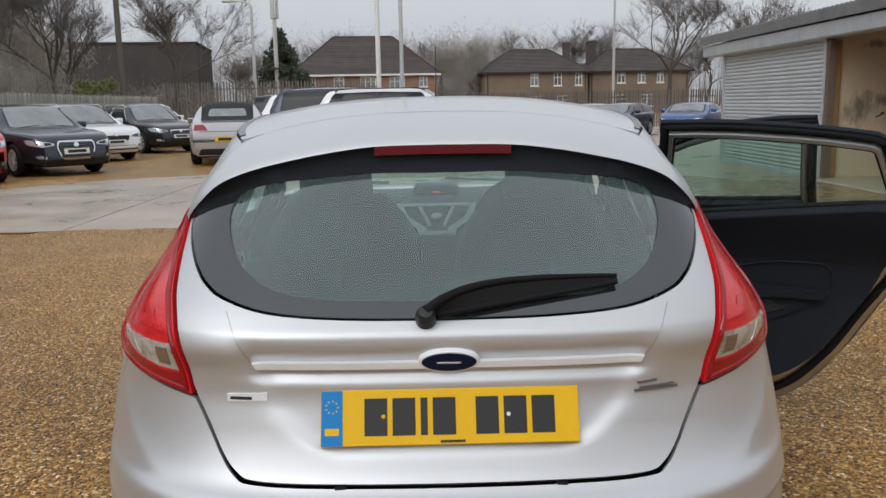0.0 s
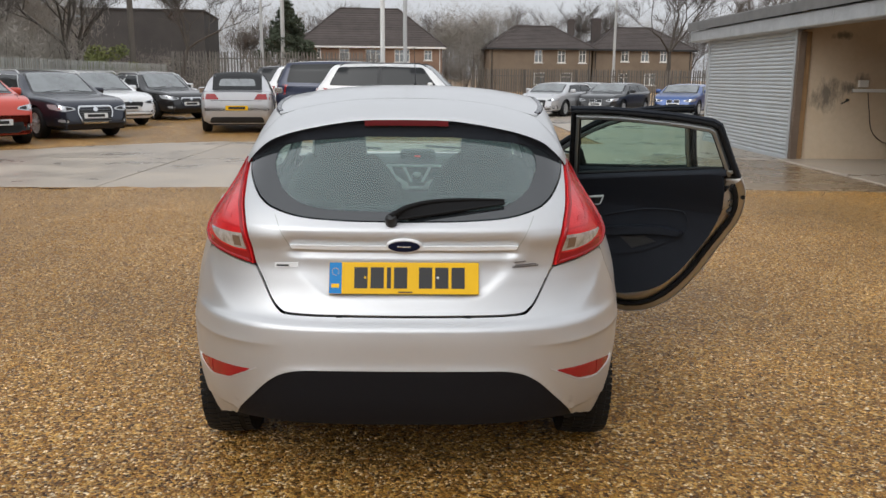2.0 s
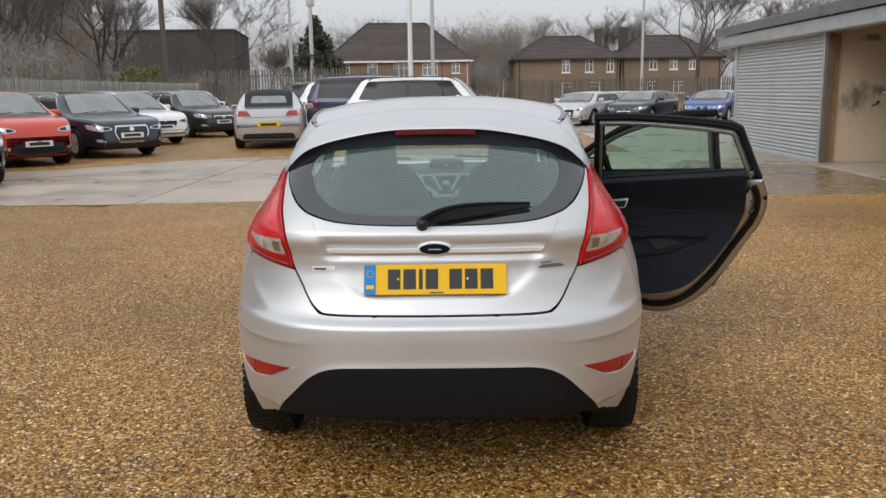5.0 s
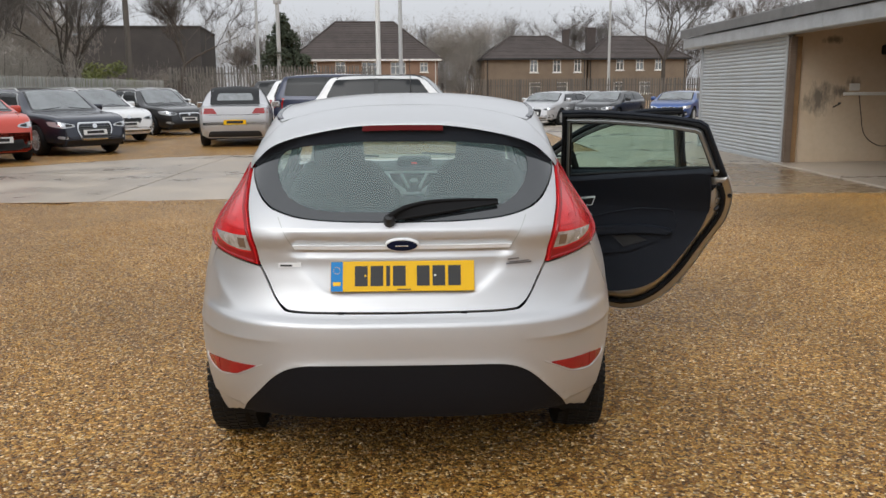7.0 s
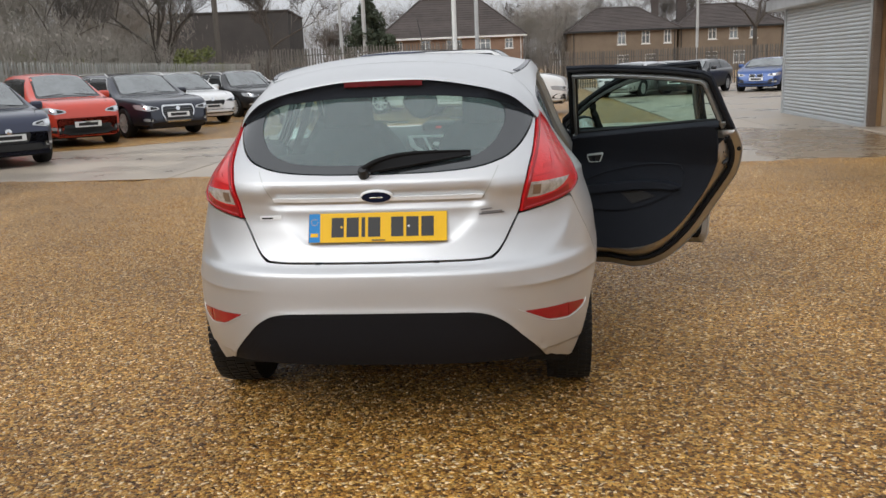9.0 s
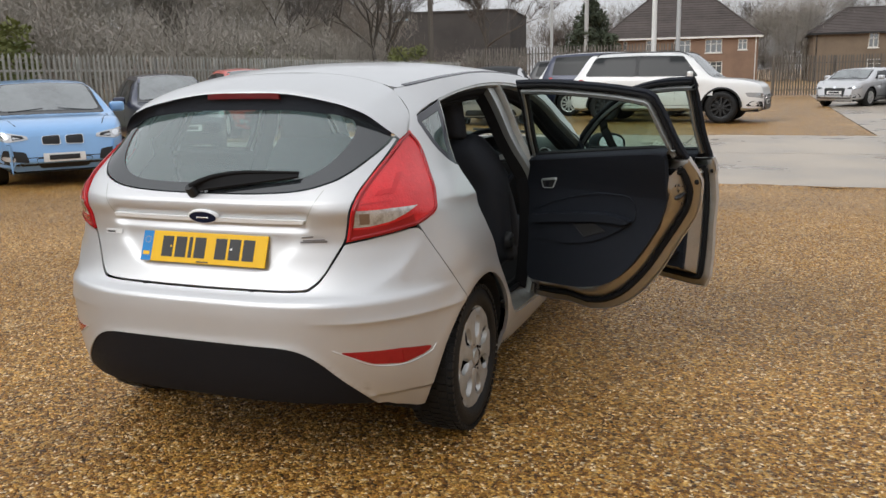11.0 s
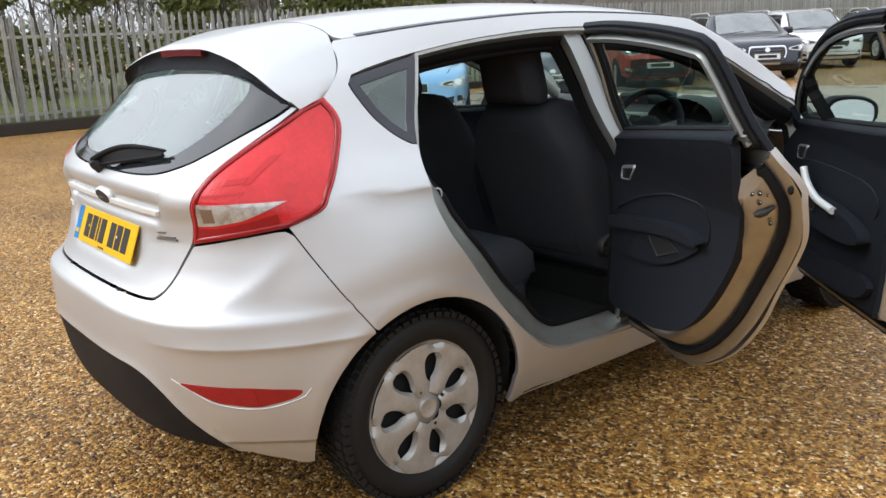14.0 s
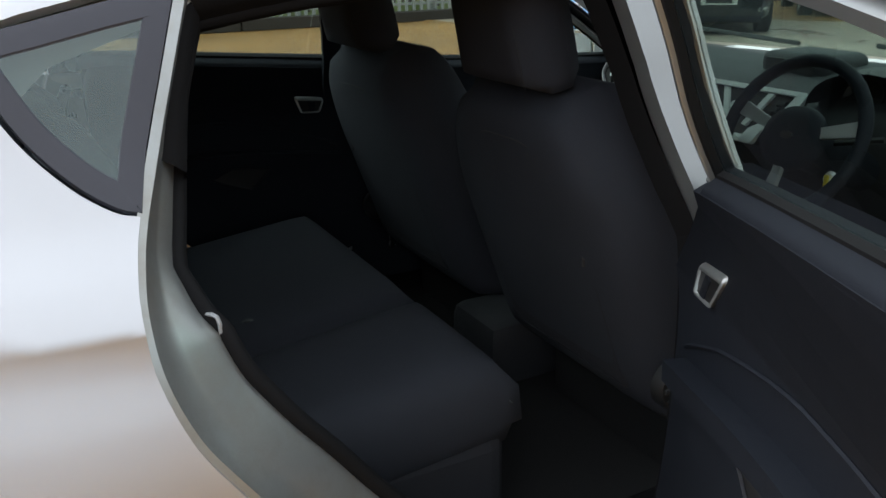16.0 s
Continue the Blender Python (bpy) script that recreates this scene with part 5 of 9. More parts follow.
def conifer(x, y, h, r):
    t = thing("conifer", "dark evergreen conifer behind the fence", "tree", pose(x, y, 0))
    bm = bmesh.new()
    tube(bm, [(0, 0, -0.1), (0, 0, h * 0.95)], [0.25, 0.04], 8)
    part("trunk", bm, "bark", t)
    rng = random.Random(6)
    c = []
    for i in range(70):
        f = rng.random() ** 0.8
        a = rng.uniform(0, 6.28)
        rr = r * (1 - f) * rng.uniform(0.3, 0.95)
        c.append((rr * math.cos(a), rr * math.sin(a), h * (0.08 + 0.88 * f), 0.35 + 0.65 * (1 - f)))
    leaf_cloud("crown", rng, c, 9000, 0.16, "leaf_dark", t)


conifer(-13.9, 80, 8.9, 4.6)


def hedge(name, label, x0, y0, x1, y1, h, depth, count, size, mat, seed, slim=0.5):
    t = thing(name, label, "hedge")
    rng = random.Random(seed)
    c = []
    n = int(math.hypot(x1 - x0, y1 - y0) / 0.55)
    for i in range(n):
        f = (i + rng.random()) / n
        for k in range(4):
            z = h * rng.uniform(0.1, 0.95)
            c.append((x0 + (x1 - x0) * f + rng.gauss(0, depth * 0.4), y0 + (y1 - y0) * f + rng.gauss(0, depth * 0.4), z, rng.uniform(0.3, 0.7)))
    if slim > 0.2:
        leaf_cloud("foliage", rng, c, count, size, mat, t, slim)
    else:
        twig_cloud("brushwood", rng, [(a, b, z, r * max(1.6, h / 2.5)) for a, b, z, r in c], count, size, mat, t)
    vs, fs = [], []
    bm = bmesh.new()
    for i in range(n * 2):
        f = rng.random()
        p = Vector((x0 + (x1 - x0) * f, y0 + (y1 - y0) * f, 0))
        q = p + Vector((rng.gauss(0, 0.4), rng.gauss(0, 0.4), h * rng.uniform(0.6, 0.95)))
        tube(bm, [p, (p + q) / 2 + Vector((rng.gauss(0, .15), rng.gauss(0, .15), 0)), q], [0.03, 0.02, 0.008], 4)
    part("stem", bm, "bark", t, kind="stuff")
    return t


hedge("hedge", "overgrown evergreen and ivy hedge behind the fence", -16.4, -8, -16.6, 14.0, 5.6, 1.3, 46000, 0.085, "leaf_yellow", 3)
hedge("hedge", "dark overgrown scrub behind the fence", -18.0, 14, -18.5, 40, 3.4, 1.2, 40000, 0.45, "brush", 5, 0.06)
hedge("bush", "yellow-green bush by the telegraph pole", -17.2, 38.5, -15.0, 40.5, 2.9, 0.6, 4500, 0.08, "leaf_yellow", 4)
hedge("bush", "low yellowing bush by the fence", -20, 30, -19, 34, 2.4, 0.6, 3500, 0.08, "leaf_yellow", 14)
hedge("scrub", "bare brown scrub beyond the far fence", -30, 56, -6, 60, 2.6, 1.6, 16000, 0.4, "brush", 15, 0.07)
hedge("scrub", "bare brown scrub between the houses", 0.2, 97, 8.0, 97, 8.6, 1.8, 34000, 0.55, "brush", 16, 0.08)
hedge("woodland", "dense dark bare woodland behind the fence", -25, -30, -26, 58, 7.5, 3.0, 150000, 0.75, "brush", 21, 0.05)
hedge("scrub", "distant bare woodland edge", -75, 122, 70, 122, 10.5, 3.0, 110000, 0.8, "brush", 17, 0.06)


def verge():
    bm = bmesh.new()
    n = 60
    a = [bm.verts.new((FENCE_X - 0.35 + 0.1 * math.sin(i), -26 + i * 1.15, 0.03)) for i in range(n)]
    b = [bm.verts.new((FENCE_X - 6 + math.sin(i * 1.7), -26 + i * 1.15, 0.12 + 0.05 * math.sin(i * 2.1))) for i in range(n)]
    c = [bm.verts.new((FENCE_X - 40, -26 + i * 1.15, 0.2)) for i in range(n)]
    for i in range(n - 1):
        bm.faces.new((a[i], a[i + 1], b[i + 1], b[i]))
        bm.faces.new((b[i], b[i + 1], c[i + 1], c[i]))
    part("grass_verge", bm, "grass", None, "rough damp grass behind the palisade fence", category="grass", kind="stuff")


verge()


def heading(x, y, deg):
    """A car whose tail's middle stands at x, y and whose nose points to deg (0 = east, 90 = ahead)."""
    return pose(x, y, 0, 0, 0, deg - 90)


def large(m, k):
    return m @ Matrix.Scale(k, 4)


def front_left(x, y, deg, L, axle, track):
    """The same from the place of the left front wheel."""
    d = Vector((math.cos(radians(deg)), math.sin(radians(deg))))
    left = Vector((-d.y, d.x))
    p = Vector((x, y)) - (left * track / 2 + d * axle) * 1.08
    return large(heading(p.x, p.y, deg), 1.08)


parked_car("dark blue hatchback parked on the gravel", heading(-10.95, 13.1, -42), L=4.1, W=0.86, H=1.5, color="paint_navy", axles=(0.75, 3.3), r=0.31, glass=(0.1, 0.6, 2.3, 3.2), grille=(0.35, 0.42, 0.6), chrome_grille=False, lamp_z=0.74, nose=0.86, hood=0.97, plate_z=0.52)
parked_car("orange-red small hatchback with black lower grille", front_left(-8.75, 15.6, -42, 3.62, 2.95, 1.42), L=3.62, W=0.82, H=1.5, color="paint_red", axles=(0.65, 2.95), r=0.29, glass=(0.06, 0.5, 1.95, 2.85), grille=(0.48, 0.27, 0.47), chrome_grille=False, lamp_z=0.74, nose=0.88, hood=0.98, belt=0.95, plate_z=0.47)
parked_car("dark blue-black estate car with chrome-framed grille", front_left(-7.95, 18.5, -42, 4.92, 3.95, 1.62), L=4.92, W=0.93, H=1.46, color="paint_ink", axles=(1.05, 3.95), r=0.335, glass=(0.1, 0.7, 2.75, 3.65), rails=True, grille=(0.40, 0.36, 0.70), lamp_z=0.66)
parked_car("white estate car with black grille", front_left(-8.8, 23.2, -42, 4.6, 3.7, 1.5), L=4.6, W=0.89, H=1.47, color="paint_white", axles=(1.0, 3.7), r=0.32, glass=(0.1, 0.7, 2.6, 3.5), grille=(0.38, 0.52, 0.66), chrome_grille=False, lamp_z=0.66, rails=True)
parked_car("black saloon with chrome grille", front_left(-8.2, 27.4, -41, 4.87, 4.0, 1.58), L=4.87, W=0.92, H=1.46, color="paint_black", axles=(1.1, 4.0), r=0.335, glass=(0.8, 1.5, 2.9, 3.7), grille=(0.38, 0.45, 0.68), lamp_z=0.68, rails=True)
parked_car("white hatchback half hidden behind a black saloon", front_left(-9.6, 31.5, -48, 4.3, 3.4, 1.5), L=4.3, W=0.88, H=1.5, color="paint_white", axles=(0.8, 3.4), r=0.32)
parked_car("silver convertible with black fabric roof", large(heading(-5.0, 19.4, 100), 1.10), L=4.25, W=0.89, H=1.42, belt=0.90, tail=1.0, color="paint_silver_car", softtop=True, axles=(0.85, 3.43), r=0.325, glass=(0.55, 1.05, 2.35, 3.1), rear_lamp=(0.55, 0.86, 0.3, 0.13), rear_plate_z=0.60)
parked_car("white large off-road estate with black alloy wheels", large(heading(-3.15, 22.2, -7), 1.06), L=4.83, W=0.97, H=1.76, belt=1.12, hood=1.10, nose=0.95, tail=1.12, color="paint_white", rim="black", spokes=10, axles=(0.95, 3.87), r=0.39, glass=(0.1, 0.55, 2.9, 3.7), low=0.30, rear_lamp=(0.7, 1.03, 0.3, 0.14), tumble=0.30, rails="black")
parked_car("navy large off-roader with upright tail", large(heading(-4.85, 25.6, -7), 1.06), L=4.97, W=1.0, H=1.86, belt=1.16, hood=1.14, nose=1.0, tail=1.18, color="paint_navy", rim="alloy", axles=(0.95, 3.85), r=0.38, glass=(0.05, 0.35, 3.0, 3.7), low=0.30, rear_lamp=(0.8, 1.0, 0.2, 0.3), tumble=0.24)
parked_car("white off-roader with chrome-trimmed tail", large(heading(-5.85, 28.9, -7), 1.05), L=4.8, W=0.96, H=1.78, belt=1.10, hood=1.08, nose=0.95, tail=1.12, color="paint_white", axles=(0.95, 3.85), r=0.38, glass=(0.1, 0.5, 2.9, 3.6), low=0.3, rear_lamp=(0.7, 1.0, 0.3, 0.16), tumble=0.28)
parked_car("black off-roader with dark glass", large(heading(-7.2, 32.4, -7), 1.05), L=4.7, W=0.95, H=1.8, belt=1.12, hood=1.1, nose=0.97, tail=1.15, color="paint_black", axles=(0.95, 3.8), r=0.38, glass=(0.1, 0.45, 2.9, 3.6), low=0.3, rear_lamp=(0.7, 1.0, 0.3, 0.16), tumble=0.28)
parked_car("pale silver hatchback facing the yard", heading(6.4, 34.0, -122), L=4.3, W=0.89, H=1.33, color="paint_silver_car", axles=(0.8, 3.4), r=0.325, grille=(0.38, 0.34, 0.66), chrome_grille=False)
parked_car("black estate facing the yard", heading(8.95, 34.8, -122), L=4.6, W=0.90, H=1.33, color="paint_black", kidney=True, axles=(0.95, 3.7), r=0.33, grille=(0.36, 0.28, 0.42), chrome_grille=False, badge=False)
parked_car("grey hatchback facing the yard", heading(8.1, 38.2, -115), L=4.3, W=0.90, H=1.32, color="paint_grey", axles=(0.85, 3.5), r=0.33)
parked_car("bright blue coupe facing the yard", heading(11.9, 35.0, -120), L=4.5, W=0.91, H=1.31, color="paint_blue", axles=(0.9, 3.7), r=0.33, grille=(0.36, 0.28, 0.42), chrome_grille=False, kidney=True, badge=False)
parked_car("light blue hatchback with twin dark grilles parked on the gravel", heading(-10.4, 9.16, -38), L=4.4, W=0.90, H=1.42, color="paint_lightblue", axles=(0.85, 3.55), r=0.33, grille=(0.36, 0.26, 0.40), chrome_grille=False, lamp_z=0.68, plate_z=0.40, kidney=True, badge=False)


# ---- the silver hatchback: tail at y = 0, nose at y = 3.95, wheels on the ground ----
def silver_paint():
    m = material("silver_metallic_paint", (0.595, 0.60, 0.605), 0.47, 0.72, coat=0.5, grain=0.05, grain_scale=1500, wear=0.10, wear_scale=2.5,
                 wear_color=(0.52, 0.50, 0.48), rough_wear=0.05)
    n, l = m.node_tree.nodes, m.node_tree.links
    b = n["Principled BSDF"]
    b.inputs["Coat Roughness"].default_value = 0.06
    # rain beads in the clear coat
    co = n.new("ShaderNodeTexCoord")
    v = n.new("ShaderNodeTexVoronoi")
    v.inputs["Scale"].default_value = 95
    l.new(co.outputs["Object"], v.inputs["Vector"])
    r = n.new("ShaderNodeMapRange")
    r.inputs["From Min"].default_value, r.inputs["From Max"].default_value = 0.0, 0.22
    r.inputs["To Min"].default_value, r.inputs["To Max"].default_value = 1.0, 0.0
    l.new(v.outputs["Distance"], r.inputs["Value"])
    patch = n.new("ShaderNodeTexNoise")
    patch.inputs["Scale"].default_value = 5
    l.new(co.outputs["Object"], patch.inputs["Vector"])
    pr = n.new("ShaderNodeMapRange")
    pr.inputs["From Min"].default_value, pr.inputs["From Max"].default_value = 0.5, 0.72
    l.new(patch.outputs["Fac"], pr.inputs["Value"])
    mu = n.new("ShaderNodeMath")
    mu.operation = "MULTIPLY"
    l.new(r.outputs["Result"], mu.inputs[0])
    l.new(pr.outputs["Result"], mu.inputs[1])
    bp = n.new("ShaderNodeBump")
    bp.inputs["Strength"].default_value = 0.10
    bp.inputs["Distance"].default_value = 0.002
    l.new(mu.outputs[0], bp.inputs["Height"])
    l.new(bp.outputs["Normal"], b.inputs["Coat Normal"])
    return m


def pane_material(name, tint, gloss=1.0, haze=0.0, sheen=0.55):
    """Thin glass: tinted see-through with a mirror sheen that grows at grazing angles; haze paints in a pale veil."""
    m = bpy.data.materials.new(name)
    m.use_nodes = True
    n, l = m.node_tree.nodes, m.node_tree.links
    n.remove(n["Principled BSDF"])
    tr = n.new("ShaderNodeBsdfTransparent")
    tr.inputs["Color"].default_value = (*tint, 1)
    gl = n.new("ShaderNodeBsdfGlossy")
    gl.inputs["Roughness"].default_value = 0.015
    gl.inputs["Color"].default_value = (gloss, gloss, gloss, 1)
    fr = n.new("ShaderNodeLayerWeight")
    fr.inputs["Blend"].default_value = 0.5
    po = n.new("ShaderNodeMath")
    po.operation = "POWER"
    po.inputs[1].default_value = 2.0
    l.new(fr.outputs["Facing"], po.inputs[0])
    ga = n.new("ShaderNodeMath")
    ga.operation = "MULTIPLY_ADD"
    ga.inputs[1].default_value, ga.inputs[2].default_value = sheen, 0.06
    l.new(po.outputs[0], ga.inputs[0])
    mix = n.new("ShaderNodeMixShader")
    l.new(ga.outputs[0], mix.inputs[0])
    l.new(tr.outputs[0], mix.inputs[1])
    l.new(gl.outputs[0], mix.inputs[2])
    last = mix
    if haze:
        # teal veil in the glass colour, in place of light from the cabin
        df = n.new("ShaderNodeBsdfDiffuse")
        df.inputs["Color"].default_value = (0.40, 0.58, 0.56, 1)
        no = n.new("ShaderNodeTexNoise")
        no.inputs["Scale"].default_value = 3
        no.inputs["Detail"].default_value = 5
        rg = n.new("ShaderNodeMapRange")
        rg.inputs["To Min"].default_value, rg.inputs["To Max"].default_value = haze * 0.8, haze * 1.2
        l.new(no.outputs["Fac"], rg.inputs["Value"])
        m2 = n.new("ShaderNodeMixShader")
        l.new(rg.outputs["Result"], m2.inputs[0])
        l.new(mix.outputs[0], m2.inputs[1])
        l.new(df.outputs[0], m2.inputs[2])
        last = m2
    l.new(last.outputs[0], n["Material Output"].inputs["Surface"])
    return m


M["silver"] = silver_paint()
# darker copies of the silver paint; brown mottling is dirt plus painted gravel reflection
M["door_jamb"] = material("dirty_gravel_toned_door_edge_paint", (0.47, 0.465, 0.445), 0.30, 0.92, coat=0.5, wear=0.5, wear_scale=7, grain=0.12, grain_scale=300, wear_color=(0.33, 0.295, 0.245), rough_wear=0.15)
M["jamb"] = material("gravel_toned_jamb_paint", (0.43, 0.45, 0.43), 0.34, 0.70, coat=0.5, wear=0.45, wear_scale=9, grain=0.10, grain_scale=400, wear_color=(0.33, 0.28, 0.21), rough_wear=0.15)
# silver paint copied darker, in place of duller reflected light
M["frame_silver"] = material("shaded_silver_frame_paint", (0.33, 0.345, 0.335), 0.40, 0.78, coat=0.5, grain=0.06, grain_scale=400)
M["pane"] = pane_material("side_glass", (0.72, 0.86, 0.785))
M["pane_rear"] = pane_material("heated_rear_glass", (0.72, 0.86, 0.82), 1.0, 0.12, 0.80)
M["pane_quarter"] = pane_material("quarter_glass", (0.55, 0.62, 0.60), 1.0, 0.14, 0.7)
M["frit"] = material("black_ceramic_border", (0.020, 0.023, 0.025), 0.04, ior=1.85, grain=0.1)
M["quarter_border"] = material("grey_black_ceramic_border", (0.048, 0.049, 0.060), 0.20, spec=0.5, grain=0.1)
M["reflector_red"] = material("red_bumper_reflector", (0.34, 0.010, 0.014), 0.14, spec=0.5, coat=0.3, grain=0.25, grain_scale=90, wear=0.5, wear_scale=16, wear_color=(0.22, 0.006, 0.008))
M["trim_black"] = material("textured_black_plastic", (0.0150, 0.0180, 0.0245), 0.60, spec=0.21, grain=0.25, grain_scale=400, bump=0.25, bump_scale=900)
M["valance"] = material("grained_black_bumper_plastic", (0.0085, 0.0088, 0.0115), 0.6, spec=0.22, grain=0.25, grain_scale=300, bump=0.25, bump_scale=900)
M["dash"] = material("dark_dash_plastic", (0.030, 0.032, 0.035), 0.55, grain=0.2, grain_scale=300, bump=0.2, bump_scale=700)
M["seat_cloth"] = material("black_woven_seat_cloth", (0.044, 0.048, 0.058), 0.92, spec=0.3, grain=0.35, grain_scale=500, bump=0.35, bump_scale=900, wear=0.15, wear_scale=6)
M["seat_side"] = material("plain_black_seat_cloth", (0.036, 0.037, 0.042), 0.9, spec=0.3, grain=0.25, grain_scale=600, bump=0.25, bump_scale=900)
M["carpet"] = material("black_carpet", (0.014, 0.014, 0.015), 1.0, spec=0.1, grain=0.4, grain_scale=500, bump=0.5, bump_scale=700)
M["lining"] = material("pale_grey_headlining", (0.46, 0.455, 0.43), 0.95, grain=0.15, grain_scale=400)
M["rubber"] = material("black_rubber_seal", (0.012, 0.012, 0.0125), 0.7, spec=0.14, grain=0.2, grain_scale=100)
M["trim_silver"] = material("dull_silver_wheel_trim", (0.50, 0.50, 0.49), 0.38, 0.5, grain=0.2, grain_scale=60, wear=0.5, wear_scale=12, wear_color=(0.30, 0.27, 0.22))
M["satin"] = material("satin_silver_plastic", (0.80, 0.81, 0.81), 0.40, 0.15, grain=0.08)
M["vent_ring"] = material("dull_silver_vent_ring", (0.40, 0.41, 0.41), 0.4, 0.2, grain=0.1)
M["stitch"] = material("grey_stitching", (0.06, 0.06, 0.06), 0.9, spec=0.2)
M["lamp_red"] = material("red_rear_lamp", (0.72, 0.016, 0.020), 0.18, spec=0.5, coat=0.4, grain=0.35, grain_scale=80, wear=0.4, wear_scale=9, wear_color=(0.36, 0.008, 0.010), bump=0.25, bump_scale=110)
M["brake_red"] = material("unlit_dark_red_lens", (0.13, 0.010, 0.016), 0.18, spec=0.4, coat=0.3, grain=0.3, grain_scale=60)
M["script_dark"] = material("dark_chrome_script", (0.26, 0.26, 0.27), 0.28, 0.8)
M["lamp_red_mid"] = material("dim_red_bulb_housing", (0.58, 0.014, 0.018), 0.2, spec=0.4, coat=0.3, grain=0.3, grain_scale=60)
M["lamp_red_dark"] = material("deep_red_lens", (0.30, 0.006, 0.010), 0.16, spec=0.4, coat=0.3, grain=0.2, grain_scale=60)
M["lamp_amber"] = material("dim_brown_reversing_lens", (0.30, 0.22, 0.17), 0.16, 0.5, coat=0.6, grain=0.3, grain_scale=70)
M["lamp_white"] = material("clear_reversing_lens", (0.66, 0.65, 0.63), 0.12, 0.35, coat=0.8, grain=0.35, grain_scale=60, bump=0.4, bump_scale=70, wear=0.7, wear_scale=38, wear_color=(0.20, 0.17, 0.15))
M["plate_blue"] = material("blue_plate_band", (0.01, 0.20, 0.52), 0.4, spec=0.3)
M["oval_blue"] = material("dark_blue_enamel", (0.005, 0.010, 0.035), 0.35, spec=0.2)
M["lcd"] = material("red_display", (0.55, 0.02, 0.012), 0.4, emit=0.5)
M["bolt"] = material("yellow_key_tag", (0.75, 0.62, 0.05), 0.5)

HUB_R, HUB_F, TYRE_R = 0.640, 3.129, 0.291
ARCH = 0.338
YF = 2.62
REAR = [(0.12, 0.12), (0.20, 0.05), (0.30, -0.015), (0.40, -0.040), (0.50, -0.049), (0.58, -0.0505), (0.630, -0.048), (0.641, -0.044), (0.668, -0.008), (0.70, 0.014), (0.78, 0.045), (0.85, 0.060),
        (0.895, 0.058), (0.93, 0.054), (0.965, 0.064), (0.99, 0.085), (1.10, 0.197), (1.20, 0.300), (1.32, 0.425), (1.45, 0.56)]
FRONT = [(0.12, 3.78), (0.22, 3.88), (0.35, 3.94), (0.50, 3.95), (0.62, 3.92), (0.70, 3.85), (0.77, 3.70), (0.83, 3.50), (0.89, 3.27), (0.94, 3.08), (0.985, 2.95), (1.10, 2.74), (1.20, 2.55), (1.30, 2.35), (1.38, 2.17), (1.45, 1.95)]
WIDE = [(0.12, 0.72), (0.20, 0.785), (0.28, 0.815), (0.40, 0.840), (0.55, 0.853), (0.70, 0.858), (0.82, 0.852), (0.90, 0.840), (0.97, 0.812), (1.04, 0.772), (1.12, 0.733), (1.20, 0.704), (1.28, 0.670), (1.34, 0.638), (1.39, 0.60), (1.45, 0.53)]
YC = [(0.12, 0.80), (0.60, 0.80), (0.88, 0.86), (0.96, 0.94), (1.04, 1.02), (1.20, 1.15), (1.45, 1.20)]
NN = [(0.12, 3.3), (0.70, 3.3), (0.88, 3.7), (0.96, 4.8), (1.04, 6.2), (1.12, 6.1), (1.20, 6.2), (1.235, 6.0), (1.28, 4.8), (1.33, 4.0), (1.45, 3.2)]
TAPER = [(0.20, 0.03), (0.70, 0.035), (0.88, 0.06), (0.96, 0.085), (1.04, 0.11), (1.20, 0.13), (1.45, 0.15)]


def narrow(y, z):
    """How far the flanks draw in towards the tail."""
    d = max(0.0, 1.55 - y)
    return 1 - knots(z, TAPER) * d * d / (d + 0.2)


def flank_end(z):
    """Where the flank turns into the nose or the windscreen."""
    return min(YF, knots(z, FRONT) - 0.15)


def shape_at(z):
    return knots(z, REAR), knots(z, FRONT), knots(z, WIDE), knots(z, YC), knots(z, NN)


def raw(u, z):
    """A point of the body's outside: u 0 tail's middle, 1 where the flank starts, 2 where the nose starts, 3 nose's middle; u < 0 is the left side."""
    s = -1.0 if u < 0 else 1.0
    u = abs(u)
    R, F, W, yc, n = shape_at(z)
    ye = flank_end(z)
    if u < 1:
        a = u * math.pi / 2
        c, d = math.cos(a), math.sin(a)
        k = (c ** n + d ** n) ** (-1 / n)
        x, y = W * d * k, yc - (yc - R) * c * k
        x *= narrow(y, z)
    elif u < 2:
        y = yc + (ye - yc) * (u - 1)
        x = W * narrow(y, z)
    else:
        a = (3 - min(u, 3)) * math.pi / 2
        c, d = math.cos(a), math.sin(a)
        nf = 2.6
        k = (c ** nf + d ** nf) ** (-1 / nf)
        x, y = W * d * k, ye + (F - ye) * c * k
    return Vector((s * x, y, z))


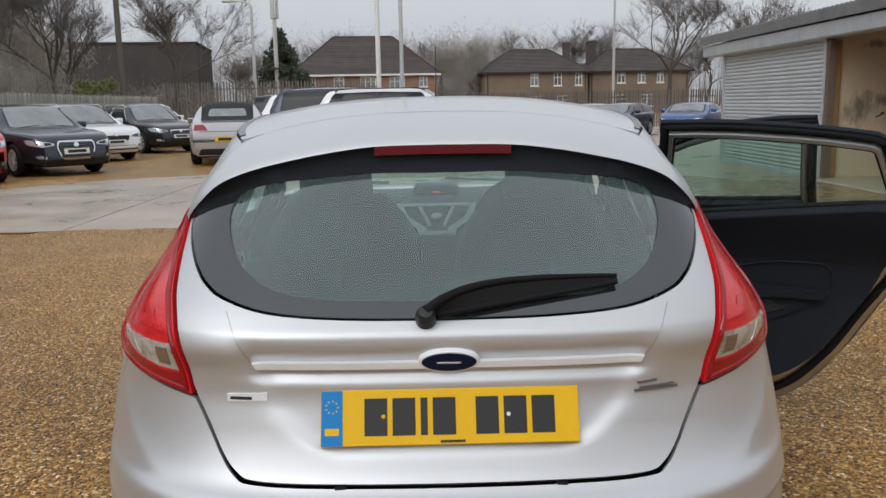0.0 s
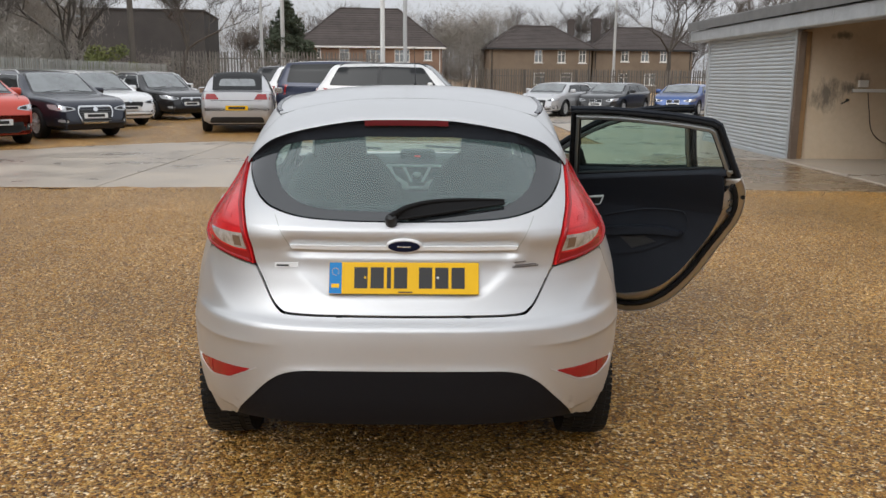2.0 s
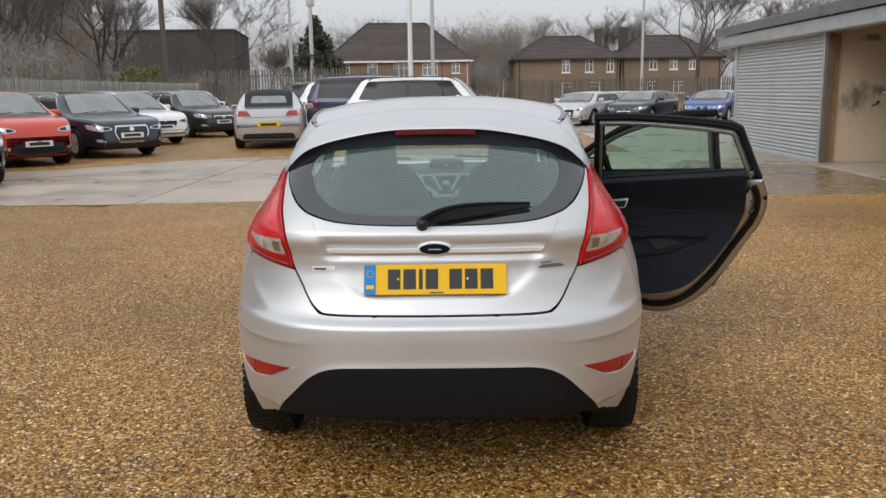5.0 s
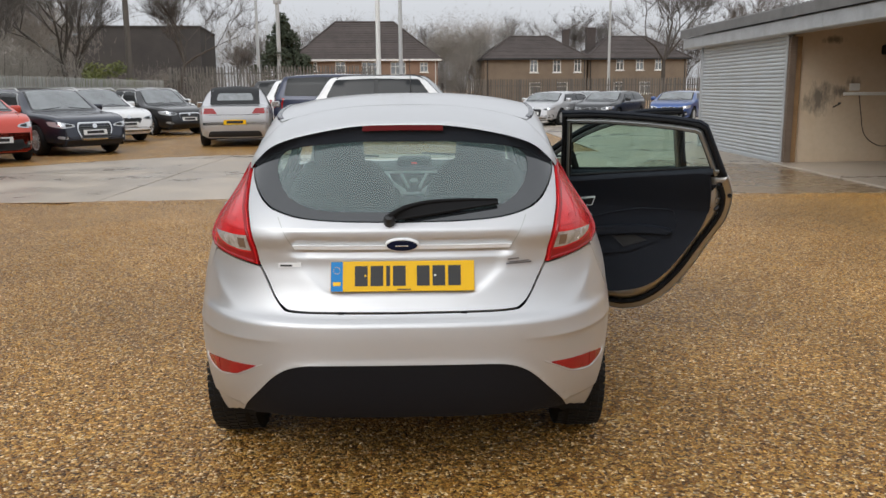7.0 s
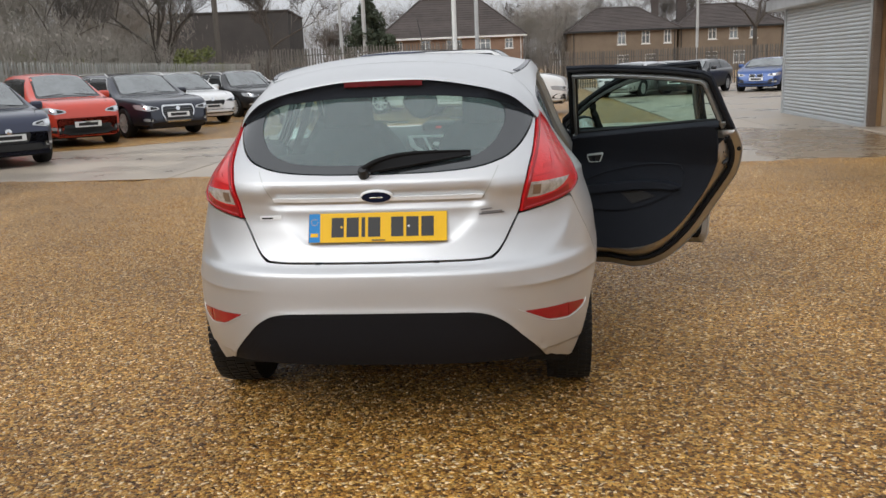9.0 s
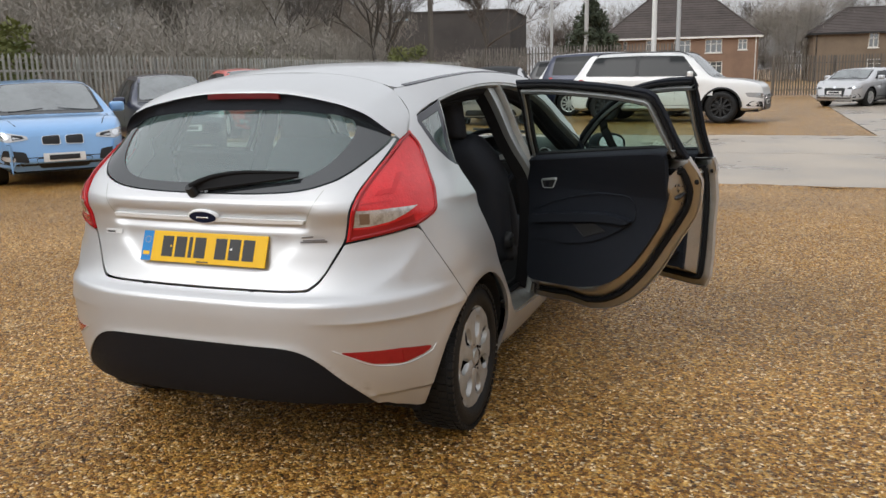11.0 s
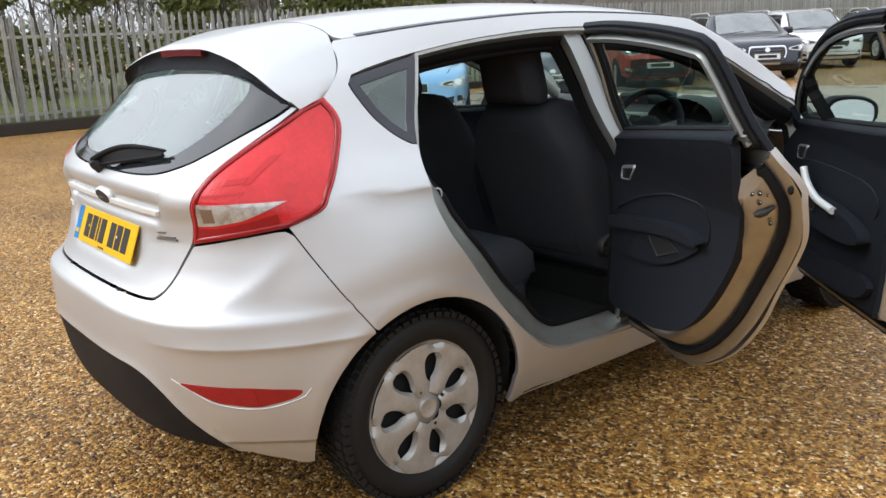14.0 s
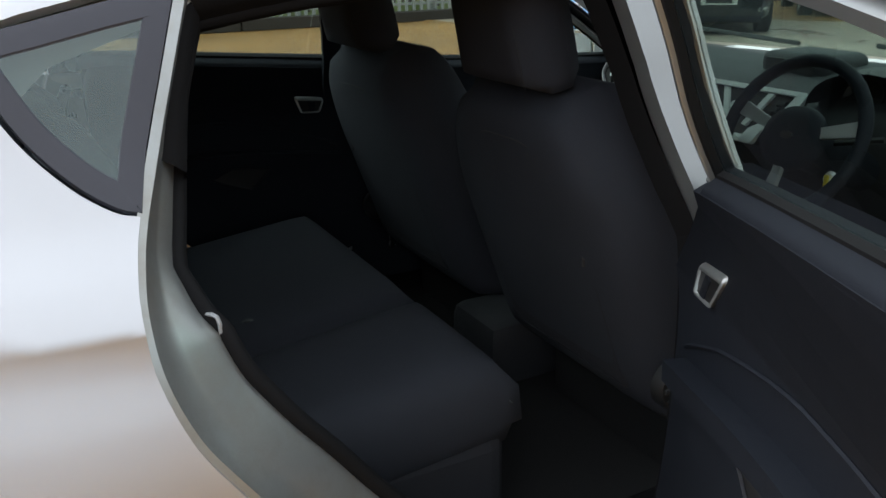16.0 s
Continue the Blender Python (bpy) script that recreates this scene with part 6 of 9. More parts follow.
def bump_at(x, y, z):
    """Pressed features of the panels, along the outward way."""
    x = abs(x)
    d = 0.0
    if x > 0.6:
        for yh in (HUB_R, HUB_F):
            rho = math.hypot(y - yh, z - 0.291)
            d += 0.016 * math.exp(-((rho - 0.345) / 0.050) ** 2) + 0.010 * math.exp(-((rho - 0.42) / 0.10) ** 2) * (z > 0.3)
        if 0.5 < y < 3.0:
            f = min(1, (y - 0.5) / 0.3) * min(1, (3.0 - y) / 0.4)
            d -= f * 0.010 * math.exp(-((z - 0.62) / 0.12) ** 2)
        if 0.40 < y < 3.0:
            # the shoulder crease: proud above, turned under below
            f = min(1, (y - 0.40) / 0.14) * min(1, (3.0 - y) / 0.4)
            q = 0.910 + 0.055 * (1.0 - y) * (y < 1.0) - z
            if q < 0:
                d += f * 0.010 * math.exp(-(q / 0.07) ** 2)
            else:
                d += f * (0.010 - 0.017 * (1 - math.exp(-q / 0.022)) * math.exp(-(q / 0.13) ** 2)) * math.exp(-(q / 0.16) ** 2)
    if y < 0.6:
        f = min(1, max(0, (x - 0.42) / 0.18)) * min(1, max(0, (0.55 - y) / 0.2))
        q = z - 0.576
        d += f * (0.0065 * math.exp(-q / 0.024 if q > 0 else q / 0.012) - 0.0025 * math.exp(-((z - 0.640) / 0.05) ** 2))
        # the crease that sweeps from the shelf up to the lamps
        if x > 0.34:
            f = min(1, (x - 0.34) / 0.16) * max(0, min(1, (0.75 - x) / 0.05)) * min(1, max(0, (0.42 - y) / 0.2))
            q = z - knots(x, [(0.45, 0.645), (0.55, 0.652), (0.62, 0.675), (0.68, 0.725), (0.73, 0.80)])
            w = math.sqrt(q * q + 0.018 ** 2) - 0.018
            d += f * 0.0065 * math.exp(-w / (0.030 if q > 0 else 0.08))
        # turned-out lip over the valance
        if x < 0.62 and z > 0.25:
            q = z - knots(x, [(0.0, 0.497), (0.25, 0.496), (0.38, 0.488), (0.46, 0.452), (0.535, 0.378), (0.60, 0.305)])
            d += 0.006 * math.exp(-q / 0.016 if q > 0 else q / 0.03)
        # the pocket of the number plate
        if z < 0.90 and x < 0.5:
            half = 0.245 + 0.105 * max(0, min(1, (z - 0.738) / 0.08)) ** 0.7 + 0.03 * max(0, min(1, (z - 0.818) / 0.07))
            fx = 1 / (1 + math.exp((x - half) / 0.011))
            fz = 1 / (1 + math.exp(-(z - 0.738) / 0.005)) / (1 + math.exp((z - 0.884) / 0.004))
            d -= 0.010 * fx * fz
        # above it a plane that turns under, between the two slanting creases
        if x < 0.52 and 0.86 < z < 0.99:
            half = 0.394 + 0.49 * (z - 0.892)
            fx = 1 / (1 + math.exp((x - half) / 0.012))
            q = max(0.0, min(1.0, (0.960 - z) / 0.048))
            d -= 0.019 * q * fx * (1 if z > 0.884 else max(0, 1 - (0.884 - z) / 0.02))
    return d


def body(u, z, out=0.0):
    e = 0.004
    p = raw(u, z)
    a, b = raw(u - e, z), raw(u + e, z)
    if u * (u - e) < 0:
        a = raw(0.0, z)
    c, d = raw(u, z - e), raw(u, z + e)
    n = (b - a).cross(d - c)
    n.normalize()
    if u < 0:
        pass
    mid = Vector((0, 1.9, p.z))
    if n.dot(p - mid) < 0:
        n = -n
    return p, n


def shell(u, z):
    """The body's outside with its pressed features, and its normal."""
    def at(uu, zz):
        p, n = body(uu, zz)
        return p + n * bump_at(p.x, p.y, p.z), n
    e = 0.003
    p, n0 = at(u, z)
    a, b = at(u - e, z)[0], at(u + e, z)[0]
    c, d = at(u, z - e)[0], at(u, z + e)[0]
    n = (b - a).cross(d - c)
    if n.length < 1e-9:
        return p, n0
    n.normalize()
    if n.dot(n0) < 0:
        n = -n
    return p, n


def from_rear(x, z):
    R, F, W, yc, n = shape_at(z)
    ye = flank_end(z)
    y = R
    for k in range(14):
        f = min(1.0, abs(x) / (W * narrow(y, z)))
        g = (1 - f ** n) ** (1 / n)
        y = 0.5 * y + 0.5 * (yc - (yc - R) * g)
    return (math.copysign(math.atan2(f, g) / (math.pi / 2), x), z)


def from_side(y, z, s=1):
    R, F, W, yc, n = shape_at(z)
    ye = flank_end(z)
    if y < yc:
        f = min(1.0, (yc - y) / (yc - R))
        g = (1 - f ** n) ** (1 / n)
        u = math.atan2(g, f) / (math.pi / 2)
    elif y < ye:
        u = 1 + (y - yc) / (ye - yc)
    else:
        f = min(1.0, (y - ye) / (F - ye))
        g = (1 - f ** 2.6) ** (1 / 2.6)
        u = 3 - math.atan2(g, f) / (math.pi / 2)
    return (s * u, z)


def from_front(x, z):
    R, F, W, yc, n = shape_at(z)
    ye = flank_end(z)
    f = min(1.0, abs(x) / W)
    g = (1 - f ** 2.6) ** (1 / 2.6)
    return (math.copysign(3 - math.atan2(f, g) / (math.pi / 2), x), z)


def flank_x(y, z):
    return raw(*from_side(y, z)).x


hero = thing("hatchback", "wet silver five-door hatchback with both driver-side doors open on gravel", "car")


def side_panel(name, pts, mat, s, parent=hero, label="", out=0.0, depth=0.012, cu=0.03, cv=0.035, warp=None):
    poly = [from_side(p[0], p[1], s) for p in pts]
    return skin(name, poly, warp or shell, mat, parent, cu, cv, depth, label, out=out)


def rear_panel(name, pts, mat, parent=hero, label="", out=0.0, depth=0.012, cu=0.03, cv=0.03):
    return skin(name, [from_rear(p[0], p[1]) for p in pts], shell, mat, parent, cu, cv, depth, label, out=out)


def both(right):
    """A closed outline symmetrical about the middle, from its right half (from the bottom round to the top)."""
    return list(right) + [(-p[0], p[1]) for p in reversed(right)]


def smooth2(ctrl, n=6):
    return [(p.x, p.y) for p in curve_points([(c[0], c[1], 0) for c in ctrl], n)]


def arc(cy, cz, r, a0, a1, n=22):
    return [(cy + r * math.cos(radians(a0 + (a1 - a0) * k / n)), cz + r * math.sin(radians(a0 + (a1 - a0) * k / n))) for k in range(n + 1)]


# outlines shared by neighbours, side view (y, z) and rear view (x, z)
def roof_seam_z(y):
    return knots(y, [(0.30, 1.290), (0.60, 1.333), (1.0, 1.372), (1.4, 1.388), (1.9, 1.372), (2.20, 1.335), (2.6, 1.18)])


ROOF_SEAM = [(0.60 + 0.08 * k, roof_seam_z(0.60 + 0.08 * k)) for k in range(20)]
HATCH_SEAM = smooth2([(0.590, 1.333), (0.576, 1.280), (0.540, 1.232), (0.493, 1.186)], 5)
LAMP_OUT = smooth2([(0.490, 1.184), (0.512, 1.140), (0.506, 1.095), (0.462, 1.020), (0.408, 0.950), (0.375, 0.912), (0.290, 0.878)], 5)
LOW_X = raw(*from_side(0.290, 0.878)).x
LAMP_LOW = smooth2([(LOW_X - 0.012, 0.8745), (0.640, 0.858), (0.580, 0.846), (0.530, 0.836)], 4)
LAMP_IN = smooth2([(0.530, 0.836), (0.540, 0.890), (0.555, 0.950), (0.568, 1.000), (0.581, 1.040), (0.592, 1.090), (0.597, 1.121), (0.601, 1.158)], 4)
BUMPER_SEAM = smooth2([(0.292, 0.876), (0.335, 0.790), (0.385, 0.700), (0.440, 0.618), (0.466, 0.581)], 4)
GLASS_SIDE = smooth2([(0.0, 0.993), (0.20, 0.996), (0.36, 1.008), (0.46, 1.034), (0.504, 1.058), (0.529, 1.080), (0.550, 1.105), (0.566, 1.128), (0.577, 1.150), (0.581, 1.170)], 4)
GLASS_TOP = smooth2([(0.581, 1.170), (0.560, 1.205), (0.520, 1.245), (0.44, 1.290), (0.25, 1.322), (0.0, 1.330)], 5)
QUARTER_LOW = smooth2([(0.570, 1.222), (0.578, 1.190), (0.612, 1.125), (0.655, 1.075), (0.695, 1.046), (0.722, 1.038)], 4)
DOOR_REAR = smooth2([(0.722, 1.038), (0.710, 1.000), (0.701, 0.945), (0.706, 0.876), (0.732, 0.800), (0.772, 0.735), (0.820, 0.665), (0.905, 0.545), (0.970, 0.472), (1.040, 0.405), (1.110, 0.355), (1.180, 0.325), (1.260, 0.312)], 4)


def belt_z(y):
    return knots(y, [(0.70, 1.048), (1.1, 1.010), (1.5, 0.972), (2.0, 0.935), (2.65, 0.900)])


def door_top_z(y):
    return knots(y, [(0.56, 1.232), (0.66, 1.260), (0.82, 1.292), (1.1, 1.327), (1.4, 1.343), (1.7, 1.336), (1.95, 1.306), (2.15, 1.250), (2.45, 1.105), (2.66, 0.985)])


B_LINE = 1.580
DOOR_FRONT_END = 2.665
DOOR_TOP = [(y, door_top_z(y)) for y in [2.66 - 0.07 * k for k in range(26)]] + [(0.80, door_top_z(0.80)), (0.72, door_top_z(0.72)), (0.64, door_top_z(0.64)), (0.590, 1.240)]
RAIL_FRONT = [(2.18, 1.340), (2.30, 1.275), (2.45, 1.190), (2.60, 1.095), (2.72, 1.010)]


def body_sides():
    for s in (1, -1):
        outline = ROOF_SEAM[:-1] + RAIL_FRONT + [(2.735, 0.985), (2.690, 0.975)] + DOOR_TOP + QUARTER_LOW[1:] + DOOR_REAR[1:]
        outline += [(1.6, 0.300), (2.0, 0.290), (2.5, 0.290), (2.66, 0.300), (2.70, 0.33), (2.78, 0.33), (2.76, 0.215), (2.4, 0.195), (1.8, 0.185), (1.2, 0.185), (0.99, 0.195)]
        outline += arc(HUB_R, 0.291, ARCH, -14, 120.3, 30)
        outline += BUMPER_SEAM[::-1][1:] + LAMP_OUT[::-1][1:] + HATCH_SEAM[::-1][1:-1]
        side_panel("body_side", outline, "silver", s, label="silver rear quarter, roof rail and sill pressing", depth=0.016, cv=0.012)


body_sides()


# ---- bumper, valance, tailgate ----
VALANCE_TOP = smooth2([(0.0, 0.497), (0.25, 0.496), (0.38, 0.488), (0.46, 0.452), (0.535, 0.378), (0.585, 0.320), (0.618, 0.268)], 5)


def bumper():
    half = [from_rear(*p) for p in VALANCE_TOP]
    low = [from_rear(0.640, 0.264)] + [from_side(y, z) for y, z in ((0.20, 0.246), (0.28, 0.225))]
    arch = [from_side(*p) for p in arc(HUB_R, 0.291, ARCH, 191.5, 122.0, 20)]
    top = [from_side(p[0] - 0.004, p[1]) for p in BUMPER_SEAM[::-1][1:-1]] + [from_side(0.282, 0.866)]
    top += [from_rear(*p) for p in ((LOW_X - 0.016, 0.866), (0.640, 0.851), (0.580, 0.838), (0.527, 0.828))]
    top += [from_rear(*p) for p in smooth2([(0.522, 0.822), (0.498, 0.777), (0.467, 0.7215), (0.437, 0.687), (0.394, 0.6745), (0.2, 0.6725), (0.0, 0.6715)], 4)]
    right = half + low + arch + top
    poly = right + [(-p[0], p[1]) for p in reversed(right)]
    b = skin("rear_bumper", poly, shell, "silver", hero, 0.013, 0.0095, 0.012, "silver rear bumper cover")
    low_pts = [from_rear(*p) for p in VALANCE_TOP]
    low_pts = low_pts + [from_rear(0.622, 0.268), from_rear(0.5, 0.277), from_rear(0.0, 0.279)]
    poly = low_pts + [(-p[0], p[1]) for p in reversed(low_pts)]
    skin("rear_valance", poly, shell, "valance", hero, 0.03, 0.03, 0.05, "textured black lower valance", out=-0.004)
    for s in (1, -1):
        pts = rounded([(s * 0.535, 0.478), (s * 0.70, 0.471), (s * 0.762, 0.456), (s * 0.748, 0.434), (s * 0.70, 0.415), (s * 0.625, 0.428)], 0.012, 3)
        refl = rear_panel("reflector", pts, "reflector_red", label="red bumper reflector", out=0.002, depth=0.008, cu=0.02, cv=0.02)
        bm = bmesh.new()
        edge = [shell(*from_rear(s * x, z))[0] for x, z in smooth2([(0.515, 0.484), (0.565, 0.458), (0.622, 0.424), (0.70, 0.410), (0.752, 0.431), (0.766, 0.458)], 4)]
        tube(bm, edge, 0.0024, 6)
        part("reflector_lip", bm, "silver", refl, "silver lip below the reflector", smooth=60)
        bm = bmesh.new()
        split = [shell(*from_rear(s * 0.70, 0.470 - 0.053 * k / 4)) for k in range(5)]
        tube(bm, [q + n * 0.003 for q, n in split], 0.0012, 4)
        part("reflector_joint", bm, "lamp_red_dark", refl)


bumper()


def tailgate():
    right = smooth2([(0.0, 0.679), (0.2, 0.680), (0.385, 0.682), (0.430, 0.694), (0.462, 0.728), (0.490, 0.780), (0.518, 0.832)], 4)
    right += [(p[0] - 0.006, p[1] + 0.004) for p in LAMP_IN[1:]] + [(p[0] + 0.006, p[1] - 0.004) for p in GLASS_SIDE[::-1]]
    poly = both(right)
    t = rear_panel("tailgate", poly, "silver", label="silver tailgate with recessed number plate pocket", depth=0.014, cu=0.010, cv=0.008)
    # crease lines beside the badge strip, their shade drawn as thin darker strips
    for s in (1, -1):
        line = [(s * (0.452 - 0.058 * k / 8), 1.010 - 0.118 * k / 8) for k in range(9)]
        poly = [(x - 0.0016, z) for x, z in line] + [(x + 0.0016, z) for x, z in reversed(line)]
        rear_panel("crease", poly, "jamb", t, out=0.0006, depth=0.001)
    strip = [(-0.394, 0.8960), (0.394, 0.8960), (0.400, 0.908), (-0.400, 0.908)]
    fine = []
    for k in range(4):
        a, b = strip[k], strip[(k + 1) % 4]
        fine += [(a[0] + (b[0] - a[0]) * j / 10, a[1] + (b[1] - a[1]) * j / 10) for j in range(10)]
    rear_panel("grip_strip", fine, "satin", t, "satin silver grip strip", out=0.012, depth=0.014, cu=0.02, cv=0.02)
    # oval badge, plain
    p, nrm = shell(*from_rear(0.0, 0.912))
    rot = nrm.to_track_quat("Z", "Y").to_matrix().to_4x4()
    for name, mat, a, b, h in (("badge", "satin", 0.062, 0.0265, 0.0075), ("badge_field", "oval_blue", 0.0578, 0.0228, 0.0090)):
        bm = bmesh.new()
        lathe(bm, [(0.0, h), (0.93, h), (1.0, h - 0.004), (1.0, -0.006)], 36, Matrix.Translation(p + nrm * 0.008) @ rot @ Matrix.Diagonal((a, b, 1, 1)), "z")
        part(name, bm, mat, t, "chrome-ringed oval badge" if mat == "chrome" else "dark blue enamel field", smooth=40)
    bm = bmesh.new()
    box(bm, -0.024, -0.002, 0.0185, 0.024, 0.002, 0.0194, bevel=0.0006, m=Matrix.Translation(p - nrm * 0.0010) @ rot)
    part("badge_mark", bm, "chrome", t)
    # lettering stands as plain bright bars
    for x0, x1, z0, z1, mat in ((-0.452, -0.370, 0.8285, 0.8445, "satin"), (0.378, 0.470, 0.833, 0.839, "script_dark"), (0.384, 0.424, 0.850, 0.855, "script_dark"), (0.388, 0.462, 0.8405, 0.8445, "script_dark")):
        q = [(x0, z0), ((x0 + x1) / 2, z0 + 0.002), (x1, z0 + 0.004), (x1, z1 + 0.004), ((x0 + x1) / 2, z1 + 0.002), (x0, z1)]
        rear_panel("script_bar", q, mat, t, "bright script bar", out=0.004, depth=0.004, cu=0.05, cv=0.05)
    rear_panel("script_print", [(-0.445, 0.833), (-0.40, 0.834), (-0.40, 0.8405), (-0.445, 0.8395)], "ink", t, out=0.0052, depth=0.001)
    # number plate: yellow, blue band, and bars in place of characters
    cz, cy, tilt = 0.799, 0.0520, math.atan2(0.040, 0.103)
    m = Matrix.Translation((0, cy, cz)) @ Matrix.Rotation(-tilt, 4, "X")

    def flat(name, x0, z0, x1, z1, y0, y1, mat, bevel=0.0, label=""):
        bm = bmesh.new()
        box(bm, x0, -y1, z0, x1, -y0, z1, bevel=bevel, m=m)
        return part(name, bm, mat, t, label)

    flat("number_plate", -0.26, -0.0555, 0.26, 0.0555, 0.0, 0.004, "plate_yellow", 0.0012, "yellow rear number plate")
    flat("plate_band", -0.2585, -0.0545, -0.2155, 0.0545, 0.0042, 0.0048, "plate_blue", label="blue plate band")
    flat("band_print", -0.251, -0.034, -0.223, -0.020, 0.005, 0.0054, "plate_yellow")
    ring = 9
    for k in range(ring):
        a = k * math.tau / ring
        x, z = -0.237 + 0.012 * math.cos(a), 0.022 + 0.012 * math.sin(a)
        flat("band_star", x - 0.0014, z - 0.0014, x + 0.0014, z + 0.0014, 0.005, 0.0054, "plate_yellow")
    x = -0.172
    for k, w in enumerate((0.046, 0.046, 0.014, 0.046, 0.0, 0.046, 0.046, 0.046)):
        if w:
            flat("plate_bar", x, -0.036, x + w, 0.038, 0.0042, 0.0050, "ink")
        x += (w + 0.0105) if w else 0.030
    flat("dealer_print", -0.02, -0.0515, 0.03, -0.0465, 0.0042, 0.0047, "ink")
    for x in (-0.134, 0.118):
        bm = bmesh.new()
        lathe(bm, [(0.0, 0.0), (0.004, 0.0), (0.0045, 0.002)], 10, m @ Matrix.Translation((x, -0.0062, 0.002)), "y")
        part("plate_screw", bm, "plate_yellow" if x < 0 else "plate_white", t)
    # bump stops along the lower edge
    for x in (-0.22, 0.22):
        bm = bmesh.new()
        box(bm, x - 0.012, -0.002, 0.667, x + 0.012, 0.02, 0.676, bevel=0.002)
        part("bump_stop", bm, "rubber", t)
    # wiper
    pv, nv = shell(*from_rear(-0.045, 0.990))
    bm = bmesh.new()
    lathe(bm, [(0.0, 0.040), (0.014, 0.038), (0.020, 0.026), (0.021, 0.0)], 16, Matrix.Translation(pv) @ nv.to_track_quat("Z", "Y").to_matrix().to_4x4(), "z")
    w = part("rear_wiper", bm, "black", t, "black rear wiper", smooth=40)
    bm = bmesh.new()
    arm, blade = [], []
    for k in range(17):
        f = k / 16
        x = -0.045 + 0.395 * f
        z = 0.992 + 0.056 * (1 - math.exp(-f * 4.6)) + 0.004 * f
        q, nq = shell(*from_rear(x, z))
        arm.append(q + nq * (0.036 - 0.018 * f))
        zb = 0.990 + 0.052 * f
        q, nq = shell(*from_rear(x, zb))
        blade.append(q + nq * 0.014)
    tube(bm, arm, [0.010 - 0.006 * k / 16 for k in range(17)], 8)
    part("wiper_arm", bm, "rubber", w, smooth=50)
    bm = bmesh.new()
    tube(bm, blade[1:], 0.006, 6)
    a = [bm.verts.new(p) for p in arm]
    b = [bm.verts.new(p) for p in blade]
    for k in range(16):
        bm.faces.new((a[k], a[k + 1], b[k + 1], b[k]))
    part("wiper_blade", bm, "rubber", w, smooth=50)
    return t


gate = tailgate()


def rear_window():
    right = [(p[0], p[1]) for p in GLASS_SIDE] + [(p[0], p[1]) for p in GLASS_TOP[1:]]
    outer = both(right)
    g = rear_panel("rear_window", outer, "pane_rear", gate, "tinted rear window with black border", out=-0.002, depth=0.0, cu=0.03, cv=0.03)
    inner_r = smooth2([(0.0, 1.022), (0.25, 1.027), (0.36, 1.045), (0.43, 1.085), (0.468, 1.140), (0.478, 1.185), (0.465, 1.218), (0.42, 1.240), (0.25, 1.270), (0.0, 1.280)], 5)
    inner = both(inner_r)
    ring = ring_poly(outer, inner)
    rear_panel("glass_border", ring, "frit", gate, "black ceramic glass border", out=0.0008, depth=0.0, cu=0.02, cv=0.015)
    return g


rear_window()


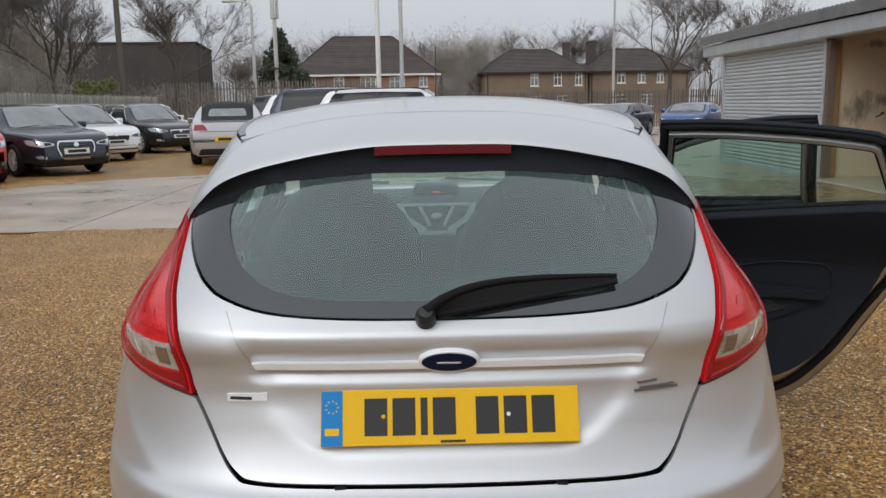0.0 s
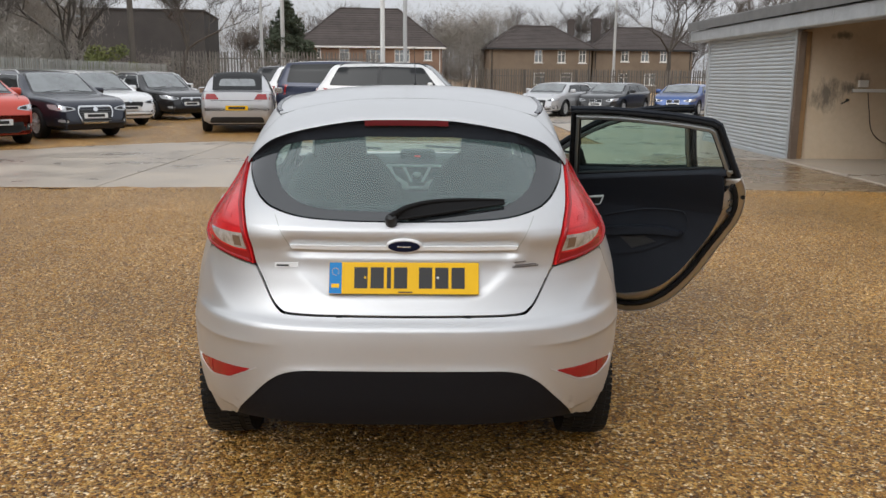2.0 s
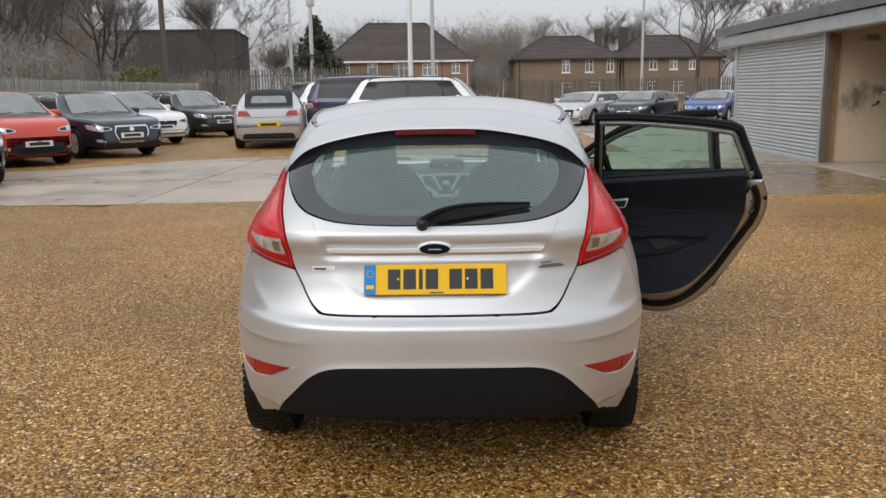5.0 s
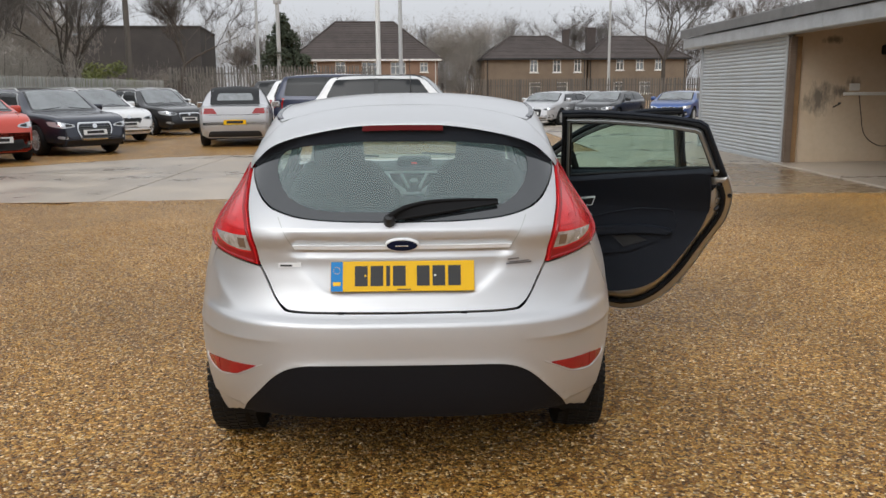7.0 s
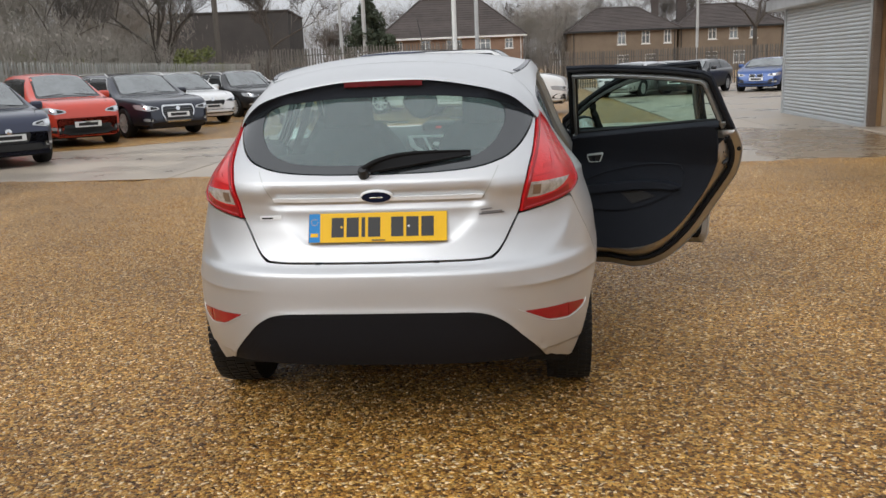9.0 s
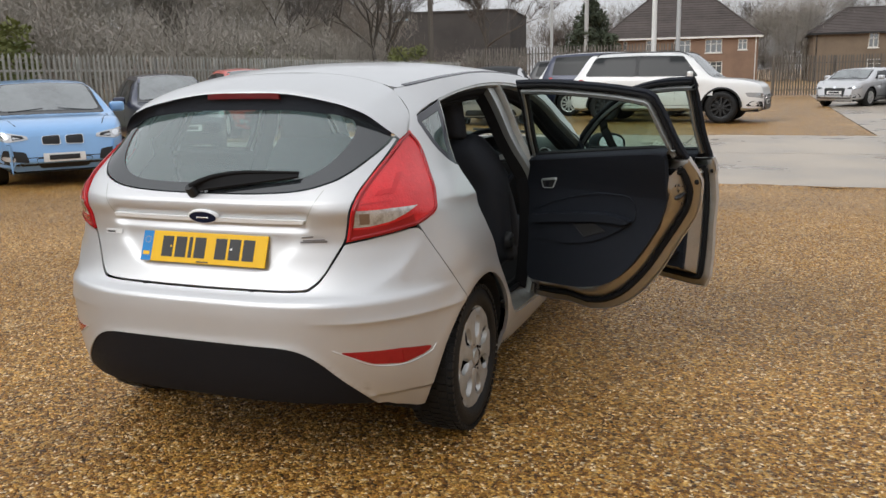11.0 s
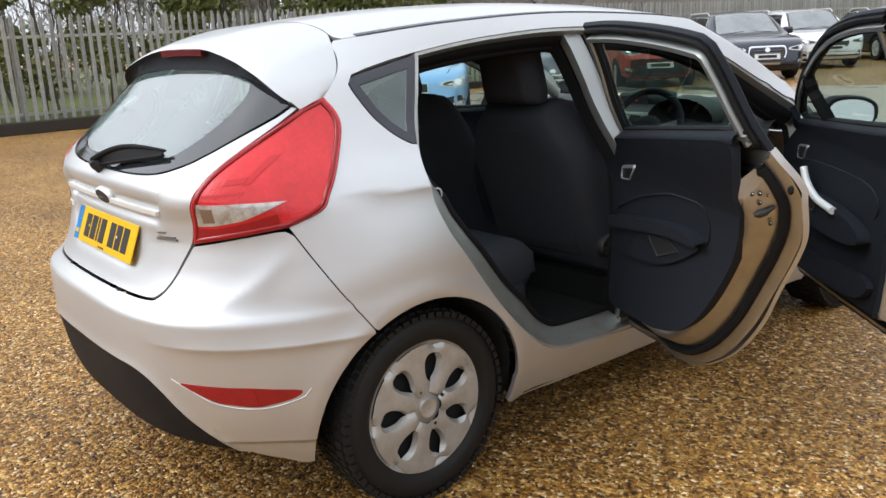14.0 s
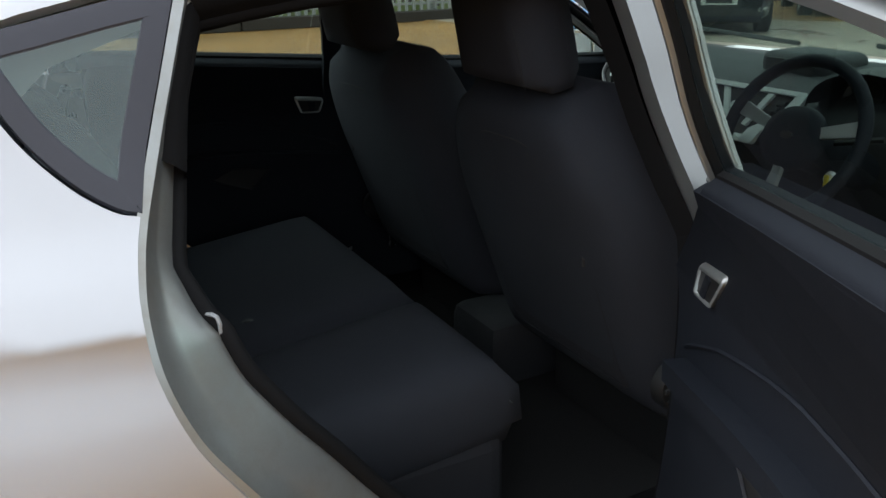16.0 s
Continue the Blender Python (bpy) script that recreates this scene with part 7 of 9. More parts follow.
# ---- rear lamps ----
def tail_lamps():
    for s in (1, -1):
        out = [from_side(*p) for p in LAMP_OUT]
        low = [from_rear(*p) for p in LAMP_LOW]
        inn = [from_rear(*p) for p in LAMP_IN]
        poly = [(s * p[0], p[1]) for p in out + low + inn[1:]]

        def dome(u, z):
            p, n = shell(u, z)
            return p + n * (0.004 + 0.004 * math.exp(-((abs(u) - 0.62) / 0.16) ** 2) * math.exp(-((z - 0.99) / 0.16) ** 2)), n

        lamp = skin("tail_light", poly, dome, "lamp_red", hero, 0.02, 0.02, 0.016, "tall wet red tail light cluster")
        pts = [from_rear(*p) for p in ((0.552, 0.886), (0.60, 0.889), (0.655, 0.902))] + [from_rear(*p) for p in ((0.694, 0.924), (0.712, 0.942))]
        pts += [from_rear(*p) for p in ((0.66, 0.944), (0.60, 0.943), (0.560, 0.944))]
        skin("reversing_lens", [(s * p[0], p[1]) for p in pts], dome, "lamp_white", lamp, 0.015, 0.012, 0.004, "clear reversing and indicator lens", out=0.0025)
        pts = [from_rear(*p) for p in ((0.536, 0.842), (0.60, 0.854), (0.660, 0.866), (0.712, 0.886), (0.707, 0.914), (0.655, 0.894), (0.60, 0.881), (0.545, 0.878))]
        skin("lower_band", [(s * p[0], p[1]) for p in pts], dome, "lamp_red_dark", lamp, 0.015, 0.012, 0.003, "darker red lower band", out=0.002)
        # deeper red rim round the lens, and the dim shapes of the bulb housings in it
        bm = bmesh.new()
        bead = [dome(*p)[0] for p in inset(poly, 0.007)]
        tube(bm, bead + [bead[0]], 0.0062, 6)
        part("lens_rim", bm, "lamp_red_dark", lamp, "darker red lens rim", smooth=60)
        for pts in (((0.612, 0.985), (0.646, 0.990), (0.644, 1.004), (0.616, 1.000)), ((0.646, 0.985), (0.656, 0.988), (0.648, 1.050), (0.638, 1.048)), ((0.58, 0.960), (0.655, 0.966), (0.655, 0.971), (0.58, 0.965))):
            skin("bulb_housing", [(s * q[0], q[1]) for q in (from_rear(*p) for p in pts)], dome, "lamp_red_mid", lamp, 0.015, 0.012, 0.001, out=0.0012)
        pts = [from_rear(*p) for p in ((0.650, 0.908), (0.692, 0.924), (0.708, 0.940), (0.668, 0.941))]
        skin("indicator_bulb", [(s * p[0], p[1]) for p in pts], dome, "lamp_white", lamp, 0.015, 0.012, 0.002, out=0.0036)
        pts = [from_rear(*p) for p in ((0.572, 0.897), (0.600, 0.898), (0.604, 0.934), (0.576, 0.934))]
        skin("reversing_bulb", [(s * p[0], p[1]) for p in pts], dome, "lamp_amber", lamp, 0.015, 0.012, 0.002, out=0.0036)
        # thin dark gasket along the outer edge
        bm = bmesh.new()
        line = []
        for p in out + low:
            q, n = shell(s * p[0], p[1])
            line.append(q + n * 0.001)
        tube(bm, line, 0.0028, 5)
        part("gasket", bm, "rubber", lamp)


tail_lamps()


# ---- roof and spoiler ----
ROOF_MID = [(0.30, 1.338), (0.45, 1.365), (0.60, 1.391), (0.80, 1.416), (1.05, 1.436), (1.40, 1.446), (1.75, 1.438), (2.0, 1.416), (2.25, 1.372)]


def roof(x, y):
    def height(xx, yy):
        zs = roof_seam_z(yy)
        xs = flank_x(max(yy, 0.50), zs)
        return zs + (knots(yy, ROOF_MID) - zs) * (1 - min(1.25, abs(xx) / xs) ** 2.6)
    e = 0.006
    p = Vector((x, y, height(x, y)))
    n = Vector((height(x - e, y) - height(x + e, y), height(x, y - e) - height(x, y + e), 2 * e)).normalized()
    return p, n


def seam_x(y):
    return flank_x(y, roof_seam_z(y))


def roof_panels():
    front = [(x, 2.225 - 0.13 * (abs(x) / 0.6) ** 2.2) for x in [0.52 - 0.08 * k for k in range(14)]]
    right = [(seam_x(0.625 + 0.078 * k) - 0.006, 0.625 + 0.078 * k) for k in range(19)]
    left = [(-x, y) for x, y in reversed(right)]
    back = [(x, 0.61 + 0.06 * (1 - (abs(x) / 0.5) ** 2)) for x in [-0.48 + 0.08 * k for k in range(13)]]
    right = [p for p in right if p[1] < 2.10]
    left = [p for p in left if p[1] < 2.10]
    r = skin("roof", right + front + left + back, roof, "silver", hero, 0.05, 0.05, 0.012, "silver roof panel wet with rain")
    # dark strips over the roof joints
    for s in (1, -1):
        bm = bmesh.new()
        tube(bm, [Vector((s * (seam_x(y) - 0.006), y, roof_seam_z(y) + 0.0005)) for y in [0.70 + 0.08 * k for k in range(17)]], 0.0062, 6)
        strip = []
        for k in range(18):
            y = 0.668 + 0.08 * k
            strip.append([bm.verts.new(roof(s * (seam_x(y) - dx), y)[0] + Vector((0, 0, dz))) for dx, dz in ((0.004, -0.002), (0.006, 0.003), (0.022, 0.003), (0.024, -0.002))])
        for a, b in zip(strip, strip[1:]):
            for k in range(3):
                bm.faces.new((a[k], a[k + 1], b[k + 1], b[k]))
        bm.faces.new(strip[0])
        part("roof_joint", bm, "quarter_border", r, "dark roof joint strip")
    bm = bmesh.new()
    tube(bm, [roof(x, y - 0.004)[0] - Vector((0, 0, 0.004)) for x, y in front], 0.008, 6)
    part("windscreen_seal", bm, "rubber", r, "black windscreen top seal")
    # spoiler: one pressing from the hatch joint to its trailing edge, wrapping down to the lamps
    edge = [(0.0, 0.362, 1.336), (0.15, 0.360, 1.333), (0.26, 0.354, 1.320), (0.35, 0.350, 1.303), (0.41, 0.348, 1.289), (0.455, 0.347, 1.275), (0.49, 0.350, 1.261),
            (0.518, 0.356, 1.245), (0.54, 0.365, 1.227), (0.569, 0.383, 1.200), (0.588, 0.402, 1.180), (0.603, 0.421, 1.160)]
    edge = curve_points(edge, 4)
    fold = [Vector((x, 0.606 + 0.06 * (1 - (x / 0.5) ** 2), roof(x, 0.606 + 0.06 * (1 - (x / 0.5) ** 2))[0].z)) for x in (0.0, 0.15, 0.26, 0.35, 0.41, 0.45)]
    fold += [Vector(raw(*from_side(y, z))) for y, z in ((0.592, 1.330), (0.580, 1.298), (0.567, 1.270), (0.548, 1.243), (0.523, 1.214), (0.491, 1.186))]
    fold = curve_points(fold, 4)
    n = min(len(edge), len(fold))
    bm = bmesh.new()
    half, STEPS = [], 9
    for k in range(n):
        a, b = Vector(edge[k]), Vector(fold[k])
        q = k / (n - 1)
        outward = Vector((0.25 + 1.2 * q, -0.1 - 0.35 * q, 1.0 - 0.55 * q)).normalized()
        row = []
        for j in range(STEPS + 1):
            f = j / STEPS
            row.append(b.lerp(a, f) + outward * (0.0135 * (1 - 0.45 * q * q * q) * (1 - (2 * f - 1) ** 2)))
        row.append(a + Vector((0, -0.003, -0.007 * (1 - q))))
        half.append(row)
    rows = [[Vector((-p.x, p.y, p.z)) for p in row] for row in reversed(half[1:])] + half
    grid = [[bm.verts.new(c) for c in r_] for r_ in rows]
    for a, b in zip(grid, grid[1:]):
        for k in range(len(a) - 1):
            bm.faces.new((a[k], a[k + 1], b[k + 1], b[k]))
    bmesh.ops.recalc_face_normals(bm, faces=list(bm.faces))
    sp = part("spoiler", bm, "silver", hero, "silver roof spoiler over the rear window", smooth=70)
    # hollow dark underside
    bm = bmesh.new()
    grid = []
    for row in rows:
        a = row[-1]
        q = abs(a.x) / 0.603
        drop = 0.060 * (1 - q ** 2.2)
        g = shell(*from_rear(a.x * (1 - 0.03 * q), max(1.165, a.z - 0.004 - drop)))[0] if q < 0.97 else a + Vector((0, 0.004, 0.0))
        m_ = a.lerp(g, 0.5) + Vector((0, 0.016, 0.016)) * (1 - q ** 3)
        grid.append([bm.verts.new(c) for c in (a, a.lerp(m_, 0.5) + Vector((0, 0.004, 0.004)) * (1 - q), m_, g)])
    for a, b in zip(grid, grid[1:]):
        for k in range(3):
            bm.faces.new((a[k], b[k], b[k + 1], a[k + 1]))
    part("spoiler_underside", bm, "trim_black", sp, "hollow dark spoiler underside", smooth=60)
    bm = bmesh.new()
    rows_ = []
    for k in range(13):
        x = -0.155 + 0.31 * k / 12
        p = Vector((x, 0.3615, 1.334 - 0.002 * (x / 0.155) ** 2))
        rows_.append([bm.verts.new(p + Vector((0, dy, dz))) for dy, dz in ((0.004, -0.004), (-0.006, -0.006), (-0.005, -0.026), (0.010, -0.030))])
    for a, b in zip(rows_, rows_[1:]):
        for k in range(3):
            bm.faces.new((a[k], b[k], b[k + 1], a[k + 1]))
    bm.faces.new([r_ for r_ in rows_[0]])
    bm.faces.new([r_ for r_ in rows_[-1]][::-1])
    part("brake_light", bm, "brake_red", sp, "high-level dark red brake light", smooth=50)
    # aerial
    bm = bmesh.new()
    p, n = roof(0.0, 1.95)
    tube(bm, [p - Vector((0, 0, 0.005)), p + Vector((0, -0.03, 0.03))], [0.012, 0.006], 8)
    tube(bm, [p + Vector((0, -0.03, 0.03)), p + Vector((0, -0.33, 0.21))], [0.0025, 0.0015], 5)
    part("aerial", bm, "black", r, "thin black roof aerial")


roof_panels()


# ---- nose: wings, bonnet, windscreen, front bumper ----
def nose():
    for s in (1, -1):
        wing = [(2.755, 0.33), (2.765, 0.30)] + arc(HUB_F, 0.291, ARCH, 165, 30, 26) + [(3.62, 0.60), (3.60, 0.70), (3.52, 0.79), (3.30, 0.865), (3.05, 0.928), (2.90, 0.962), (2.80, 0.985), (2.745, 0.98), (2.705, 0.80), (2.70, 0.50), (2.705, 0.36)]
        side_panel("front_wing", wing, "silver", s, label="silver front wing", cu=0.04, cv=0.04)
        lamp = [from_side(y, z, s) for y, z in ((3.60, 0.715), (3.45, 0.80), (3.30, 0.855))] + [(s * p[0], p[1]) for p in (from_front(0.56, 0.80), from_front(0.50, 0.72), from_front(0.55, 0.66))] + [from_side(3.62, 0.66, s)]
        skin("headlight", lamp, shell, "lens_clear", hero, 0.03, 0.03, 0.02, "clear swept-back headlight", out=0.004)
    half = [(0.0, 0.735), (0.30, 0.735), (0.50, 0.745), (0.56, 0.808)]
    bon = [from_front(*p) for p in half] + [from_side(3.28, 0.872), from_side(3.05, 0.934), from_side(2.92, 0.966), from_front(0.50, 0.985), from_front(0.0, 0.985)]
    skin("bonnet", bon, shell, "silver", hero, 0.05, 0.02, 0.01, "silver bonnet")
    skin("bonnet", [(-p[0], p[1]) for p in bon], shell, "silver", hero, 0.05, 0.02, 0.01, "silver bonnet")
    for s in (1, -1):
        bump = [from_front(0.0001, 0.20), from_front(0.4, 0.20), from_front(0.70, 0.21)] + [from_side(3.46, 0.25)] + [from_side(*p) for p in arc(HUB_F, 0.291, ARCH, -5, 28, 6)]
        bump += [from_side(3.62, 0.59), from_front(0.56, 0.66), from_front(0.50, 0.70), from_front(0.3, 0.728), from_front(0.0001, 0.728)]
        skin("front_bumper", [(s * p[0], p[1]) for p in bump], shell, "silver", hero, 0.04, 0.04, 0.012, "silver front bumper")
        intake = [from_front(0.0001, 0.27), from_front(0.42, 0.27), from_front(0.52, 0.46), from_front(0.0001, 0.47)]
        skin("intake_grille", [(s * p[0], p[1]) for p in intake], shell, "black", hero, 0.05, 0.05, 0.004, "black intake grille", out=0.004)
    scr = smooth2([(0.0, 1.000), (0.45, 0.998), (0.66, 0.995)], 4) + [(0.675, 1.03), (0.60, 1.20), (0.54, 1.33)] + smooth2([(0.50, 1.352), (0.25, 1.368), (0.0, 1.372)], 3)
    for s in (1, -1):
        skin("windscreen", [(s * from_front(*p)[0], p[1]) for p in scr], shell, "pane", hero, 0.06, 0.05, 0.0, "clear windscreen", out=-0.004)
        pil = [(0.683, 1.01), (0.705, 1.01), (0.655, 1.14), (0.600, 1.29), (0.585, 1.345), (0.548, 1.345), (0.61, 1.19)]
        skin("windscreen_pillar", [(s * from_front(*p)[0], p[1]) for p in pil], shell, "silver", hero, 0.05, 0.04, 0.03, "silver windscreen pillar")
    bm = bmesh.new()
    for s in (-1, 1):
        tube(bm, [(0.35 * s + 0.1, 2.93, 1.01), (0.35 * s - 0.30, 2.90, 1.03)], 0.008, 5)
    part("front_wiper", bm, "black", hero, "black windscreen wipers")
    # closes the gaps at the foot of the windscreen
    bm = bmesh.new()
    box(bm, -0.68, 2.72, 0.93, 0.68, 2.95, 0.975, bevel=0.01)
    part("scuttle", bm, "black", hero, "black scuttle panel")


nose()


# ---- wheels ----
def hero_wheel(x, y, side, steer=0.0):
    m = Matrix.Translation((x, y, TYRE_R)) @ Matrix.Rotation(steer, 4, "Z") @ Matrix.Scale(side, 4, (1, 0, 0))
    r, w = TYRE_R, 0.185
    bm = bmesh.new()
    lathe(bm, [(0.200, w / 2 - 0.016), (0.211, w / 2 - 0.004), (0.238, w / 2 + 0.002), (0.262, w / 2 - 0.004), (0.279, w / 2 - 0.016), (0.287, w / 2 - 0.030), (0.288, 0.0),
               (0.287, -w / 2 + 0.030), (0.270, -w / 2 + 0.006), (0.22, -w / 2), (0.17, -w / 2 + 0.02)], 64, m)
    if side < 0:
        bmesh.ops.reverse_faces(bm, faces=list(bm.faces))
    t = part("wheel", bm, "tyre", hero, "wet black tyre with silver wheel trim", smooth=35)
    # tread blocks
    bm = bmesh.new()
    for k in range(60):
        a = k * math.tau / 60
        for j, (x0, x1, tw) in enumerate(((-0.088, -0.052, 0.25), (-0.046, -0.012, -0.2), (-0.006, 0.030, 0.2), (0.036, 0.066, -0.2), (0.068, 0.090, 0.2))):
            mm = m @ Matrix.Rotation(a + 0.03 * j, 4, "X")
            hgt = 0.291 if abs(x0 + x1) < 0.13 else 0.286
            box(bm, x0, -0.0105, 0.27, x1, 0.0105, hgt, m=mm @ Matrix.Rotation(0, 4, "Z"))
    part("tread", bm, "tyre", t)
    # seven-spoke wheel trim
    bm = bmesh.new()
    N = 7
    base = w / 2 - 0.020
    radii = [0.046 + 0.148 * k / 15 for k in range(16)]

    def hole(rr):
        q = 1 - ((rr - 0.120) / 0.041) ** 2
        edge = 0.07 * max(0.0, (rr - 0.183) / 0.011)
        return max(0.185 * math.sqrt(q) if q > 0 else 0.0, edge)

    for s_ in range(N):
        mid = s_ * math.tau / N
        rows = []
        for rr in radii:
            h = math.pi / N - hole(rr)
            row = []
            for j in range(9):
                f = -1 + 2 * j / 8
                a = mid + f * h
                lift = 0.013 + 0.005 * math.cos(rr / 0.19 * 2.2) * (1 - abs(f)) - 0.006 * f ** 4
                if abs(f) == 1 and hole(rr) > 0:
                    lift -= 0.013
                row.append(bm.verts.new(m @ Vector((base + lift, rr * math.cos(a), rr * math.sin(a)))))
            rows.append(row)
        for a_, b_ in zip(rows, rows[1:]):
            for j in range(8):
                bm.faces.new((a_[j], a_[j + 1], b_[j + 1], b_[j]))
    lathe(bm, [(0.186, base - 0.004), (0.194, base + 0.004), (0.203, base + 0.005), (0.207, base - 0.002), (0.208, base - 0.02)], 56, m)
    bmesh.ops.remove_doubles(bm, verts=list(bm.verts), dist=0.0006)
    bmesh.ops.recalc_face_normals(bm, faces=list(bm.faces))
    cap = part("wheel_trim", bm, "trim_silver", t, "silver seven-spoke plastic wheel trim", smooth=45)
    bm = bmesh.new()
    lathe(bm, [(0.001, base + 0.016), (0.020, base + 0.015), (0.024, base + 0.017), (0.029, base + 0.016), (0.034, base + 0.008), (0.052, base + 0.003)], 32, m)
    part("hub_cap", bm, "trim_silver", cap, smooth=40)
    for k in range(4):
        a = k * math.tau / 4 + 0.4
        bm = bmesh.new()
        lathe(bm, [(0.001, base + 0.016), (0.005, base + 0.015), (0.0055, base + 0.004)], 8, m @ Matrix.Rotation(a, 4, "X") @ Matrix.Translation((0, 0, 0.060)), "x")
        part("wheel_nut", bm, "ink", cap)
    bm = bmesh.new()
    lathe(bm, [(0.001, base - 0.03), (0.200, base - 0.03)], 24, m)
    part("wheel_disc", bm, "under", t)
    return t


for s in (1, -1):
    hero_wheel(s * 0.722, HUB_R, s)
    hero_wheel(s * 0.735, HUB_F, s, 0.0)


def underside():
    bm = bmesh.new()
    box(bm, -0.60, 0.30, 0.225, 0.60, 3.70, 0.29)
    box(bm, -0.78, 1.02, 0.20, 0.78, 2.74, 0.27)
    part("underfloor", bm, "under", hero, "dark underfloor")
    for s in (1, -1):
        for yh in (HUB_R, HUB_F):
            bm = bmesh.new()
            prof = arc(yh, 0.291, ARCH - 0.006, -20, 200, 24)
            a = [bm.verts.new((s * (flank_x(y, max(z, 0.2)) - 0.012), y, z)) for y, z in prof]
            b = [bm.verts.new((s * 0.55, y, z)) for y, z in prof]
            for k in range(len(prof) - 1):
                bm.faces.new((a[k], a[k + 1], b[k + 1], b[k]))
            c = bm.verts.new((s * 0.55, yh, 0.2))
            for k in range(len(prof) - 1):
                bm.faces.new((b[k], b[k + 1], c))
            part("arch_liner", bm, "under", hero, "black wheel arch liner")


underside()


# ---- doors of the hatchback ----
def dense(poly, step=0.04):
    out = []
    for k in range(len(poly)):
        a, b = Vector(poly[k - 1]), Vector(poly[k])
        n = max(1, int((b - a).length / step))
        for j in range(n):
            q = a + (b - a) * (j / n)
            out.append((q.x, q.y))
    return out


def plain_depth(d):
    """Inner faces follow the body's plain shape, without its pressed features."""
    def f(u, z):
        p, n = body(u, z)
        return p - n * d, n
    return f


def door_depth(d):
    """Depth inside a door, which thins towards the waist."""
    def f(u, z):
        p, n = body(u, z)
        w = max(0.0, min(1.0, 1 - (belt_z(p.y) + 0.04 - z) / 0.11))
        w = w * w * (3 - 2 * w) * max(0.0, min(1.0, (d - 0.04) / 0.06))
        return p - n * (d - 0.068 * w), n
    return f


def band(name, rings, s, mat, parent, label="", smooth=50, deep=None):
    """A closed strip through outlines given as (outline, depth)."""
    bm = bmesh.new()
    rows = []
    for poly, d in rings:
        rows.append([bm.verts.new((deep or plain_depth)(d)(*from_side(p[0], p[1], s))[0]) for p in poly])
    for a, b in zip(rows, rows[1:]):
        for k in range(len(a)):
            bm.faces.new((a[k - 1], a[k], b[k], b[k - 1]))
    return part(name, bm, mat, parent, label, smooth=smooth)


def line3(pts, s, d, closed=False, deep=None):
    out = [(deep or plain_depth)(d)(*from_side(p[0], p[1], s))[0] for p in pts]
    return out + ([out[0]] if closed else [])


REAR_EDGE_FRAME = [(0.722, 1.038), (0.748, 1.105), (0.776, 1.180), (0.802, 1.250), (0.818, 1.291)]


def pillar_y(z):
    """The joint between the two doors, which leans back above the waist."""
    return knots(z, [(0.30, B_LINE), (0.92, B_LINE), (1.15, B_LINE - 0.018), (1.36, B_LINE - 0.040)])


TOP_B = pillar_y(1.34)


def rear_door_outline(rise):
    rear = [(p[0] + 0.005 - 0.022 * min(1, max(0, (0.75 - p[1]) / 0.3)), p[1] + 0.002 - 0.016 * min(1, max(0, (0.6 - p[1]) / 0.2))) for p in DOOR_REAR]
    low = rear + [(1.36, 0.312), (1.45, 0.308), (B_LINE - 0.006, 0.310)]
    belt = [(y, belt_z(y)) for y in (B_LINE - 0.006, 1.45, 1.3, 1.1, 0.9, 0.80)]
    lower = low + belt
    frame = [(p[0] + 0.006, p[1]) for p in REAR_EDGE_FRAME] + [(y, door_top_z(y) + rise) for y in (0.86, 0.93, 1.0, 1.1, 1.2, 1.3, 1.4, TOP_B - 0.006)] + [(pillar_y(z) - 0.006, z) for z in (1.27, 1.2, 1.1, 1.03)] + [(B_LINE - 0.006, belt_z(B_LINE) + 0.002)]
    frame += [(y, belt_z(y) + 0.002) for y in (1.3, 1.1, 0.9)]
    return lower, frame


def front_door_outline(rise):
    a, e = B_LINE + 0.006, DOOR_FRONT_END
    lower = [(a, belt_z(a)), (a, 0.62), (a, 0.36), (a + 0.02, 0.306), (1.7, 0.298), (2.1, 0.292), (2.5, 0.292), (e - 0.03, 0.300), (e, 0.34), (e + 0.012, 0.6), (e + 0.01, 0.80), (e, 0.90), (e - 0.01, 0.955)]
    lower += [(y, belt_z(y)) for y in (2.6, 2.4, 2.2, 2.0, 1.8)]
    frame = [(a, belt_z(a) + 0.002)] + [(pillar_y(z) + 0.006, z) for z in (1.03, 1.1, 1.2, 1.27)] + [(TOP_B + 0.006, door_top_z(TOP_B) + rise), (1.55, door_top_z(1.55) + rise)] + [(y, door_top_z(y) + rise) for y in (1.62, 1.72, 1.82, 1.92, 2.02, 2.12, 2.22, 2.32, 2.42, 2.52, 2.62)] + [(2.645, 0.965)]
    frame += [(y, belt_z(y) + 0.002) for y in (2.6, 2.4, 2.2, 2.0, 1.8, 1.65)]
    return lower, frame


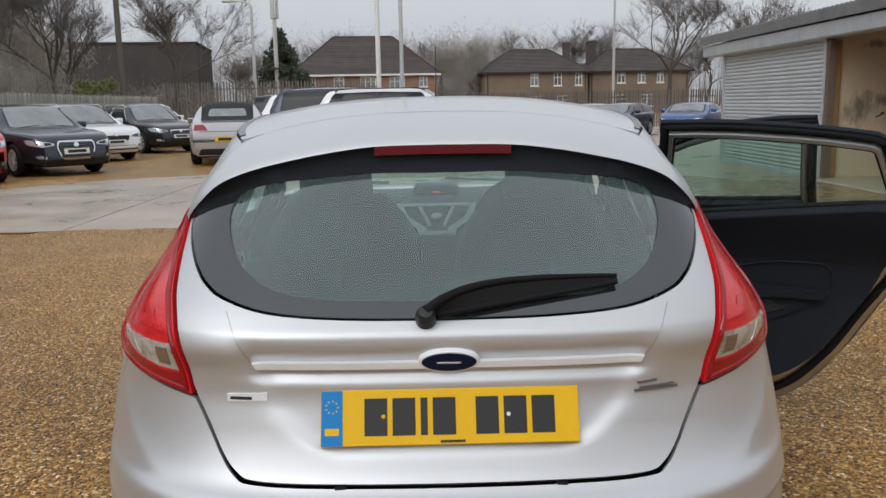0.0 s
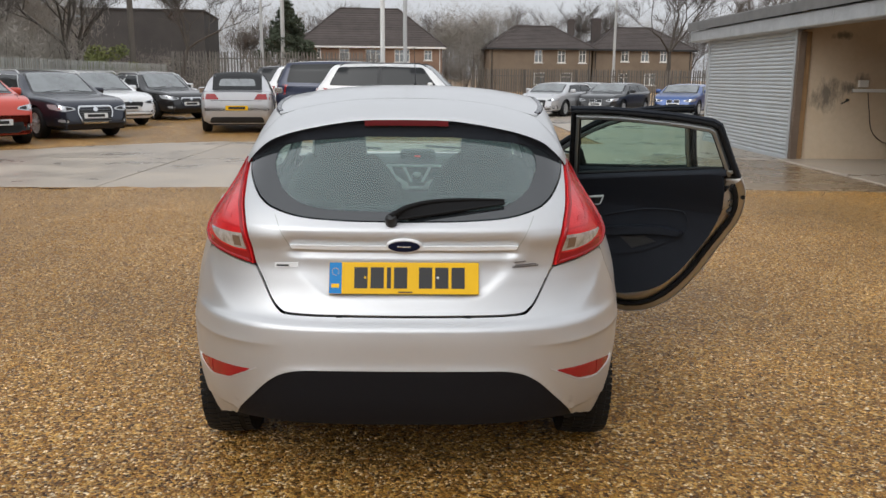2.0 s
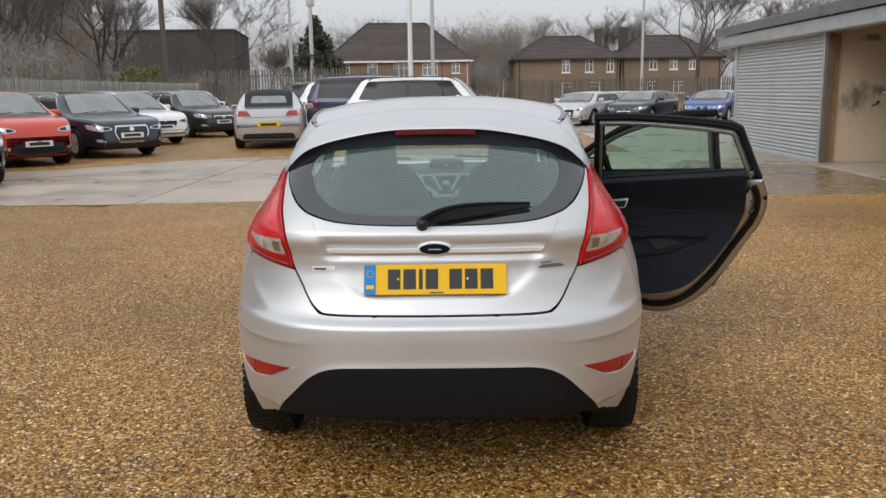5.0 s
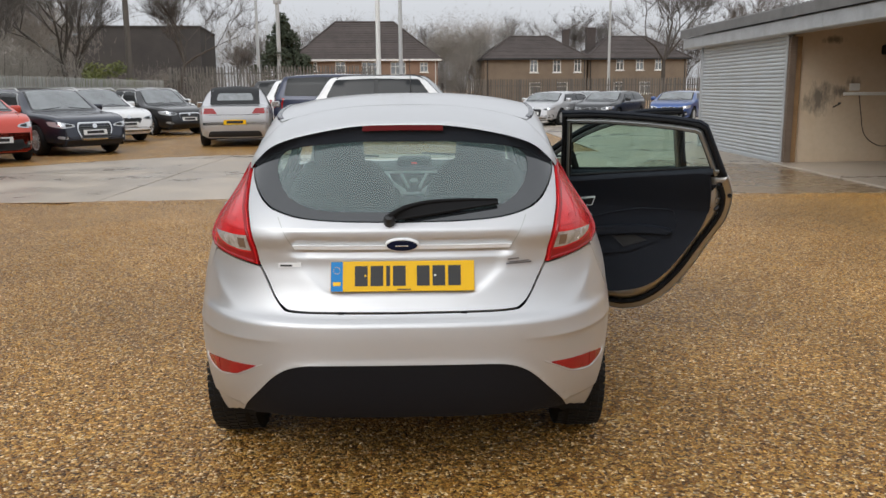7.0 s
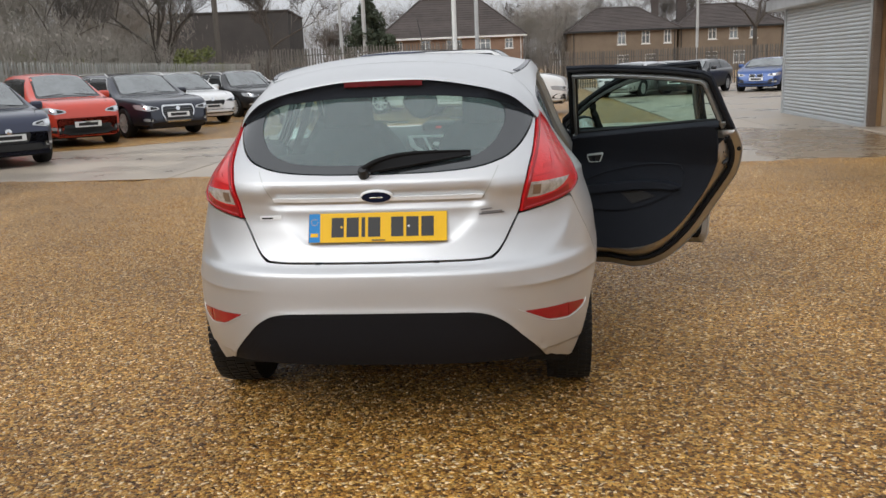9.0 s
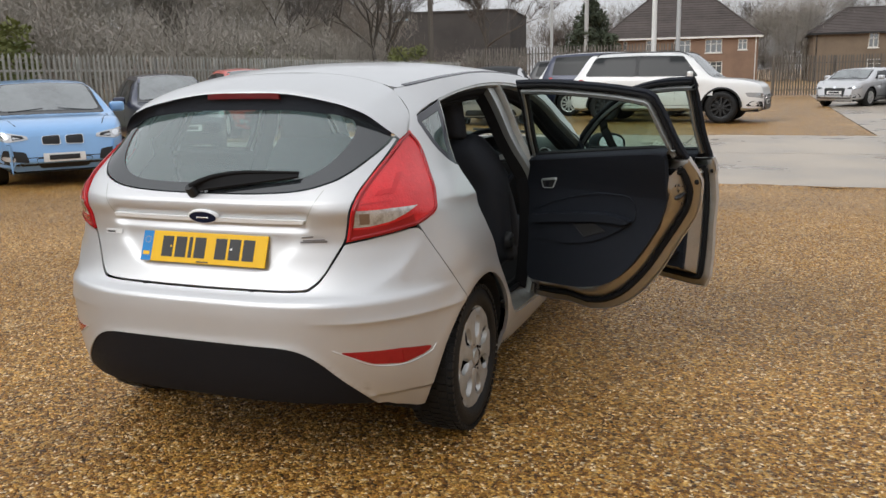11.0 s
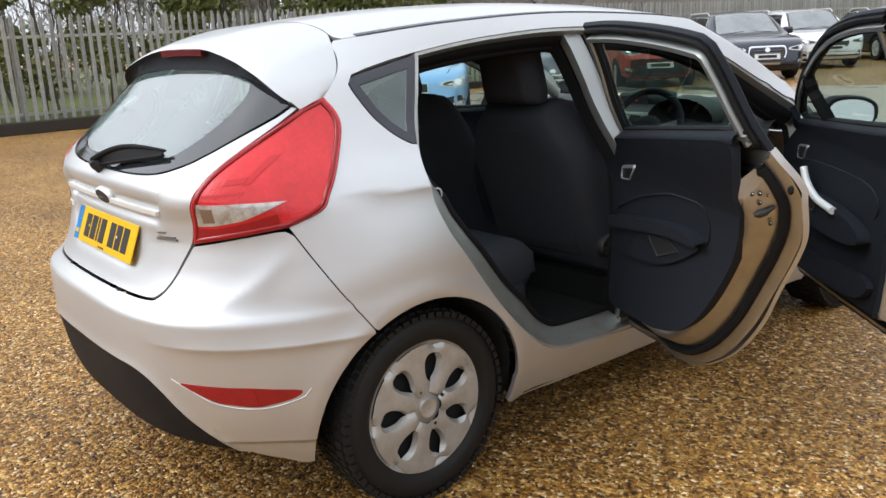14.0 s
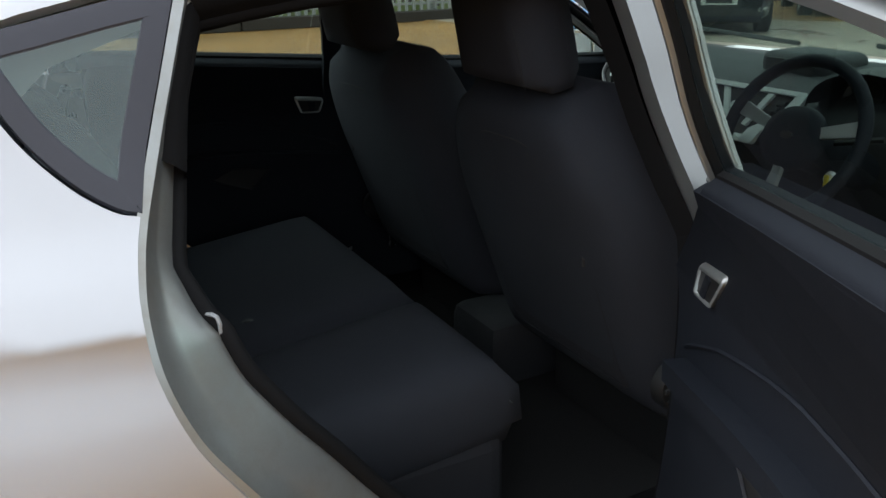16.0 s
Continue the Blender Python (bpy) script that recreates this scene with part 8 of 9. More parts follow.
def make_door(kind, s, angle):
    lower, frame = (rear_door_outline if kind == "rear" else front_door_outline)(0.014 if angle else -0.005)
    lower, frame = dense(lower), dense(frame, 0.03)
    hinge = Vector((s * 0.825, 1.560, 0)) if kind == "rear" else Vector((s * 0.80, DOOR_FRONT_END - 0.005, 0))
    state = "open " if angle else ""
    d = side_panel(kind + "_door", lower, "silver", s, label=state + "silver " + kind + " door with black trim inside", depth=0.018)
    d.matrix_local = Matrix.Translation(hinge) @ Matrix.Rotation(radians(s * angle), 4, "Z") @ Matrix.Translation(-hinge)
    # window frame: a thin black flange outside, and inside it a silver channel that stands proud round the glass
    w = 0.050
    glass = inset(frame, w)
    band("window_frame", [(inset(frame, 0.034), 0.016), (inset(frame, 0.012), 0.020), (inset(frame, 0.003), 0.018), (frame, 0.010), (frame, 0.004), (inset(frame, 0.005), 0.0), (inset(frame, w - 0.006), 0.001), (glass, 0.004), (glass, 0.018)], s, "trim_black", d, "black window frame")
    bm = bmesh.new()
    tube(bm, line3(inset(frame, 0.017), s, 0.024, True), 0.009, 6)
    part("frame_rubber", bm, "rubber", d, "black rubber frame seal", smooth=60)
    band("frame_strip", [(inset(frame, 0.031), 0.016), (inset(frame, 0.033), 0.036), (inset(frame, 0.035), 0.040), (inset(frame, 0.047), 0.041), (inset(frame, 0.049), 0.037), (inset(frame, 0.049), 0.020)], s, "frame_silver", d, "silver painted inner frame")
    band("glass_run", [(inset(frame, 0.0485), 0.034), (inset(frame, 0.055), 0.032), (inset(frame, 0.056), 0.021)], s, "rubber", d, "thin black glass run")
    skin("door_glass", [from_side(p[0], p[1], s) for p in inset(frame, w - 0.002)], plain_depth(0.020), "pane", d, 0.08, 0.08, 0.0, "pale green-tinted door glass")
    if kind == "front":
        bar = [(2.33, belt_z(2.33)), (2.352, belt_z(2.352)), (2.340, door_top_z(2.34) - 0.03), (2.318, door_top_z(2.32) - 0.03)]
        side_panel("window_bar", dense(bar), "rubber", s, d, "black window divider", depth=0.04, out=-0.004)
    # thickness of the door: flange, rubber, edge face with the latch, inner face
    band("door_edge", [(inset(lower, 0.003), 0.012), (inset(lower, 0.008), 0.021), (inset(lower, 0.026), 0.026), (inset(lower, 0.030), 0.030), (inset(lower, 0.050), 0.036), (inset(lower, 0.056), 0.048), (inset(lower, 0.076), 0.106), (inset(lower, 0.083), 0.116), (inset(lower, 0.100), 0.119)], s, "door_jamb", d, "silver painted door edge", deep=door_depth)
    skin("inner_panel", [from_side(p[0], p[1], s) for p in inset(lower, 0.098)], door_depth(0.117), "door_jamb", d, 0.06, 0.06, 0.0, "silver inner door panel")
    bm = bmesh.new()
    tube(bm, line3(inset(lower, 0.040), s, 0.040, True), 0.0135, 8)
    part("door_seal", bm, "rubber", d, "thick black rubber door seal", smooth=60)
    # trim board
    if kind == "rear":
        trim_poly = smooth2([(0.815, 1.076), (0.800, 1.050), (0.793, 1.000), (0.797, 0.937), (0.815, 0.854), (0.841, 0.785), (0.884, 0.695), (0.948, 0.594), (1.022, 0.505), (1.085, 0.455), (1.15, 0.426), (1.24, 0.406)], 3)
        trim_poly += [(1.34, 0.401), (1.50, 0.401), (1.535, 0.412), (1.546, 0.45), (1.546, 0.70), (1.546, 0.93)] + [(y, belt_z(y) + 0.046) for y in (1.546, 1.40, 1.28, 1.16, 1.04, 0.93, 0.86)]
    else:
        trim_poly = []
        for (p, q) in zip(lower, inset(lower, 0.082)):
            trim_poly.append((q[0], q[1] + (0.126 if p[1] > belt_z(p[0]) - 0.030 else 0.0)))
    trim = skin("door_trim", [from_side(p[0], p[1], s) for p in trim_poly], door_depth(0.132), "trim_black", d, 0.05, 0.03, -0.028, "black plastic door trim board")

    # capping between glass and trim
    bm = bmesh.new()
    ends = (0.790, B_LINE - 0.060) if kind == "rear" else (B_LINE + 0.045, DOOR_FRONT_END - 0.06)
    rows = []
    for j in range(17):
        y = ends[0] + (ends[1] - ends[0]) * j / 16
        rows.append([bm.verts.new(door_depth(dd)(*from_side(y, belt_z(y) + dz, s))[0]) for dd, dz in ((0.016, 0.046), (0.050, 0.052), (0.090, 0.053), (0.120, 0.051), (0.131, 0.046), (0.1325, 0.036))])
    for a, b in zip(rows, rows[1:]):
        for j in range(5):
            bm.faces.new((a[j], b[j], b[j + 1], a[j + 1]))
    part("waist_capping", bm, "trim_black", trim, "black waist capping below the glass", smooth=70)

    def pad(name, poly, depth, mat, thick, label="", parent=trim, cell=0.04):
        return skin(name, [from_side(p[0], p[1], s) for p in poly], door_depth(depth + 0.028), mat, parent, cell, cell, -thick, label)

    # opener: bright bezel round a dark cup
    if kind == "rear":
        corners = [(1.366, 0.962), (1.460, 0.950), (1.440, 0.890), (1.382, 0.896)]
    else:
        corners = [(2.337, 0.884), (2.431, 0.878), (2.415, 0.814), (2.351, 0.816)]
    y0, zc = sum(c[0] for c in corners) / 4, sum(c[1] for c in corners) / 4
    outer = [(p.x, p.y) for p in rounded(corners, 0.009, 3)]
    inner = inset(outer, 0.006)
    band("opener_bezel", [(outer, 0.128), (outer, 0.1385), (inset(outer, 0.003), 0.1405), (inner, 0.1395), (inner, 0.130)], s, "frame_silver", trim, "satin silver opener bezel", deep=door_depth)
    pad("opener_cup", inner, 0.1075, "ink", 0.001, cell=0.03)
    pad("opener_lever", [(y0 - 0.004, zc + 0.020), (y0 + 0.018, zc + 0.020), (y0 + 0.012, zc - 0.024), (y0 - 0.004, zc - 0.024)], 0.1095, "trim_black", 0.002, cell=0.03)
    # sculpted upper pad and its edge line, armrest, pocket
    if kind == "rear":
        edge = smooth2([(1.50, 0.762), (1.455, 0.786), (1.31, 0.845), (1.15, 0.894), (1.045, 0.915), (0.992, 0.908), (0.964, 0.872), (0.955, 0.815), (0.972, 0.765), (1.015, 0.738)], 5)
        cloth = []
        arm = smooth2([(1.50, 0.742), (1.40, 0.756), (1.25, 0.780), (1.12, 0.792), (1.02, 0.786), (0.978, 0.768), (1.01, 0.752), (1.12, 0.752), (1.25, 0.735), (1.40, 0.712), (1.50, 0.700)], 5)
        grip = smooth2([(1.46, 0.700), (1.36, 0.716), (1.22, 0.738), (1.10, 0.748), (1.005, 0.744), (1.03, 0.715), (1.10, 0.672), (1.20, 0.632), (1.32, 0.612), (1.44, 0.618)], 5)
        slot = [(1.275, 0.712), (1.165, 0.728), (1.10, 0.700), (1.215, 0.655)]
        pocket = []
    else:
        edge = smooth2([(2.58, 0.77), (2.42, 0.81), (2.20, 0.83), (1.95, 0.83), (1.78, 0.81), (1.72, 0.76), (1.74, 0.71)], 6)
        cloth = edge + smooth2([(1.76, 0.70), (2.0, 0.68), (2.3, 0.70), (2.58, 0.70)], 4)
        grip = []
        arm = smooth2([(2.50, 0.71), (2.3, 0.71), (2.0, 0.70), (1.80, 0.66), (1.76, 0.61), (1.9, 0.585), (2.2, 0.59), (2.50, 0.63)], 5)
        slot = [(2.10, 0.69), (2.26, 0.70), (2.24, 0.66), (2.12, 0.645)]
        pocket = smooth2([(2.58, 0.48), (2.2, 0.47), (1.75, 0.50), (1.72, 0.44), (1.9, 0.40), (2.58, 0.38)], 4)
    if cloth:
        pad("cloth_pad", cloth, 0.108, "trim_black", 0.006, "black cloth door pad")
    pad("armrest", arm, 0.140 if kind == "rear" else 0.150, "trim_black", 0.038 if kind == "rear" else 0.048, "moulded black armrest")
    if grip:
        pad("pull_pocket", grip, 0.117, "trim_black", 0.016, "moulded black pull pocket")
    slot_d = 0.1185 if kind == "rear" else 0.1515
    pad("pull_cup", slot, slot_d, "ink", 0.001)
    if pocket:
        pad("pocket", pocket, 0.128, "trim_black", 0.024, "black map pocket")
    bm = bmesh.new()
    tube(bm, line3(edge, s, 0.134, deep=door_depth), 0.0034, 5)
    part("trim_line", bm, "trim_black", trim, "raised trim line", smooth=60)
    bm = bmesh.new()
    tube(bm, line3([(slot[0][0], slot[0][1] + 0.004), (slot[1][0], slot[1][1] + 0.004), slot[2], slot[3], (slot[0][0], slot[0][1] + 0.004)], s, slot_d + 0.030, deep=door_depth), 0.003, 4)
    part("cup_rim", bm, "seat_side", trim)
    if kind == "front":
        bm = bmesh.new()
        tube(bm, line3(smooth2([(2.225, 0.812), (2.19, 0.755), (2.10, 0.706), (1.95, 0.688)], 5), s, 0.183, deep=door_depth), 0.014, 8)
        part("pull_handle", bm, "satin", trim, "satin silver pull handle", smooth=60)
        bm = bmesh.new()
        p, n = plain_depth(0.134)(*from_side(2.36, 0.47, s))
        lathe(bm, [(0.085, -0.002), (0.082, 0.008), (0.070, 0.006), (0.0, 0.010)], 24, Matrix.Translation(p) @ (-n).to_track_quat("Z", "Y").to_matrix().to_4x4(), "z")
        part("speaker", bm, "ink", trim, "round speaker grille", smooth=40)
        # mirror
        bm = bmesh.new()
        cx, cy, cz = s * 0.985, 2.640, 0.950
        n = 20
        rings = []
        for f, sc in ((-0.045, 0.80), (-0.048, 0.92), (-0.030, 1.0), (0.02, 0.96), (0.06, 0.78), (0.085, 0.45), (0.092, 0.05)):
            ring = []
            for k in range(n):
                a = k * math.tau / n
                ex = 0.115 * math.copysign(abs(math.cos(a)) ** 0.75, math.cos(a)) * sc
                ez = 0.072 * math.copysign(abs(math.sin(a)) ** 0.75, math.sin(a)) * sc * (1 - 0.15 * math.cos(a) * s)
                ring.append(bm.verts.new((cx + ex, cy + f, cz + ez)))
            rings.append(ring)
        for a, b in zip(rings, rings[1:]):
            for k in range(n):
                bm.faces.new((a[k - 1], a[k], b[k], b[k - 1]))
        tube(bm, [(s * 0.78, 2.64, 0.925), (s * 0.85, 2.64, 0.930), (s * 0.92, 2.645, 0.935)], [0.035, 0.028, 0.024], 10)
        mirror = part("wing_mirror", bm, "silver" if s < 0 else "trim_black", d, "wing mirror with dark housing", smooth=60)
        bm = bmesh.new()
        ring = [bm.verts.new((cx + 0.090 * math.copysign(abs(math.cos(a)) ** 0.75, math.cos(a)), cy - 0.050 + 0.010 * math.sin(a), cz + 0.056 * math.copysign(abs(math.sin(a)) ** 0.75, math.sin(a)))) for a in [k * math.tau / 24 for k in range(24)]]
        bm.faces.new(ring)
        part("mirror_glass", bm, "chrome", mirror, "mirror glass")
    # latch on the free edge: screws, and a bent slot
    edge_y = (lambda z: knots(z, [(0.73, 0.776), (0.80, 0.732), (0.876, 0.706), (0.945, 0.701), (1.0, 0.710)])) if kind == "rear" else (lambda z: B_LINE + 0.006)
    zl = 0.918 if kind == "rear" else 0.868

    def on_edge(f, z):
        """f: 0 beside the rubber, 1 beside the trim."""
        return door_depth(0.049 + 0.058 * f)(*from_side(edge_y(z) + 0.0555 + 0.020 * f, z, s))[0]

    for f, dz, r_ in ((0.42, 0.043, 0.0065), (0.68, 0.050, 0.0060), (0.60, 0.024, 0.0065), (0.38, -0.058, 0.0065), (0.20, 0.030, 0.004)):
        p = on_edge(f, zl + dz)
        bm = bmesh.new()
        bmesh.ops.create_icosphere(bm, subdivisions=2, radius=r_, matrix=Matrix.Translation(p) @ Matrix.Diagonal((1, 0.4, 1, 1)))
        part("latch_screw", bm, "ink", d, smooth=60)
        bm = bmesh.new()
        bmesh.ops.create_icosphere(bm, subdivisions=1, radius=r_ * 0.4, matrix=Matrix.Translation(p + Vector((0, -0.0025, 0.0015))))
        part("screw_head", bm, "chrome", d, smooth=60)
    bm = bmesh.new()
    tube(bm, [on_edge(f, zl + dz) for f, dz in ((0.98, -0.010), (0.80, -0.016), (0.55, -0.016), (0.30, -0.010), (0.12, -0.008))], [0.004, 0.010, 0.010, 0.006, 0.003], 7)
    part("latch_slot", bm, "ink", d, "dark latch slot", smooth=60)
    bm = bmesh.new()
    bmesh.ops.create_icosphere(bm, subdivisions=2, radius=0.011, matrix=Matrix.Translation(door_depth(0.026)(*from_side(edge_y(zl + 0.03) + 0.014, zl + 0.03, s))[0]) @ Matrix.Diagonal((0.3, 1, 1, 1)))
    part("rubber_plug", bm, "rubber", d, "round black rubber plug", smooth=60)
    # outside handle
    yh, zh = (0.93, 0.925) if kind == "rear" else (1.70, 0.885)
    bm = bmesh.new()
    pts = []
    for k in range(7):
        f = k / 6
        p, n = shell(*from_side(yh + 0.17 * f, zh - 0.006 * f, s))
        pts.append(p + n * (0.004 + 0.030 * math.sin(math.pi * f) ** 0.6))
    tube(bm, pts, [0.010, 0.013, 0.014, 0.014, 0.014, 0.013, 0.010], 8)
    part("outer_handle", bm, "silver", d, "silver outer door handle", smooth=60)
    return d


make_door("rear", 1, 68.0)
make_door("front", 1, 48.0)
make_door("rear", -1, 0.0)
make_door("front", -1, 0.0)


def quarter_windows():
    for s in (1, -1):
        outer = [(p[0] + 0.004, p[1] + 0.003) for p in QUARTER_LOW] + [(p[0] - 0.004, p[1]) for p in REAR_EDGE_FRAME[1:]] + [(0.78, door_top_z(0.78) - 0.006), (0.72, door_top_z(0.72) - 0.006), (0.64, door_top_z(0.64) - 0.006), (0.597, 1.240)]
        outer = dense(outer, 0.03)
        q = band("quarter_window", [(outer, 0.010), (inset(outer, 0.002), 0.004), (inset(outer, 0.008), 0.003), (inset(outer, 0.028), 0.004), (inset(outer, 0.030), 0.007)], s, "quarter_border", hero, "fixed quarter window with wide black border")
        skin("quarter_pane", [from_side(p[0], p[1], s) for p in inset(outer, 0.006)], plain_depth(0.006), "pane_quarter", q, 0.03, 0.03, 0.0)


quarter_windows()


def shrink(op, d, wide=0.0):
    """Inset, but only half as deep along the top."""
    out = []
    for a, b in zip(op, inset(op, d)):
        f = 1 - 0.55 * max(0.0, min(1.0, (a[1] - 1.0) / 0.2))
        # the jamb is broad below the quarter window
        f += wide * max(0.0, min(1.0, (1.02 - a[1]) / 0.10)) * max(0.0, min(1.0, (1.22 - a[0]) / 0.20)) * max(0.0, min(1.0, (d - 0.004) / 0.026))
        out.append((a[0] + (b[0] - a[0]) * f, a[1] + (b[1] - a[1]) * f))
    return out


def door_openings():
    """Painted jambs, step and rubber round the open driver-side doorways, and the pillar between them."""
    s = 1
    rear_open = [(p[0], p[1]) for p in DOOR_REAR] + [(1.40, 0.306), (B_LINE, 0.304)] + [(pillar_y(z), z) for z in (0.5, 0.7, 0.9, 1.1, 1.25)] + [(y, door_top_z(y)) for y in (TOP_B, 1.4, 1.3, 1.2, 1.1, 1.0, 0.9)] + [(p[0], p[1]) for p in REAR_EDGE_FRAME[::-1][:-1]]
    rear_open = dense(rear_open, 0.04)
    front_open = [(B_LINE, 0.304), (2.0, 0.290), (2.5, 0.290), (2.66, 0.300), (2.69, 0.4), (2.70, 0.7), (2.69, 0.95)] + [(y, door_top_z(y)) for y in (2.62, 2.5, 2.4, 2.3, 2.2, 2.1, 2.0, 1.9, 1.8, 1.7, 1.6, TOP_B)] + [(pillar_y(z), z) for z in (1.25, 1.1, 0.9, 0.7, 0.5)]
    front_open = dense(front_open, 0.04)
    for k, op in enumerate((rear_open, front_open)):
        w = 1.1 if k == 0 else 0.0
        j = band("door_jamb", [(inset(op, -0.004), 0.005), (inset(op, 0.008), 0.008), (inset(op, 0.0105), 0.018), (shrink(op, 0.018, w), 0.040), (shrink(op, 0.022, w), 0.048), (shrink(op, 0.030, w), 0.056), (shrink(op, 0.040, w), 0.084), (shrink(op, 0.046, w), 0.094)], s, "jamb", hero, "silver-green painted door jamb")
        bm = bmesh.new()
        tube(bm, line3(shrink(op, 0.046, w), s, 0.092, True), 0.012, 7)
        part("opening_seal", bm, "rubber", j, "black rubber opening seal", smooth=60)
        # broad black weather strip along the top and the pillars
        bm = bmesh.new()
        for beside in (False, True):
            rings = ((0.016, 0.034), (0.022, 0.040), (0.036, 0.044), (0.060, 0.060), (0.064, 0.118)) if beside else ((0.008, 0.030), (0.016, 0.036), (0.034, 0.040), (0.050, 0.060), (0.055, 0.118))
            cut = [[bm.verts.new(plain_depth(d_)(*from_side(q[0], q[1], s))[0]) for q in shrink(op, i_)] for i_, d_ in rings]
            for a in range(len(op)):
                low_z, low_y = min(op[a][1], op[a - 1][1]), min(op[a][0], op[a - 1][0])
                if beside:
                    on = k == 0 and op[a][0] < 0.9 and low_z > 1.04 and not (low_z > 1.255 and low_y > 0.79)
                else:
                    on = (low_z > 1.255 and low_y > 0.79) or (k == 1 and op[a][1] > 1.0) or (k == 0 and op[a][0] > 1.44 and op[a][1] > 0.4)
                if on:
                    for r_, t_ in zip(cut, cut[1:]):
                        bm.faces.new((r_[a - 1], r_[a], t_[a], t_[a - 1]))
        bmesh.ops.delete(bm, geom=[v for v in bm.verts if not v.link_faces], context="VERTS")
        part("weather_strip", bm, "rubber", j, "broad black weather strip", smooth=60)
    # pillar
    pts = [(1.515, 0.30), (1.60, 0.30), (1.595, 0.9), (1.51, 1.335), (1.435, 1.335), (1.512, 0.9)]
    pil = skin("door_pillar", [from_side(p[0], p[1], s) for p in dense(pts)], plain_depth(0.030), "frame_silver", hero, 0.06, 0.06, 0.03, "silver painted centre pillar")
    pts = [(1.508, 0.34), (1.62, 0.34), (1.62, 0.92), (1.54, 1.33), (1.418, 1.33), (1.508, 0.92)]
    skin("pillar_trim", [from_side(p[0], p[1], s) for p in dense(pts)], plain_depth(0.105), "rubber", pil, 0.06, 0.06, -0.05, "black pillar trim")
    # sill step with scuff strip
    bm = bmesh.new()
    rows = []
    for y in [0.98 + 0.08 * k for k in range(22)]:
        zz = knots(y, [(0.98, 0.42), (1.08, 0.36), (1.2, 0.325), (2.5, 0.298), (2.7, 0.31)])
        x = flank_x(y, zz)
        rows.append([bm.verts.new((x - dx, y, zz + dz)) for dx, dz in ((0.01, 0.0), (0.05, 0.012), (0.09, 0.020), (0.13, 0.0), (0.16, -0.05))])
    for a, b in zip(rows, rows[1:]):
        for k in range(4):
            bm.faces.new((a[k], a[k + 1], b[k + 1], b[k]))
    part("sill_step", bm, "jamb", hero, "silver painted sill step", smooth=60)
    # black boards that close the inside of the shut doors
    pts = [(0.92, 0.45), (1.02, 0.30), (1.3, 0.27), (2.6, 0.27), (2.66, 0.46), (1.66, 0.44), (1.62, 0.92), (1.54, 1.30), (1.40, 1.30), (1.47, 0.92), (1.46, 0.44)]
    skin("sill_trim", [from_side(p[0], p[1], -1) for p in dense(pts)], plain_depth(0.112), "trim_black", hero, 0.06, 0.06, -0.012, "black sill and pillar trim")
    # striker loop
    p, n = plain_depth(0.074)(*from_side(0.776, 0.922, s))
    bm = bmesh.new()
    tube(bm, curve_points([p + Vector((-0.03, -0.006, 0.016)), p + Vector((-0.010, 0.012, 0.014)), p + Vector((-0.010, 0.012, -0.014)), p + Vector((-0.03, -0.006, -0.016))], 3), 0.0028, 6)
    part("striker", bm, "galv", hero, "steel door striker loop")
    bm = bmesh.new()
    pts = line3([(B_LINE - 0.04, 0.585), (B_LINE - 0.12, 0.585)], s, 0.03)
    tube(bm, [pts[0], pts[0] + Vector((0.10, -0.07, 0))], 0.016, 8)
    part("check_strap", bm, "ink", hero, "black door check strap")


door_openings()


# ---- inside the hatchback ----
def cushion(bm, w, h, t, m, crown=0.02, nx=10, nz=10, taper=0.0, dome=0.0):
    """A padded slab: width w (x), height h (z), thickness t (y), softly rounded and crowned."""
    front, back = [], []
    for side, store in ((-1, front), (1, back)):
        for j in range(nz + 1):
            row = []
            fz = j / nz
            for i in range(nx + 1):
                fx = -1 + 2 * i / nx
                edge = max(abs(fx), abs(2 * fz - 1))
                bx = (1 - abs(fx) ** 6) ** 0.5
                bz = (1 - abs(2 * fz - 1) ** 6) ** 0.5
                soft = min(bx, bz) if edge < 1 else 0.0
                x = fx * (w / 2) * (1 - taper * fz) * (1 - dome * max(0.0, (fz - 0.55) / 0.45) ** 2.4)
                y = side * (t / 2) * (0.45 + 0.55 * soft) + side * crown * bx * bz
                row.append(bm.verts.new(m @ Vector((x, y, fz * h))))
            store.append(row)
    for store, flip in ((front, False), (back, True)):
        for j in range(nz):
            for i in range(nx):
                f = (store[j][i], store[j][i + 1], store[j + 1][i + 1], store[j + 1][i])
                bm.faces.new(f[::-1] if flip else f)
    rim = [(j, 0) for j in range(nz + 1)] + [(nz, i) for i in range(1, nx + 1)] + [(j, nx) for j in range(nz - 1, -1, -1)] + [(0, i) for i in range(nx - 1, 0, -1)]
    for k in range(len(rim)):
        a, b = rim[k - 1], rim[k]
        bm.faces.new((front[a[0]][a[1]], front[b[0]][b[1]], back[b[0]][b[1]], back[a[0]][a[1]]))


